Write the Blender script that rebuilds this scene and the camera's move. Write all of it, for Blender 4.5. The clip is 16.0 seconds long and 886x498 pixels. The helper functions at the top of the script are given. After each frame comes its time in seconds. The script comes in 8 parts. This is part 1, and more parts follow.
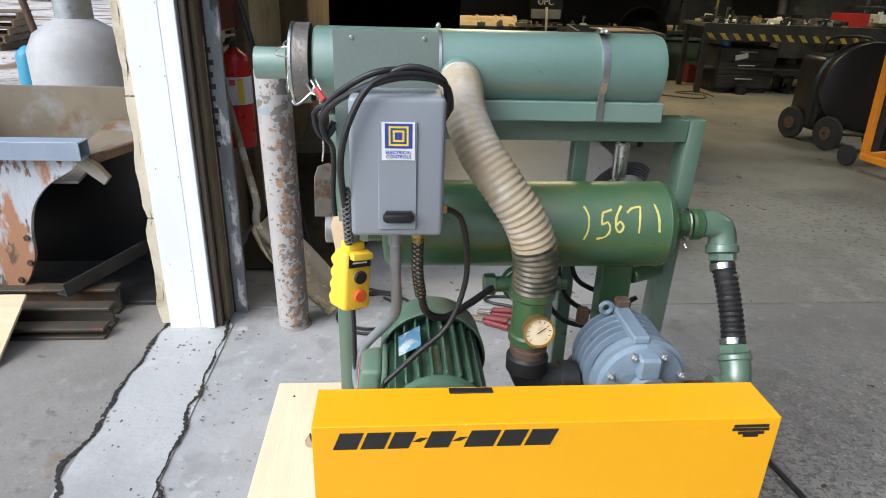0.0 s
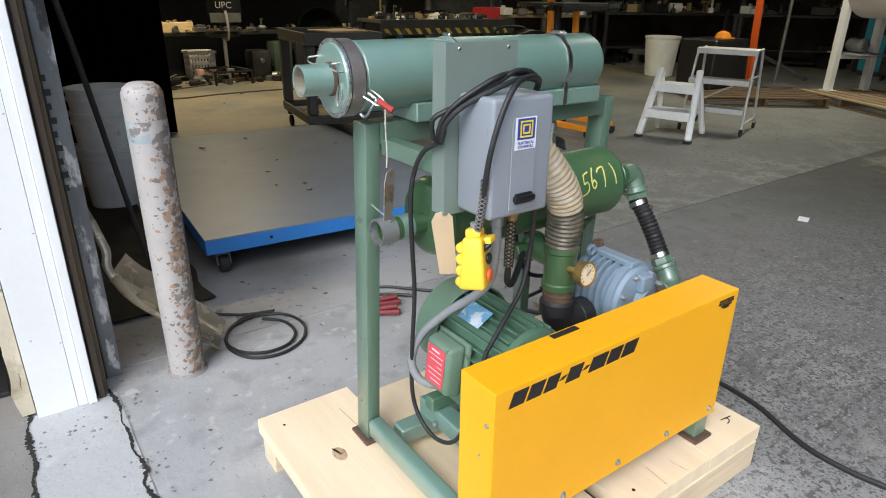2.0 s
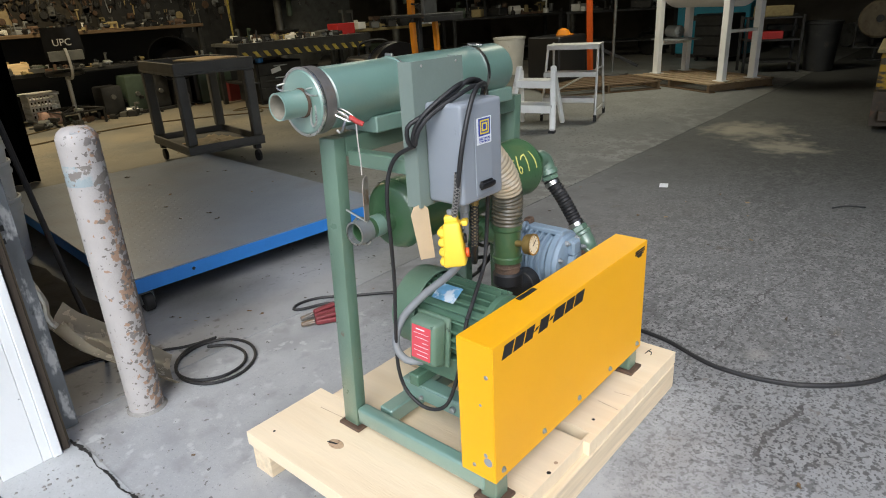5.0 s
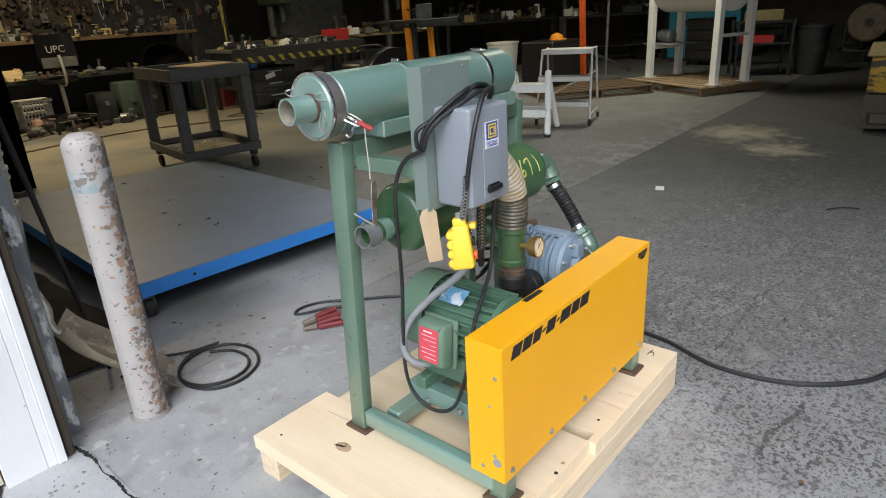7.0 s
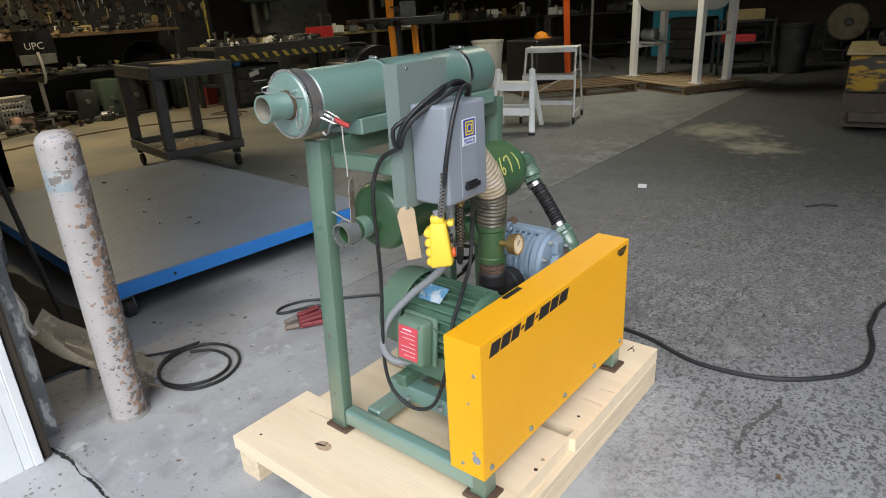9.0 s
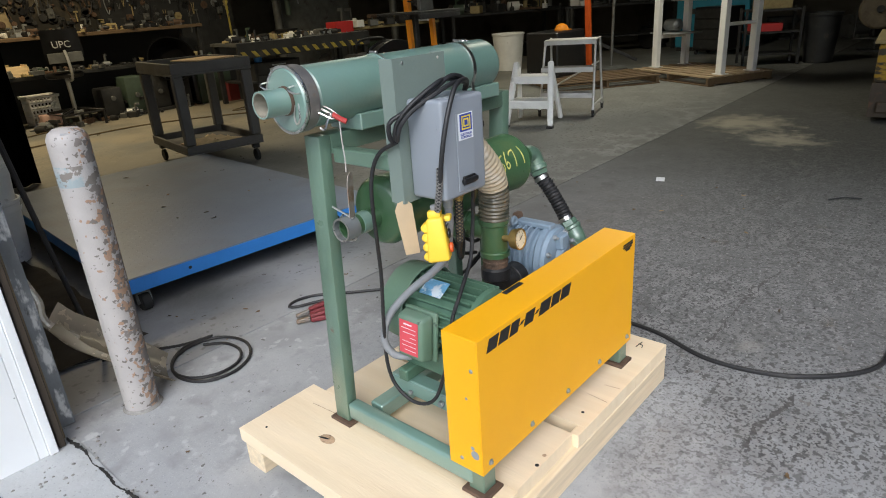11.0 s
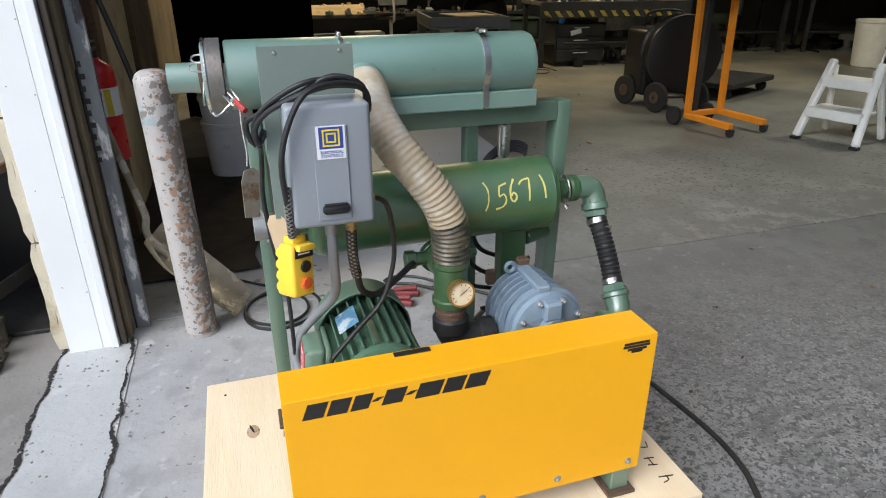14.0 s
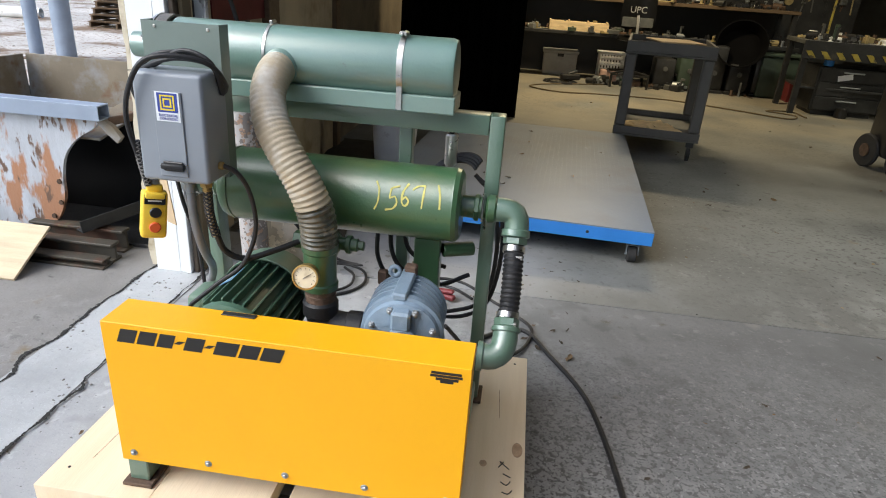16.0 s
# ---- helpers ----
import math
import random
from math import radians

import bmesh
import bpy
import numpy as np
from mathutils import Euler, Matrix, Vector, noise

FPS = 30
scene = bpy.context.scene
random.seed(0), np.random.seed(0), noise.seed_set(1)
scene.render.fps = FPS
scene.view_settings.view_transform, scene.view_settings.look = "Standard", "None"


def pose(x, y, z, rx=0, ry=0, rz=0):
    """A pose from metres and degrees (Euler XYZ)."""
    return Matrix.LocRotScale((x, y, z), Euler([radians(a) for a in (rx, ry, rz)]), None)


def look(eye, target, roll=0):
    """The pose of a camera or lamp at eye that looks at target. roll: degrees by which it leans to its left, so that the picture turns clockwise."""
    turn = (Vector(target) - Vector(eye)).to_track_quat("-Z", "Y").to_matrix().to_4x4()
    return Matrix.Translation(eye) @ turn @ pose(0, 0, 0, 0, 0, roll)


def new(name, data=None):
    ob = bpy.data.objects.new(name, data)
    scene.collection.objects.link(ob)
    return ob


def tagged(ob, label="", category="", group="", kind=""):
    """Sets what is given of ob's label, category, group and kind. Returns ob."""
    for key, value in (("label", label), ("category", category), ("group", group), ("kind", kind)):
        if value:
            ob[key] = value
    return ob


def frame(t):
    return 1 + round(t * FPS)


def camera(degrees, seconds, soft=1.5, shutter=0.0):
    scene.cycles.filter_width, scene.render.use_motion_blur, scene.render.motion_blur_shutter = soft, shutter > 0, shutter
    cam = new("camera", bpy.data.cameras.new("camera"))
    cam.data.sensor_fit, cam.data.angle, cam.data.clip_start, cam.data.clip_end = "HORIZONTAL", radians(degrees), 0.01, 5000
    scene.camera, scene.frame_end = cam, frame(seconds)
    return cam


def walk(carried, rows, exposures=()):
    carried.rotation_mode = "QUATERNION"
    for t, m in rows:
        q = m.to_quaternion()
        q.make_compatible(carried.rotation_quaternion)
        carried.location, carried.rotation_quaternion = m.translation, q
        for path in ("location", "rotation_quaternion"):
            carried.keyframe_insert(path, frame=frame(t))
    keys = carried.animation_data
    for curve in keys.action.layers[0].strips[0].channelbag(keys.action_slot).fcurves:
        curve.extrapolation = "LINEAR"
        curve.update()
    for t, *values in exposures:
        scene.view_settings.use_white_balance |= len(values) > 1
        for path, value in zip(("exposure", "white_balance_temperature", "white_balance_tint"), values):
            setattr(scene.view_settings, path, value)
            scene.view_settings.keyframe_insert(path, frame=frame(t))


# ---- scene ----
cam = camera(70.53, 16.0, 1.0)
PATH = [
    (0, (0.1045, 0.2263, 1.2788), (0.2620, 2.0632, 0.5034), 1.88),
    (0.5, (-0.0959, 0.2291, 1.2927), (0.2607, 2.0432, 0.5299), 2.08),
    (1, (-0.2733, 0.3443, 1.2826), (0.3766, 2.0875, 0.5485), 0.25),
    (1.5, (-0.4856, 0.3650, 1.2891), (0.4776, 1.9688, 0.5819), -0.78),
    (2, (-0.6894, 0.3448, 1.2894), (0.3959, 1.8461, 0.5357), 0.80),
    (2.5, (-0.7615, 0.3800, 1.3065), (0.5045, 1.7716, 0.6278), -2.49),
    (3, (-0.8813, 0.3911, 1.3053), (0.4889, 1.6295, 0.5378), -1.13),
    (3.5, (-0.9544, 0.3706, 1.3182), (0.4251, 1.6316, 0.6062), -1.35),
    (4, (-0.9891, 0.3410, 1.3212), (0.3796, 1.6148, 0.6113), -2.23),
    (4.2, (-0.9907, 0.3352, 1.3191), (0.3752, 1.6003, 0.5885), -3.20),
    (6.3, (-1.0457, 0.3442, 1.3305), (0.3658, 1.5662, 0.6133), -2.73),
    (6.5, (-1.0481, 0.3457, 1.3302), (0.3570, 1.5761, 0.6146), -2.85),
    (7, (-1.0415, 0.3539, 1.3263), (0.3631, 1.5836, 0.6088), -3.46),
    (7.5, (-1.0436, 0.3471, 1.3280), (0.3633, 1.5752, 0.6121), -3.70),
    (8, (-1.0393, 0.3488, 1.3265), (0.3697, 1.5726, 0.6075), -3.68),
    (8.5, (-1.0378, 0.3433, 1.3260), (0.3712, 1.5661, 0.6054), -3.25),
    (9, (-1.0272, 0.3387, 1.3226), (0.4023, 1.5353, 0.5981), -3.24),
    (11.5, (-0.9496, 0.2641, 1.3183), (0.4007, 1.5401, 0.5776), -3.79),
    (12, (-0.8169, 0.2182, 1.3104), (0.4238, 1.5940, 0.5568), -1.30),
    (12.5, (-0.6590, 0.1694, 1.3043), (0.4288, 1.6376, 0.4913), -3.51),
    (13, (-0.4891, 0.1822, 1.3123), (0.3944, 1.8197, 0.5787), -1.12),
    (13.5, (-0.2527, 0.1362, 1.3221), (0.5212, 1.8209, 0.5720), -0.64),
    (14, (-0.0341, 0.0876, 1.3304), (0.5248, 1.8289, 0.5206), -0.18),
    (14.5, (0.1531, 0.1004, 1.3275), (0.4808, 1.9364, 0.6052), 2.86),
    (15, (0.3615, 0.0629, 1.3325), (0.4230, 1.9382, 0.6399), 0.68),
    (15.5, (0.6307, -0.0195, 1.3353), (0.5604, 1.8160, 0.5441), 1.98),
    (16, (0.8262, -0.0048, 1.3269), (0.6274, 1.8220, 0.5375), 4.05),
]
EXPOSURES = [(0, 0.13), (1.5, 0.04), (3.5, -0.06), (6.5, -0.13), (9, -0.19), (11.5, -0.19), (12.5, -0.28), (13, -0.22), (14, -0.03), (15, 0.02), (15.5, 0.07), (16, 0.16)]
walk(cam, [(t, look(eye, target, roll)) for t, eye, target, roll in PATH], EXPOSURES)

# ---- world and light ----
world = bpy.data.worlds.new("sky")
scene.world = world
world.use_nodes = True
wn = world.node_tree
sky = wn.nodes.new("ShaderNodeTexSky")
sky.sky_type = 'NISHITA'
sky.sun_disc = False
sky.sun_elevation, sky.sun_rotation = radians(50), radians(230)
sky.air_density, sky.dust_density, sky.ozone_density = 1.0, 3.0, 1.0
wn.nodes["Background"].inputs[1].default_value = 0.2
wn.links.new(sky.outputs[0], wn.nodes["Background"].inputs[0])

sun = new("sun", bpy.data.lights.new("sun", 'SUN'))
sun.data.energy, sun.data.angle, sun.data.color = 2.9, radians(42), (0.895, 0.985, 1.07)
sun.matrix_world = look((-8.5, -4, 8), (0.3, 1.3, 0.4))


# ---- helpers for meshes ----
def vec(p):
    return Vector(p)


def join(*bms):
    """Several bmeshes as one."""
    out = bms[0]
    for b in bms[1:]:
        me = bpy.data.meshes.new("tmp")
        b.to_mesh(me)
        b.free()
        out.from_mesh(me)
        bpy.data.meshes.remove(me)
    return out


def moved(bm, m):
    bmesh.ops.transform(bm, matrix=m, verts=bm.verts)
    return bm


def box(x0, x1, y0, y1, z0, z1, bev=0.003, seg=1):
    bm = bmesh.new()
    bmesh.ops.create_cube(bm, size=1)
    bmesh.ops.transform(bm, matrix=Matrix.LocRotScale(((x0 + x1) / 2, (y0 + y1) / 2, (z0 + z1) / 2), None, (x1 - x0, y1 - y0, z1 - z0)), verts=bm.verts)
    if bev:
        bmesh.ops.bevel(bm, geom=bm.edges[:], offset=min(bev, 0.45 * min(x1 - x0, y1 - y0, z1 - z0)), segments=seg, profile=0.5, affect='EDGES')
    return bm


def beam(p, q, w, h, bev=0.003, up=(0, 0, 1)):
    """A bar of width w and height h from p to q."""
    p, q = vec(p), vec(q)
    d = q - p
    ax = d.normalized()
    u = vec(up)
    if abs(ax.dot(u)) > 0.95:
        u = Vector((0, 1, 0))
    side = ax.cross(u).normalized()
    top = side.cross(ax)
    m = Matrix((ax, side, top)).transposed().to_4x4()
    m.translation = (p + q) / 2
    return moved(box(-d.length / 2, d.length / 2, -w / 2, w / 2, -h / 2, h / 2, bev), m)


def lathe(profile, p, axis, n=28, closed=True):
    """Rings of (height, radius) round an axis from p."""
    ax = vec(axis).normalized()
    u = ax.orthogonal().normalized()
    if abs(ax.z) < 0.9:
        u = ax.cross(Vector((0, 0, 1))).normalized()
    v = ax.cross(u)
    p = vec(p)
    bm = bmesh.new()
    rings = []
    for h, r in profile:
        if r < 1e-5:
            rings.append([bm.verts.new(p + ax * h)])
        else:
            rings.append([bm.verts.new(p + ax * h + r * (math.cos(2 * math.pi * k / n) * u + math.sin(2 * math.pi * k / n) * v)) for k in range(n)])
    for a, b in zip(rings, rings[1:]):
        for k in range(n):
            j = (k + 1) % n
            if len(a) == 1 and len(b) == 1:
                continue
            if len(a) == 1:
                bm.faces.new((a[0], b[k], b[j]))
            elif len(b) == 1:
                bm.faces.new((a[k], b[0], a[j]))
            else:
                bm.faces.new((a[k], b[k], b[j], a[j]))
    if closed:
        for r in (rings[0], rings[-1]):
            if len(r) > 1:
                bm.faces.new(r)
    bmesh.ops.recalc_face_normals(bm, faces=bm.faces)
    return bm


def cyl(p, q, r, n=24, bev=0.002):
    d = (vec(q) - vec(p)).length
    bev = min(bev, 0.4 * d, 0.5 * r)
    return lathe([(0, r - bev), (bev, r), (d - bev, r), (d, r - bev)], p, vec(q) - vec(p), n)


def pipe(p, q, r, wall=0.004, n=24):
    """A hollow open pipe."""
    d = (vec(q) - vec(p)).length
    bm = lathe([(0.0, r - wall), (0.0, r), (d, r), (d, r - wall), (0.0, r - wall)], p, vec(q) - vec(p), n, False)
    bmesh.ops.remove_doubles(bm, verts=bm.verts, dist=1e-5)
    return bm


def smooth_path(pts, step=0.012):
    """A Catmull-Rom line through the points, at even steps."""
    pts = [vec(p) for p in pts]
    ext = [2 * pts[0] - pts[1], *pts, 2 * pts[-1] - pts[-2]]
    out = []
    for i in range(1, len(ext) - 2):
        a, b, c, d = ext[i - 1:i + 3]
        n = max(2, int((c - b).length / step))
        for k in range(n):
            t = k / n
            out.append(0.5 * ((2 * b) + (c - a) * t + (2 * a - 5 * b + 4 * c - d) * t * t + (3 * b - a - 3 * c + d) * t ** 3))
    out.append(pts[-1])
    return out


def sweep(pts, r, n=10, smooth=True, step=0.012, ribs=0.0, pitch=0.0):
    """A round cord along the points; ribs and pitch corrugate it."""
    path = smooth_path(pts, step) if smooth else [vec(p) for p in pts]
    bm = bmesh.new()
    rings, run = [], 0.0
    t0 = (path[1] - path[0]).normalized()
    u = t0.orthogonal().normalized()
    for i, p in enumerate(path):
        t = (path[min(i + 1, len(path) - 1)] - path[max(i - 1, 0)]).normalized()
        u = (u - t * u.dot(t)).normalized()
        v = t.cross(u)
        if i:
            run += (p - path[i - 1]).length
        rr = r(run) if callable(r) else r
        if pitch:
            rr += ribs * math.cos(2 * math.pi * run / pitch)
        rings.append([bm.verts.new(p + rr * (math.cos(2 * math.pi * k / n) * u + math.sin(2 * math.pi * k / n) * v)) for k in range(n)])
    for a, b in zip(rings, rings[1:]):
        for k in range(n):
            bm.faces.new((a[k], a[(k + 1) % n], b[(k + 1) % n], b[k]))
    bm.faces.new(rings[0])
    bm.faces.new(rings[-1])
    bmesh.ops.recalc_face_normals(bm, faces=bm.faces)
    return bm


def helix(pts, r, pitch, phase, turn=1):
    """A strand wound round the line through the points."""
    path = smooth_path(pts, 0.0025)
    t0 = (path[1] - path[0]).normalized()
    u = t0.orthogonal().normalized()
    out, run = [], 0.0
    for i, p in enumerate(path):
        t = (path[min(i + 1, len(path) - 1)] - path[max(i - 1, 0)]).normalized()
        u = (u - t * u.dot(t)).normalized()
        v = t.cross(u)
        if i:
            run += (p - path[i - 1]).length
        a = turn * 2 * math.pi * run / pitch + phase
        out.append(p + r * (math.cos(a) * u + math.sin(a) * v))
    return out


def prism(poly, y0, y1):
    """A shape of (x, z) corners, thick from y0 to y1."""
    bm = bmesh.new()
    a = [bm.verts.new((x, y0, z)) for x, z in poly]
    b = [bm.verts.new((x, y1, z)) for x, z in poly]
    n = len(poly)
    bm.faces.new(a)
    bm.faces.new(b)
    for k in range(n):
        bm.faces.new((a[k], a[(k + 1) % n], b[(k + 1) % n], b[k]))
    bmesh.ops.recalc_face_normals(bm, faces=bm.faces)
    return bm


BASE = {}


def thing(name, base, label, category, group="", kind=""):
    """An Empty at a thing's base; its parts are given in world places."""
    ob = new(name)
    ob.location = base
    ob.empty_display_size = 0.05
    BASE[ob.name] = vec(base)
    return tagged(ob, label, category, group, kind)


def part(name, bm, material, parent=None, label="", angle=35):
    """One bmesh as one mesh object, under a thing or a part."""
    me = bpy.data.meshes.new(name)
    bm.to_mesh(me)
    bm.free()
    me.polygons.foreach_set("use_smooth", [True] * len(me.polygons))
    me.set_sharp_from_angle(angle=radians(angle))
    for m in (material if isinstance(material, (list, tuple)) else [material]):
        me.materials.append(m)
    ob = new(name, me)
    if parent:
        ob.parent = parent
        if parent.name in BASE:
            ob.location = -BASE[parent.name]
    if label:
        ob["label"] = label
    return ob


def solid(name, bm, material, label, category, group="", kind="", angle=35):
    """A thing that is one mesh."""
    return tagged(part(name, bm, material, None, "", angle), label, category, group, kind)


def text_mesh(words, size, m, thick=0.0006):
    """Words as a bmesh, in the plane of m."""
    cu = bpy.data.curves.new("words", 'FONT')
    cu.body, cu.size, cu.extrude, cu.align_x, cu.align_y = words, size, thick, 'CENTER', 'CENTER'
    cu.resolution_u = 3
    ob = new("words", cu)
    me = bpy.data.meshes.new_from_object(ob.evaluated_get(bpy.context.evaluated_depsgraph_get()))
    bm = bmesh.new()
    bm.from_mesh(me)
    bpy.data.objects.remove(ob)
    bpy.data.meshes.remove(me)
    return moved(bm, m)


FRONT = Matrix(((1, 0, 0, 0), (0, 0, -1, 0), (0, 1, 0, 0), (0, 0, 0, 1)))


# ---- materials ----
def M(name, col, rough=0.5, metal=0.0, var=0.12, scale=6.0, bump=0.08, bscale=90.0, stain=None, sscale=4.0, slo=0.58, shi=0.66, stain2=None, s2scale=11.0, s2lo=0.6, s2hi=0.66, island=0.0, stretch=(1, 1, 1), detail=6.0, bdist=0.004, wet=0.12, spec=0.5):
    """A painted, cast or worn surface: two scales of tone, stains and fine relief."""
    ma = bpy.data.materials.new(name)
    ma.use_nodes = True
    nt = ma.node_tree
    N, L = nt.nodes, nt.links
    bs = N["Principled BSDF"]
    tc = N.new("ShaderNodeTexCoord")
    mp = N.new("ShaderNodeMapping")
    mp.inputs["Scale"].default_value = stretch
    L.new(tc.outputs["Object"], mp.inputs[0])
    src = mp.outputs[0]

    def nz(sc, det=detail, rgh=0.6):
        n = N.new("ShaderNodeTexNoise")
        n.inputs["Scale"].default_value, n.inputs["Detail"].default_value, n.inputs["Roughness"].default_value = sc, det, rgh
        L.new(src, n.inputs["Vector"])
        return n.outputs[0]

    def ramp(sock, lo, hi, a=(0, 0, 0), b=(1, 1, 1)):
        r = N.new("ShaderNodeValToRGB")
        r.color_ramp.elements[0].position, r.color_ramp.elements[1].position = lo, hi
        r.color_ramp.elements[0].color, r.color_ramp.elements[1].color = (*a, 1), (*b, 1)
        L.new(sock, r.inputs[0])
        return r.outputs[0]

    def mix(f, a, b):
        n = N.new("ShaderNodeMix")
        n.data_type = 'RGBA'
        L.new(f, n.inputs[0])
        for sock, v in ((n.inputs[6], a), (n.inputs[7], b)):
            if isinstance(v, tuple):
                sock.default_value = (*v, 1)
            else:
                L.new(v, sock)
        return n.outputs[2]

    lo, hi = tuple(c * (1 - var) for c in col), tuple(min(1, c * (1 + var)) for c in col)
    c = mix(ramp(nz(scale), 0.3, 0.7), lo, hi)
    if island:
        info = N.new("ShaderNodeObjectInfo")
        c2 = mix(info.outputs["Random"], tuple(1 - island for _ in range(3)), tuple(1 + island for _ in range(3)))
        mu = N.new("ShaderNodeMix")
        mu.data_type, mu.blend_type = 'RGBA', 'MULTIPLY'
        mu.inputs[0].default_value = 1
        L.new(c, mu.inputs[6])
        L.new(c2, mu.inputs[7])
        c = mu.outputs[2]
    if stain:
        c = mix(ramp(nz(sscale, 8), slo, shi), c, stain)
    if stain2:
        c = mix(ramp(nz(s2scale, 8), s2lo, s2hi), c, stain2)
    L.new(c, bs.inputs["Base Color"])
    mr = N.new("ShaderNodeMapRange")
    mr.inputs[3].default_value, mr.inputs[4].default_value = max(0.02, rough - wet), min(1, rough + wet)
    L.new(nz(scale * 2.3), mr.inputs[0])
    L.new(mr.outputs[0], bs.inputs["Roughness"])
    bs.inputs["Metallic"].default_value = metal
    bs.inputs["Specular IOR Level"].default_value = spec
    if bump:
        b = N.new("ShaderNodeBump")
        b.inputs["Strength"].default_value, b.inputs["Distance"].default_value = min(1, bump * 4), bdist
        L.new(nz(bscale), b.inputs["Height"])
        L.new(b.outputs[0], bs.inputs["Normal"])
    return ma


def wood(name, col, dark, stretch=(14, 1.2, 14), rough=0.65, knots=True):
    return M(name, col, rough, 0, 0.16, 3.0, 0.1, 30, dark, 2.2, 0.56, 0.72, None, stretch=stretch, island=0.1)


plate_green = M("plate_grey_green", (0.17, 0.215, 0.19), 0.45, 0, 0.08, 5, 0.05, 120, (0.2, 0.23, 0.2), 4, 0.6, 0.8)
green_light = M("grey_green_paint", (0.152, 0.266, 0.222), 0.36, 0, 0.1, 5, 0.05, 120, (0.19, 0.25, 0.205), 3, 0.58, 0.8, (0.1, 0.075, 0.05), 14, 0.67, 0.72, spec=1.0)
green_dark = M("tank_green_paint", (0.042, 0.105, 0.045), 0.32, 0, 0.18, 5, 0.06, 100, (0.085, 0.12, 0.045), 5, 0.53, 0.72, (0.14, 0.13, 0.06), 24, 0.68, 0.72)
green_frame = M("frame_green_paint", (0.108, 0.184, 0.132), 0.32, 0, 0.12, 5, 0.06, 100, (0.13, 0.19, 0.14), 5, 0.6, 0.8, (0.12, 0.07, 0.04), 20, 0.69, 0.72, spec=0.9)
motor_dusty = M("dusty_motor_green", (0.115, 0.195, 0.135), 0.5, 0, 0.12, 8, 0.06, 120, (0.16, 0.21, 0.165), 5, 0.52, 0.7, (0.03, 0.05, 0.035), 16, 0.68, 0.72)
green_motor = M("motor_green_paint", (0.085, 0.165, 0.11), 0.34, 0, 0.15, 8, 0.06, 120, (0.03, 0.05, 0.03), 6, 0.6, 0.75)
yellow = M("guard_yellow_paint", (0.89, 0.425, 0.010), 0.38, 0, 0.035, 2.5, 0.03, 140, (0.78, 0.36, 0.02), 2.0, 0.6, 0.85, (0.5, 0.22, 0.03), 40, 0.745, 0.76, spec=0.32)
yellow_pend = M("pendant_yellow_plastic", (0.84, 0.56, 0.045), 0.45, 0, 0.06, 9, 0.03, 150, (0.45, 0.28, 0.05), 14, 0.66, 0.75)
grey_box = M("blue_grey_enamel", (0.245, 0.27, 0.30), 0.38, 0, 0.04, 4, 0.02, 150, (0.16, 0.17, 0.18), 20, 0.72, 0.76)
pump_paint = M("pale_blue_cast_iron", (0.20, 0.27, 0.34), 0.5, 0, 0.12, 8, 0.18, 60, (0.1, 0.12, 0.14), 7, 0.62, 0.75, (0.3, 0.33, 0.35), 15, 0.66, 0.72)
black_rubber = M("black_rubber", (0.016, 0.016, 0.017), 0.5, 0, 0.2, 10, 0.08, 120, (0.05, 0.048, 0.045), 8, 0.62, 0.75)
black_plastic = M("black_plastic", (0.012, 0.012, 0.013), 0.35, 0, 0.15, 10, 0.03, 150)
steel = M("bright_steel", (0.62, 0.61, 0.58), 0.3, 1.0, 0.15, 20, 0.06, 120, (0.3, 0.27, 0.23), 15, 0.62, 0.72)
galv = M("galvanised_steel", (0.36, 0.38, 0.39), 0.5, 0.7, 0.2, 9, 0.08, 70, (0.1, 0.085, 0.07), 7, 0.58, 0.7)
rust = M("rusty_iron", (0.12, 0.075, 0.05), 0.75, 0.2, 0.3, 16, 0.3, 80, (0.04, 0.03, 0.025), 9, 0.55, 0.7)
band_iron = M("brown_iron_band", (0.22, 0.205, 0.19), 0.45, 0.6, 0.25, 14, 0.12, 90, (0.26, 0.17, 0.10), 9, 0.56, 0.68)
hose_tan = M("tan_dusty_hose", (0.455, 0.38, 0.265), 0.42, 0, 0.13, 14, 0.1, 60, (0.37, 0.255, 0.12), 7, 0.54, 0.70, (0.56, 0.53, 0.46), 9, 0.55, 0.68)
hose_dark = M("grey_clear_hose", (0.12, 0.105, 0.075), 0.3, 0, 0.3, 14, 0.08, 60, (0.045, 0.05, 0.035), 16, 0.46, 0.6, (0.26, 0.24, 0.19), 20, 0.6, 0.68)
conduit_grey = M("grey_conduit", (0.23, 0.24, 0.25), 0.5, 0, 0.1, 14, 0.05, 100, (0.12, 0.11, 0.1), 9, 0.62, 0.75)
braid_grey = M("grey_braid", (0.22, 0.21, 0.195), 0.7, 0.1, 0.3, 90, 0.5, 200)
braid_light = M("pale_braid", (0.26, 0.20, 0.11), 0.6, 0, 0.2, 60, 0.1, 160)
paper = M("brown_paper_tag", (0.36, 0.27, 0.19), 0.8, 0, 0.12, 12, 0.08, 60, (0.2, 0.14, 0.09), 9, 0.6, 0.72)
tan_tag = M("manila_tag", (0.52, 0.40, 0.26), 0.8, 0, 0.08, 9, 0.06, 60, (0.38, 0.27, 0.16), 9, 0.62, 0.75)
cream_paint = M("faded_yellow_chalk", (0.62, 0.57, 0.16), 0.7, 0, 0.12, 30, 0.1, 90)
ink = M("black_ink", (0.016, 0.014, 0.012), 0.5, 0, 0.25, 30, 0.02, 90)
white_lab = M("white_label", (0.72, 0.74, 0.76), 0.5, 0, 0.05, 20, 0.01, 90)
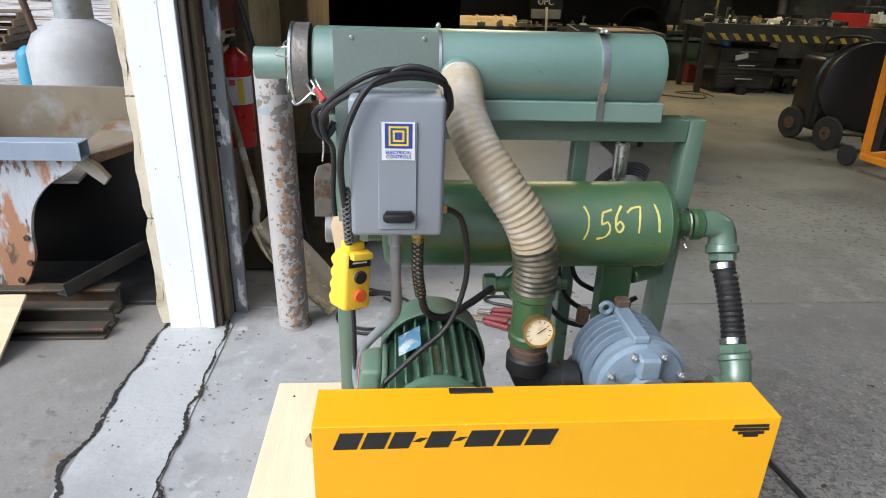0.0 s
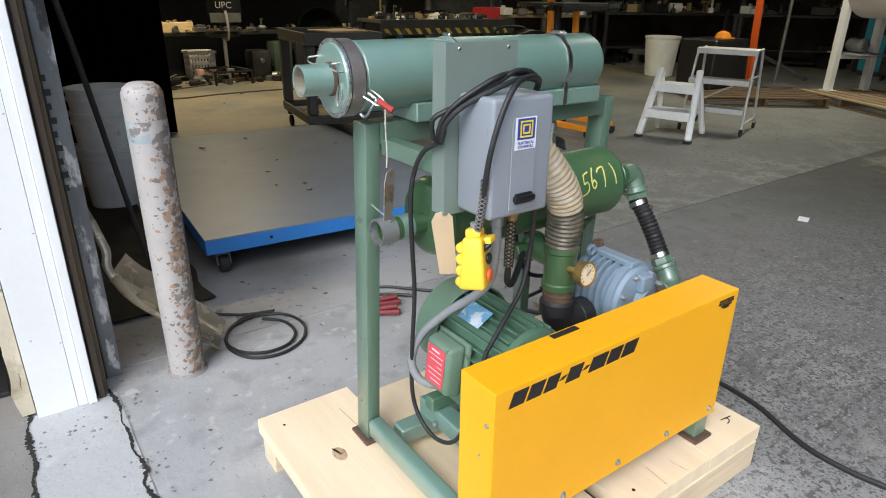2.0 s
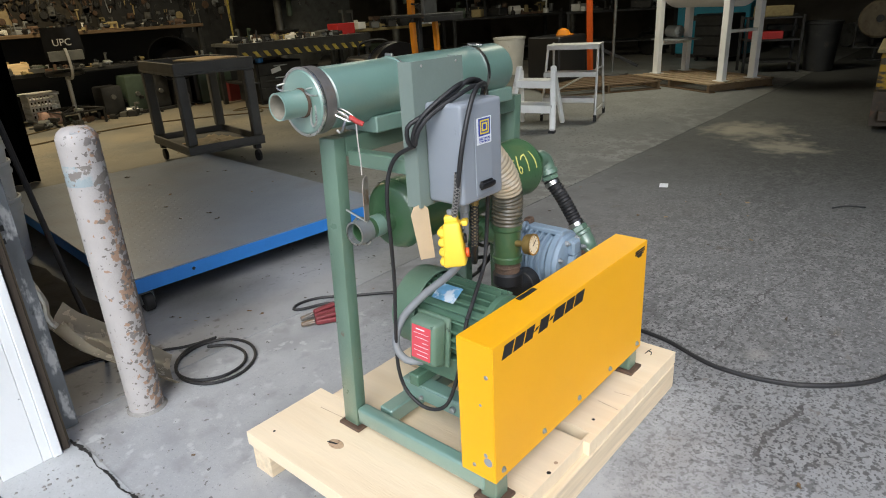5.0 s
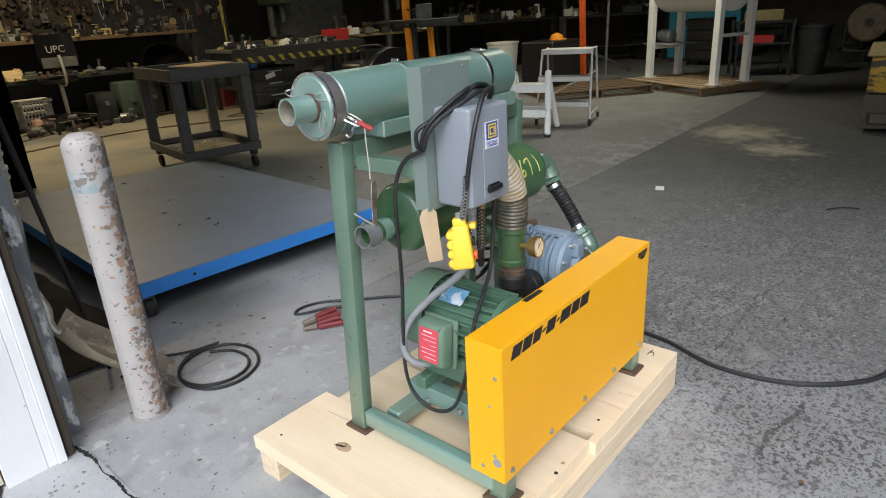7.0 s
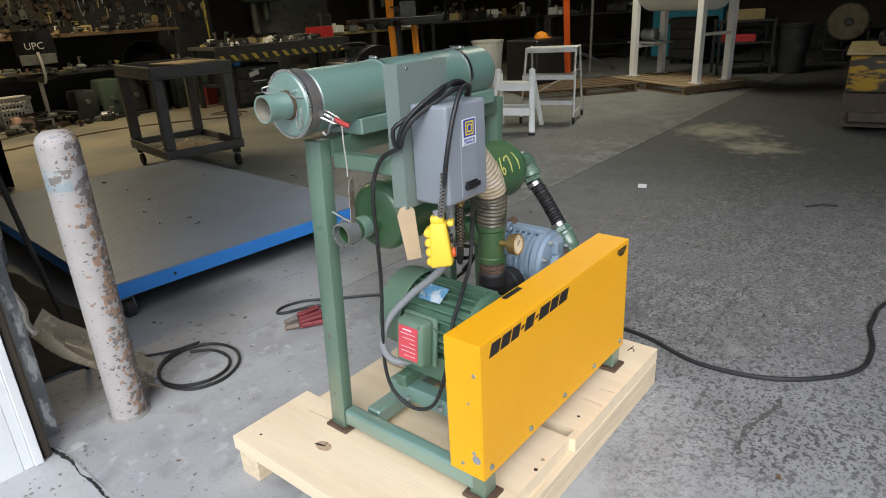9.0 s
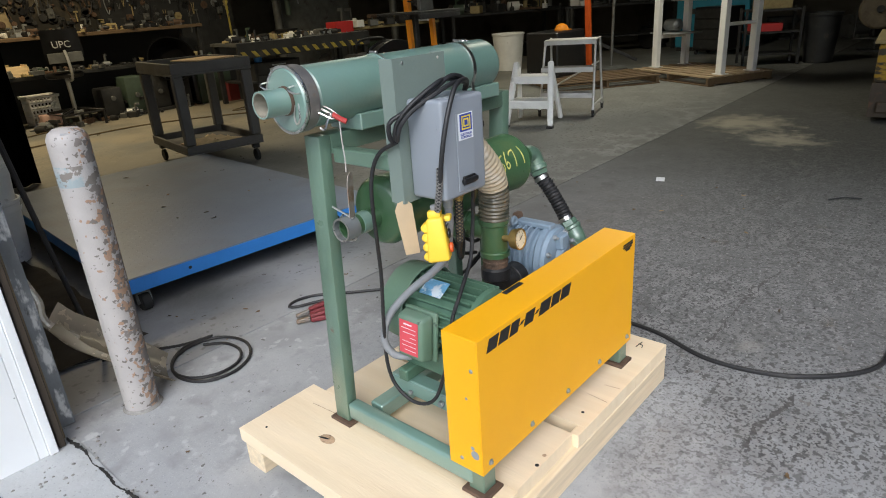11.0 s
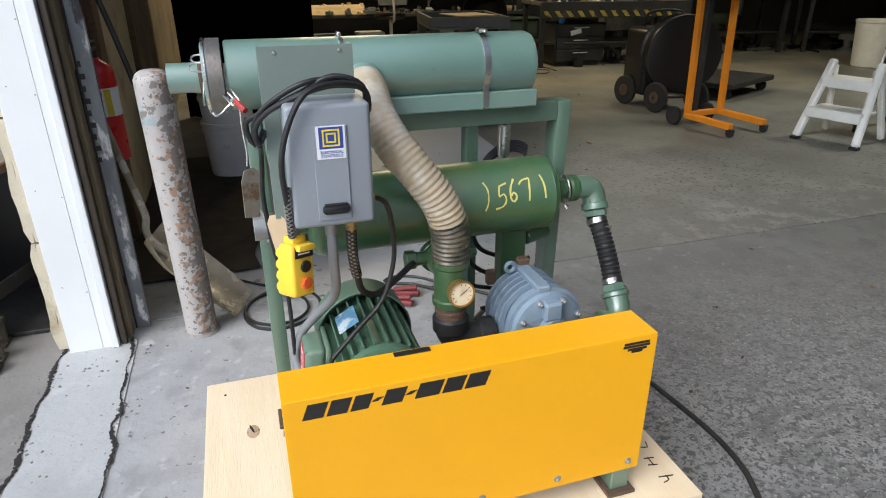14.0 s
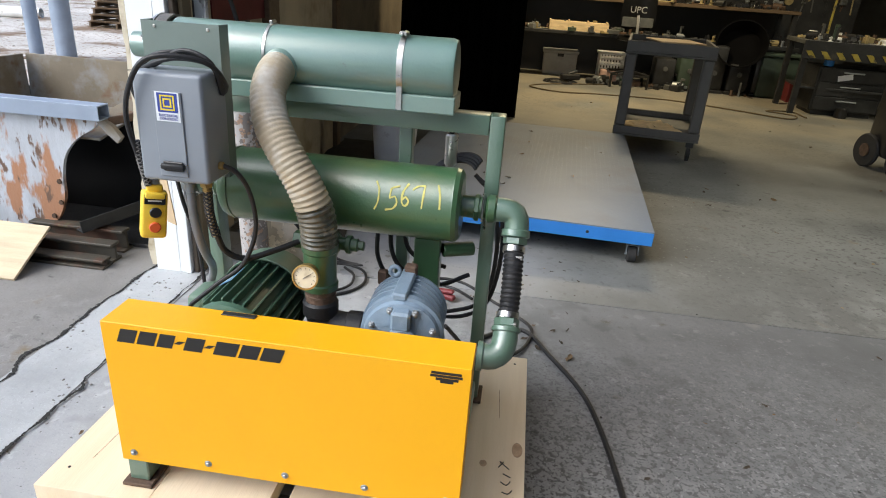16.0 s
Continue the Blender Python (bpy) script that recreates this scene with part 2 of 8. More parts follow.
blue_lab = M("blue_label", (0.03, 0.055, 0.30), 0.45, 0, 0.05, 20, 0.01, 90)
yel_lab = M("yellow_label", (0.75, 0.58, 0.04), 0.45, 0, 0.05, 20, 0.01, 90)
red_lab = M("red_label", (0.62, 0.07, 0.09), 0.5, 0, 0.1, 20, 0.02, 90)
plate_blue = M("blue_nameplate", (0.16, 0.38, 0.58), 0.35, 0.2, 0.3, 25, 0.03, 90, (0.65, 0.72, 0.78), 22, 0.52, 0.58)
red_plastic = M("red_plastic", (0.42, 0.035, 0.03), 0.45, 0, 0.12, 12, 0.05, 90)
orange_red = M("orange_button", (0.72, 0.11, 0.025), 0.4, 0, 0.05, 20, 0.02, 90)
dial = M("cream_dial", (0.70, 0.62, 0.45), 0.4, 0, 0.08, 25, 0.01, 90, (0.5, 0.4, 0.25), 18, 0.62, 0.75)
brass = M("old_brass", (0.46, 0.31, 0.11), 0.4, 0.8, 0.2, 20, 0.1, 90, (0.2, 0.13, 0.06), 14, 0.58, 0.7)
pine = M("pine_board", (0.79, 0.655, 0.465), 0.65, 0, 0.05, 3.0, 0.07, 30, (0.75, 0.595, 0.385), 2.0, 0.46, 0.85, None, stretch=(9, 0.7, 3), island=0.06)
pine_x = wood("pine_board_cross", (0.76, 0.62, 0.43), (0.70, 0.54, 0.35), (1.0, 16, 16))
knot = M("knot_brown", (0.50, 0.345, 0.215), 0.7, 0, 0.3, 30, 0.2, 90, (0.08, 0.04, 0.02), 30, 0.55, 0.65)
dark_slot = M("dark_gap", (0.008, 0.008, 0.008), 0.8, 0, 0.2, 10, 0.02, 90)

for lacquer, amount in ((green_light, 1.0), (green_frame, 0.5), (green_dark, 0.4)):
    coat = lacquer.node_tree.nodes["Principled BSDF"]
    coat.inputs["Coat Weight"].default_value, coat.inputs["Coat Roughness"].default_value, coat.inputs["Coat IOR"].default_value = amount, 0.34, 1.7

# ---- the vacuum unit ----
unit = thing("vacuum_unit", (0.37, 1.4, 0.139), "green industrial vacuum unit with yellow belt guard on a pine skid", "vacuum unit")
FX0, FX1 = -0.030, 0.790      # outer faces of the frame's end legs
FY0, FY1 = 1.553, 1.612       # front and back of the frame
TOP = 1.024

# frame
frame_stand = part("top_rail", box(FX0 + 0.0385, FX1 - 0.0385, FY0, FY1, TOP - 0.05, TOP, 0.004, 2), green_frame, unit)
leg_mesh = None
for x0 in (FX0, FX1 - 0.038):
    bm = box(x0, x0 + 0.038, FY0, FY1, 0.15, TOP, 0.004, 2)
    for v in bm.verts:
        v.co.y += 0.05 * (TOP - v.co.z)
    leg = part("leg", bm, green_frame, unit)
    part("foot_plate", box(x0 - 0.012, x0 + 0.05, FY0 + 0.03, FY1 + 0.058, 0.139, 0.149, 0.002), rust, leg, "rusty iron foot plate")
part("rear_leg", box(0.515, 0.55, 1.60, 1.64, 0.15, TOP - 0.052, 0.003), green_frame, unit)
for x0 in (FX0, FX1 - 0.05):
    part("base_rail", join(box(x0, x0 + 0.04, 1.12, FY0 + 0.04, 0.165, 0.218, 0.009, 3)), green_light, unit)
part("base_rail", box(FX0 + 0.053, FX1 - 0.053, 1.50, 1.55, 0.165, 0.215, 0.004), green_light, unit)
part("cross_bar", box(0.008, 0.045, 1.335, FY0 - 0.001, 0.952, 0.99, 0.003), green_frame, unit)
for x in (0.0, 0.745):
    ft = part("foot", box(x - 0.025, x + 0.025, 1.085, 1.135, 0.15, 0.222, 0.003), green_frame, unit)
    part("foot_plate", box(x - 0.038, x + 0.038, 1.07, 1.15, 0.139, 0.1495, 0.002), rust, ft, "rusty iron foot plate")

# upper filter housing
CY, CZ, CR = 1.566, 1.124, 0.0745
hous = part("filter_housing", lathe([(0, CR - 0.004), (0.004, CR), (0.70, CR), (0.711, CR - 0.004), (0.713, CR - 0.012)], (-0.053, CY, CZ), (1, 0, 0), 48), green_light, unit, "pale green cylindrical filter housing")
part("seam_bead", sweep([(0.0 + 0.19 + 0.0005 * math.sin(a), CY + (CR + 0.0005) * math.cos(a), CZ + (CR + 0.0005) * math.sin(a)) for a in np.linspace(0, 2 * math.pi, 49)], 0.0022, 6, False), green_light, hous)
part("end_band", pipe((-0.089, CY, CZ), (-0.06, CY, CZ), CR + 0.005, 0.005, 48), band_iron, hous, "brown iron clamping band")
part("end_cap", lathe([(0, 0.0), (0, CR - 0.004), (0.004, CR), (0.02, CR)], (-0.1, CY, CZ), (1, 0, 0), 48, False), green_light, hous)
part("cap_rim", pipe((-0.097, CY, CZ), (-0.0925, CY, CZ), CR + 0.006, 0.006, 48), steel, hous)
part("inlet_stub", pipe((-0.172, CY - 0.004, CZ), (-0.1, CY - 0.004, CZ), 0.0315, 0.003, 36), green_light, hous, "open pale green pipe stub")
part("bore", pipe((-0.171, CY - 0.004, CZ), (-0.102, CY - 0.004, CZ), 0.0284, 0.0015, 32), M("dusty_bore", (0.27, 0.25, 0.20), 0.8, 0, 0.2, 30, 0.1, 60), hous, "dusty beige pipe bore")
part("weld_ring", lathe([(0, 0.0322), (0.003, 0.034), (0.008, 0.0345), (0.0095, 0.0322)], (-0.1095, CY - 0.004, CZ), (1, 0, 0), 30, False), rust, hous)
for ang in (150, 25):
    a = radians(ang)
    cy, cz = CY - 0.06 * math.cos(a), CZ + 0.06 * math.sin(a)
    part("latch_wire", sweep([(-0.1, cy - 0.008, cz - 0.006), (-0.118, cy - 0.01, cz - 0.004), (-0.124, cy, cz + 0.002), (-0.118, cy + 0.012, cz + 0.008), (-0.096, cy + 0.012, cz + 0.01)], 0.0022, 6), steel, hous)
part("latch_wire", sweep([(-0.1, 1.517, 1.12), (-0.105, 1.513, 1.085), (-0.106, 1.527, 1.072), (-0.105, 1.533, 1.09), (-0.101, 1.528, 1.115)], 0.0022, 6), steel, hous)
part("saddle", box(0.073, 0.666, CY - 0.062, CY + 0.062, TOP + 0.001, TOP + 0.043, 0.003), green_light, unit)
strap = part("strap", pipe((0.522, CY, CZ), (0.536, CY, CZ), CR + 0.0022, 0.0016, 48), steel, unit, "stainless steel band clamp")
part("strap_tail", box(0.522, 0.536, CY - 0.066, CY - 0.0635, TOP + 0.004, CZ - 0.02, 0.0005), steel, strap)
part("clamp_screw", join(box(0.519, 0.539, CY - 0.04, CY - 0.008, CZ + CR + 0.001, CZ + CR + 0.009, 0.002), cyl((0.529, CY - 0.052, CZ + CR + 0.004), (0.529, CY + 0.004, CZ + CR + 0.007), 0.0035, 8)), steel, strap)
strap2 = part("strap", pipe((0.192, CY, CZ), (0.199, CY, CZ), CR + 0.003, 0.002, 48), steel, unit, "stainless steel band clamp")
part("clamp_screw", cyl((0.195, CY - 0.015, CZ + CR + 0.005), (0.195, CY + 0.012, CZ + CR + 0.006), 0.005, 8), steel, strap2)

# hook clip, cord and tag on the housing
clip = part("toggle_clip", join(sweep([(-0.062, 1.503, 1.104), (-0.054, 1.488, 1.100), (-0.046, 1.474, 1.090), (-0.043, 1.466, 1.081), (-0.049, 1.466, 1.079), (-0.058, 1.482, 1.088), (-0.067, 1.50, 1.098), (-0.062, 1.503, 1.104)], 0.0024, 6), sweep([(-0.052, 1.503, 1.108), (-0.046, 1.486, 1.104), (-0.036, 1.466, 1.09), (-0.034, 1.462, 1.083), (-0.040, 1.464, 1.081), (-0.05, 1.486, 1.095), (-0.055, 1.502, 1.103)], 0.002, 6), sweep([(-0.05, 1.474, 1.082), (-0.062, 1.47, 1.072), (-0.074, 1.462, 1.062), (-0.084, 1.46, 1.060), (-0.088, 1.464, 1.066)], 0.003, 6), box(-0.052, -0.038, 1.466, 1.49, 1.082, 1.092, 0.003)), steel, unit, "steel wire toggle clip")
part("clip_grip", sweep([(-0.042, 1.47, 1.088), (-0.033, 1.455, 1.077), (-0.025, 1.443, 1.07)], 0.0065, 8), red_plastic, clip, "red plastic grip")
part("cord", sweep([(-0.035, 1.457, 1.076), (-0.036, 1.456, 1.03), (-0.033, 1.457, 0.98), (-0.036, 1.455, 0.95)], 0.0017, 8, True, 0.002, 0.0005, 0.007), M("grey_cord", (0.42, 0.40, 0.37), 0.8, 0, 0.2, 60, 0.1, 90), unit, "twisted grey cord")
part("hanging_tag", moved(prism([(-0.018, -0.055), (0.017, -0.06), (0.02, 0.035), (0.008, 0.045), (-0.014, 0.04), (-0.021, 0.02)], -0.0008, 0.0008), pose(-0.034, 1.45, 0.898, 2, 3, 30) @ Matrix.Diagonal((1.05, 1, 1.1, 1))), M("worn_silver_tag", (0.34, 0.305, 0.265), 0.5, 0.2, 0.15, 20, 0.1, 60, (0.22, 0.14, 0.085), 26, 0.53, 0.62), unit, "worn silver-brown tag")

# lower tank
TY, TZ, TR = 1.500, 0.802, 0.094
tank = part("tank", lathe([(0, 0.024), (-0.002, 0.045), (0.003, 0.078), (0.008, 0.086), (0.018, TR - 0.002), (0.028, TR), (0.6, TR), (0.604, TR + 0.0015), (0.608, TR), (0.615, TR - 0.002), (0.622, TR - 0.012), (0.622, 0.03)], (0.082, TY, TZ), (1, 0, 0), 56), green_dark, unit, "dark green cylindrical steel tank")
part("weld_seam", pipe((0.112, TY, TZ), (0.117, TY, TZ), TR + 0.0018, 0.002, 48), green_dark, tank)
stubl = part("inlet_pipe", pipe((-0.022, TY + 0.002, TZ - 0.012), (0.082, TY + 0.002, TZ - 0.012), 0.0275, 0.004, 32), green_dark, tank)
part("coupling", pipe((-0.038, TY + 0.002, TZ - 0.012), (0.004, TY + 0.002, TZ - 0.012), 0.0315, 0.005, 32), galv, stubl, "worn grey steel pipe coupling")
part("mouth_rim", pipe((-0.0395, TY + 0.002, TZ - 0.012), (-0.0381, TY + 0.002, TZ - 0.012), 0.0312, 0.0042, 32), steel, stubl, "bright worn pipe rim")
# black disc for the shade inside the pipe mouth
part("bore_plug", cyl((0.010, TY + 0.002, TZ - 0.012), (0.014, TY + 0.002, TZ - 0.012), 0.0232, 24, 0), dark_slot, stubl)
part("coupling", pipe((0.02, TY + 0.002, TZ - 0.012), (0.05, TY + 0.002, TZ - 0.012), 0.0295, 0.002, 32), green_light, stubl)
part("clamp_ring", sweep([(-0.012, TY + 0.002 + 0.035 * math.cos(a), TZ - 0.012 + 0.036 * math.sin(a)) for a in np.linspace(-2.4, 2.2, 24)] + [(-0.03, TY + 0.035, TZ + 0.045)], 0.0028, 6), steel, stubl)
part("outlet_neck", join(cyl((0.70, TY, TZ), (0.765, TY, TZ), 0.028, 24), cyl((0.735, TY, TZ), (0.748, TY, TZ), 0.035, 6), cyl((0.7655, TY, TZ), (0.792, TY, TZ), 0.036, 24, 0.005)), green_dark, tank)
part("clamp_ring", sweep([(0.757, TY + 0.034 * math.cos(a), TZ + 0.034 * math.sin(a)) for a in np.linspace(0.2, 5.8, 24)] + [(0.765, TY - 0.01, TZ - 0.055)], 0.003, 6), steel, tank)
part("tank_support", join(box(0.585, 0.655, 1.50, 1.55, 0.219, 0.70, 0.003)), green_dark, tank)
part("side_pipe", join(cyl((0.66, 1.52, 0.665), (0.738, 1.555, 0.665), 0.019, 16)), green_dark, tank)


def on_tank(x, s0):
    """A point of the tank's front, s metres above its front line."""
    a = (s0 + 0.02) / TR
    return Vector((x, TY - (TR + 0.0012) * math.cos(a), TZ + (TR + 0.0012) * math.sin(a)))


def stroke(pts, r=0.003):
    line = smooth_path([(x, 0, z) for x, z in pts], 0.006)
    bm = bmesh.new()
    rings = []
    for i, p in enumerate(line):
        d = (line[min(i + 1, len(line) - 1)] - line[max(i - 1, 0)]).normalized()
        nx, nz_ = -d.z, d.x
        w = r * (0.75 + 0.35 * noise.noise(p * 60))
        rings.append((bm.verts.new(on_tank(p.x + nx * w, p.z + nz_ * w)), bm.verts.new(on_tank(p.x - nx * w, p.z - nz_ * w))))
    for a, b in zip(rings, rings[1:]):
        bm.faces.new((a[0], a[1], b[1], b[0]))
    return bm


for digit, strokes in (("1", [[(0.497, 0.05), (0.506, 0.03), (0.505, 0.0), (0.497, -0.02)]]),
                       ("5", [[(0.556, 0.043), (0.536, 0.036)], [(0.536, 0.036), (0.534, 0.012), (0.546, 0.017), (0.552, 0.002), (0.543, -0.013), (0.524, -0.018)]]),
                       ("6", [[(0.577, 0.052), (0.565, 0.028), (0.564, 0.004), (0.573, -0.004), (0.58, 0.008), (0.572, 0.018), (0.565, 0.01)]]),
                       ("7", [[(0.588, 0.036), (0.598, 0.046), (0.617, 0.05)], [(0.617, 0.05), (0.615, 0.025), (0.613, -0.006)]]),
                       ("1", [[(0.648, 0.056), (0.655, 0.03), (0.657, -0.004)]])):
    part("painted_digit", join(*[stroke(s) for s in strokes]), cream_paint, tank, "pale yellow hand-painted digit " + digit)

# discharge: elbow, ribbed hose and lower elbow
el = part("elbow", join(sweep([(0.79, TY, TZ), (0.815, TY, TZ), (0.838, TY - 0.002, TZ - 0.008), (0.846, TY - 0.008, TZ - 0.03), (0.846, TY - 0.015, TZ - 0.05)], 0.031, 20), cyl((0.846, TY - 0.013, TZ - 0.045), (0.846, TY - 0.021, TZ - 0.062), 0.036, 20)), green_frame, unit, "cast green pipe elbow")
part("hex_collar", cyl((0.846, TY - 0.021, TZ - 0.062), (0.846, TY - 0.028, TZ - 0.078), 0.031, 6), green_frame, el)
H0, H1 = Vector((0.846, 1.468, 0.716)), Vector((0.848, 1.36, 0.567))
dh = (H1 - H0).normalized()
rub = part("ribbed_hose", sweep([H0 - dh * 0.01, H0 + dh * 0.05 + Vector((0.002, -0.006, 0.0)), H1 - dh * 0.06 + Vector((0.003, -0.004, 0)), H1 + dh * 0.01], 0.0245, 22, True, 0.0024, 0.0016, 0.0115), black_rubber, unit, "black ribbed rubber hose")
for q in (H0 + dh * 0.006, H1 - dh * 0.012):
    part("hose_clamp", join(pipe(q - dh * 0.007, q + dh * 0.007, 0.0282, 0.002, 24), box(q.x + 0.004, q.x + 0.024, q.y - 0.036, q.y - 0.024, q.z - 0.012, q.z - 0.002, 0.002)), steel, rub, "steel worm-drive hose clamp")
le = part("elbow", join(cyl(H1 - dh * 0.004, H1 + dh * 0.016, 0.031, 6), cyl(H1 + dh * 0.017, H1 + dh * 0.03, 0.036, 20), sweep([H1 + dh * 0.03, H1 + dh * 0.05, (0.842, 1.315, 0.505), (0.822, 1.305, 0.492), (0.80, 1.305, 0.49)], 0.0315, 20), cyl((0.80, 1.305, 0.49), (0.785, 1.305, 0.49), 0.037, 20)), green_frame, unit, "cast green pipe elbow")
part("nipple", cyl((0.786, 1.305, 0.49), (0.66, 1.305, 0.49), 0.025, 16), rust, le)

# ribbed suction hose and tee
HX, HY = 0.384, 1.332
hose = part("suction_hose", sweep([(0.236, 1.505, 1.108), (0.236, 1.455, 1.094), (0.24, 1.405, 1.055), (0.264, 1.362, 0.998), (0.310, 1.330, 0.935), (0.353, 1.320, 0.872), (0.378, 1.324, 0.805), (HX, HY, 0.725)], lambda u: 0.0412 + (0.0006 + 0.0008 * min(1, max(0, (u - 0.12) / 0.2))) * math.cos(2 * math.pi * u / 0.0125) + 0.0006 * math.sin(u * 37), 32, True, 0.0026), hose_tan, unit, "dusty tan ribbed suction hose")
part("hose_end", sweep([(0.3715, HY - 0.0095, 0.828), (0.379, HY - 0.007, 0.80), (0.383, HY - 0.002, 0.755), (HX, HY, 0.722)], 0.0434, 30, True, 0.0026, 0.0017, 0.0125), hose_dark, hose)
part("hose_spigot", cyl((0.236, 1.53, 1.114), (0.236, 1.482, 1.102), 0.0435, 28, 0.004), green_light, hose)
tee = part("pipe_tee", join(lathe([(0, 0.041), (0.0, 0.044), (0.014, 0.044), (0.018, 0.04), (0.095, 0.04), (0.1, 0.044), (0.116, 0.044), (0.118, 0.039)], (HX, HY, 0.612), (0, 0, 1), 32), sweep([(HX, HY + 0.02, 0.688), (HX - 0.005, HY + 0.06, 0.692), (HX - 0.01, HY + 0.085, 0.695)], 0.034, 18), cyl((HX - 0.01, HY + 0.08, 0.695), (HX - 0.012, HY + 0.1, 0.695), 0.04, 20)), green_dark, unit, "green cast iron pipe tee")
part("relief_valve", join(cyl((HX - 0.07, HY + 0.075, 0.70), (HX + 0.075, HY + 0.075, 0.70), 0.017, 14), cyl((HX - 0.09, HY + 0.075, 0.70), (HX - 0.065, HY + 0.075, 0.70), 0.023, 6), cyl((HX + 0.06, HY + 0.075, 0.70), (HX + 0.09, HY + 0.075, 0.70), 0.012, 10), cyl((HX + 0.045, HY + 0.075, 0.70), (HX + 0.058, HY + 0.075, 0.70), 0.024, 14)), green_dark, tee)
part("nipple", join(cyl((HX, HY, 0.565), (HX, HY, 0.612), 0.037, 26), cyl((HX, HY, 0.588), (HX, HY, 0.598), 0.0385, 26)), rust, tee, "rusty pipe nipple")
part("rubber_elbow", join(cyl((HX, HY, 0.535), (HX, HY, 0.578), 0.044, 26, 0.006), sweep([(HX, HY, 0.55), (HX + 0.01, HY, 0.52), (HX + 0.045, HY, 0.505), (HX + 0.1, HY, 0.505)], 0.04, 22), cyl((HX + 0.07, HY, 0.505), (HX + 0.11, HY, 0.505), 0.045, 22)), black_rubber, tee, "black rubber elbow")
gau = part("gauge", lathe([(0, 0.016), (0.006, 0.028), (0.026, 0.031), (0.030, 0.031), (0.0305, 0.027), (0.027, 0.027), (0.027, 0)], (0.377, 1.266, 0.677), (0.06, -1, 0.12), 32, False), brass, unit, "brass-cased pressure gauge")
ga = Vector((0.06, -1, 0.12)).normalized()
gq = Vector((0.377, 1.266, 0.677))
part("gauge_stem", cyl(gq - ga * -0.004, gq - ga * 0.03, 0.009, 10), brass, gau)
part("dial", lathe([(0, 0), (0, 0.0268)], gq + ga * 0.0276, ga, 30, False), dial, gau)
side_g = ga.cross(Vector((0, 0, 1))).normalized()
up_g = side_g.cross(ga)
gm = bmesh.new()
for k in range(11):
    a = radians(-135 + 27 * k)
    d1 = side_g * math.sin(a) + up_g * math.cos(a)
    gm = join(gm, beam(gq + ga * 0.0283 + d1 * 0.019, gq + ga * 0.0283 + d1 * 0.0235, 0.0012, 0.0004, 0))
d2 = side_g * -0.75 + up_g * 0.5
part("pointer", join(gm, beam(gq + ga * 0.0288 - d2 * 0.006, gq + ga * 0.0288 + d2 * 0.018, 0.0016, 0.0005, 0)), ink, gau)

# motor
MX, MZ, MR = 0.192, 0.500, 0.106
mot = part("motor", lathe([(0, 0.02), (0, MR - 0.02), (0.01, MR - 0.004), (0.02, MR), (0.052, MR), (0.0525, MR - 0.02), (0.30, MR - 0.022), (0.302, MR - 0.006), (0.318, MR - 0.008), (0.335, 0.06), (0.345, 0.03)], (MX, 1.525, MZ), (0, -1, 0), 48), green_motor, unit, "green electric motor with cooling fins")
part("fan_cowl", lathe([(0, 0.03), (0, MR - 0.014), (0.014, MR + 0.010), (0.098, MR + 0.014), (0.1, MR + 0.0125), (0.099, MR + 0.009), (0.02, MR + 0.006)], (MX, 1.53, MZ), (0, -1, 0), 48, False), motor_dusty, mot)
for k in range(24):
    a = radians(15 * k + 7.5)
    if -1.25 < math.sin(a) < -0.75:
        continue
    d = Vector((math.cos(a), 0, math.sin(a)))
    c0 = Vector((MX, 0, MZ)) + d * (MR - 0.022)
    c1 = Vector((MX, 0, MZ)) + d * (MR + 0.0005)
    part("cooling_fin", beam(((c0.x + c1.x) / 2, 1.45, (c0.z + c1.z) / 2), ((c0.x + c1.x) / 2, 1.225, (c0.z + c1.z) / 2), 0.005, 0.022, 0.0008, d), green_motor, mot)
dn = Vector((-0.5, 0, 0.866))
part("nameplate", beam(Vector((MX, 1.395, MZ)) + dn * (MR + 0.0025), Vector((MX, 1.318, MZ)) + dn * (MR + 0.0025), 0.052, 0.0012, 0, dn), plate_blue, mot, "blue and silver nameplate")
part("motor_feet", join(box(MX - 0.1, MX + 0.1, 1.23, 1.27, 0.42, 0.432, 0.003), box(MX - 0.1, MX + 0.1, 1.4, 1.44, 0.42, 0.432, 0.003), box(MX - 0.075, MX - 0.055, 1.23, 1.44, 0.43, 0.48, 0.003), box(MX + 0.055, MX + 0.075, 1.23, 1.44, 0.43, 0.48, 0.003)), green_motor, mot)
hood = box(-0.045, 0.0, -0.052, 0.052, -0.078, 0.06, 0.012, 3)
for v in hood.verts:
    k = max(0.0, -v.co.x / 0.045)
    v.co.y *= 1 - 0.14 * k
    v.co.z = -0.008 + (v.co.z + 0.008) * (1 - 0.14 * k)
jb = part("terminal_box", moved(join(hood, box(0.0, 0.012, -0.058, 0.058, -0.08, 0.062, 0.01, 2), box(0.008, 0.09, -0.04, 0.04, -0.055, 0.035, 0.006)), pose(0.075, 1.362, 0.492, 0, 6, 0)), motor_dusty, mot, "dusty green motor terminal box")
part("warning_label", moved(box(-0.0468, -0.0455, -0.033, 0.033, -0.055, 0.04, 0), pose(0.075, 1.362, 0.492, 0, 6, 0)), red_lab, jb, "red printed warning label")
bars = bmesh.new()
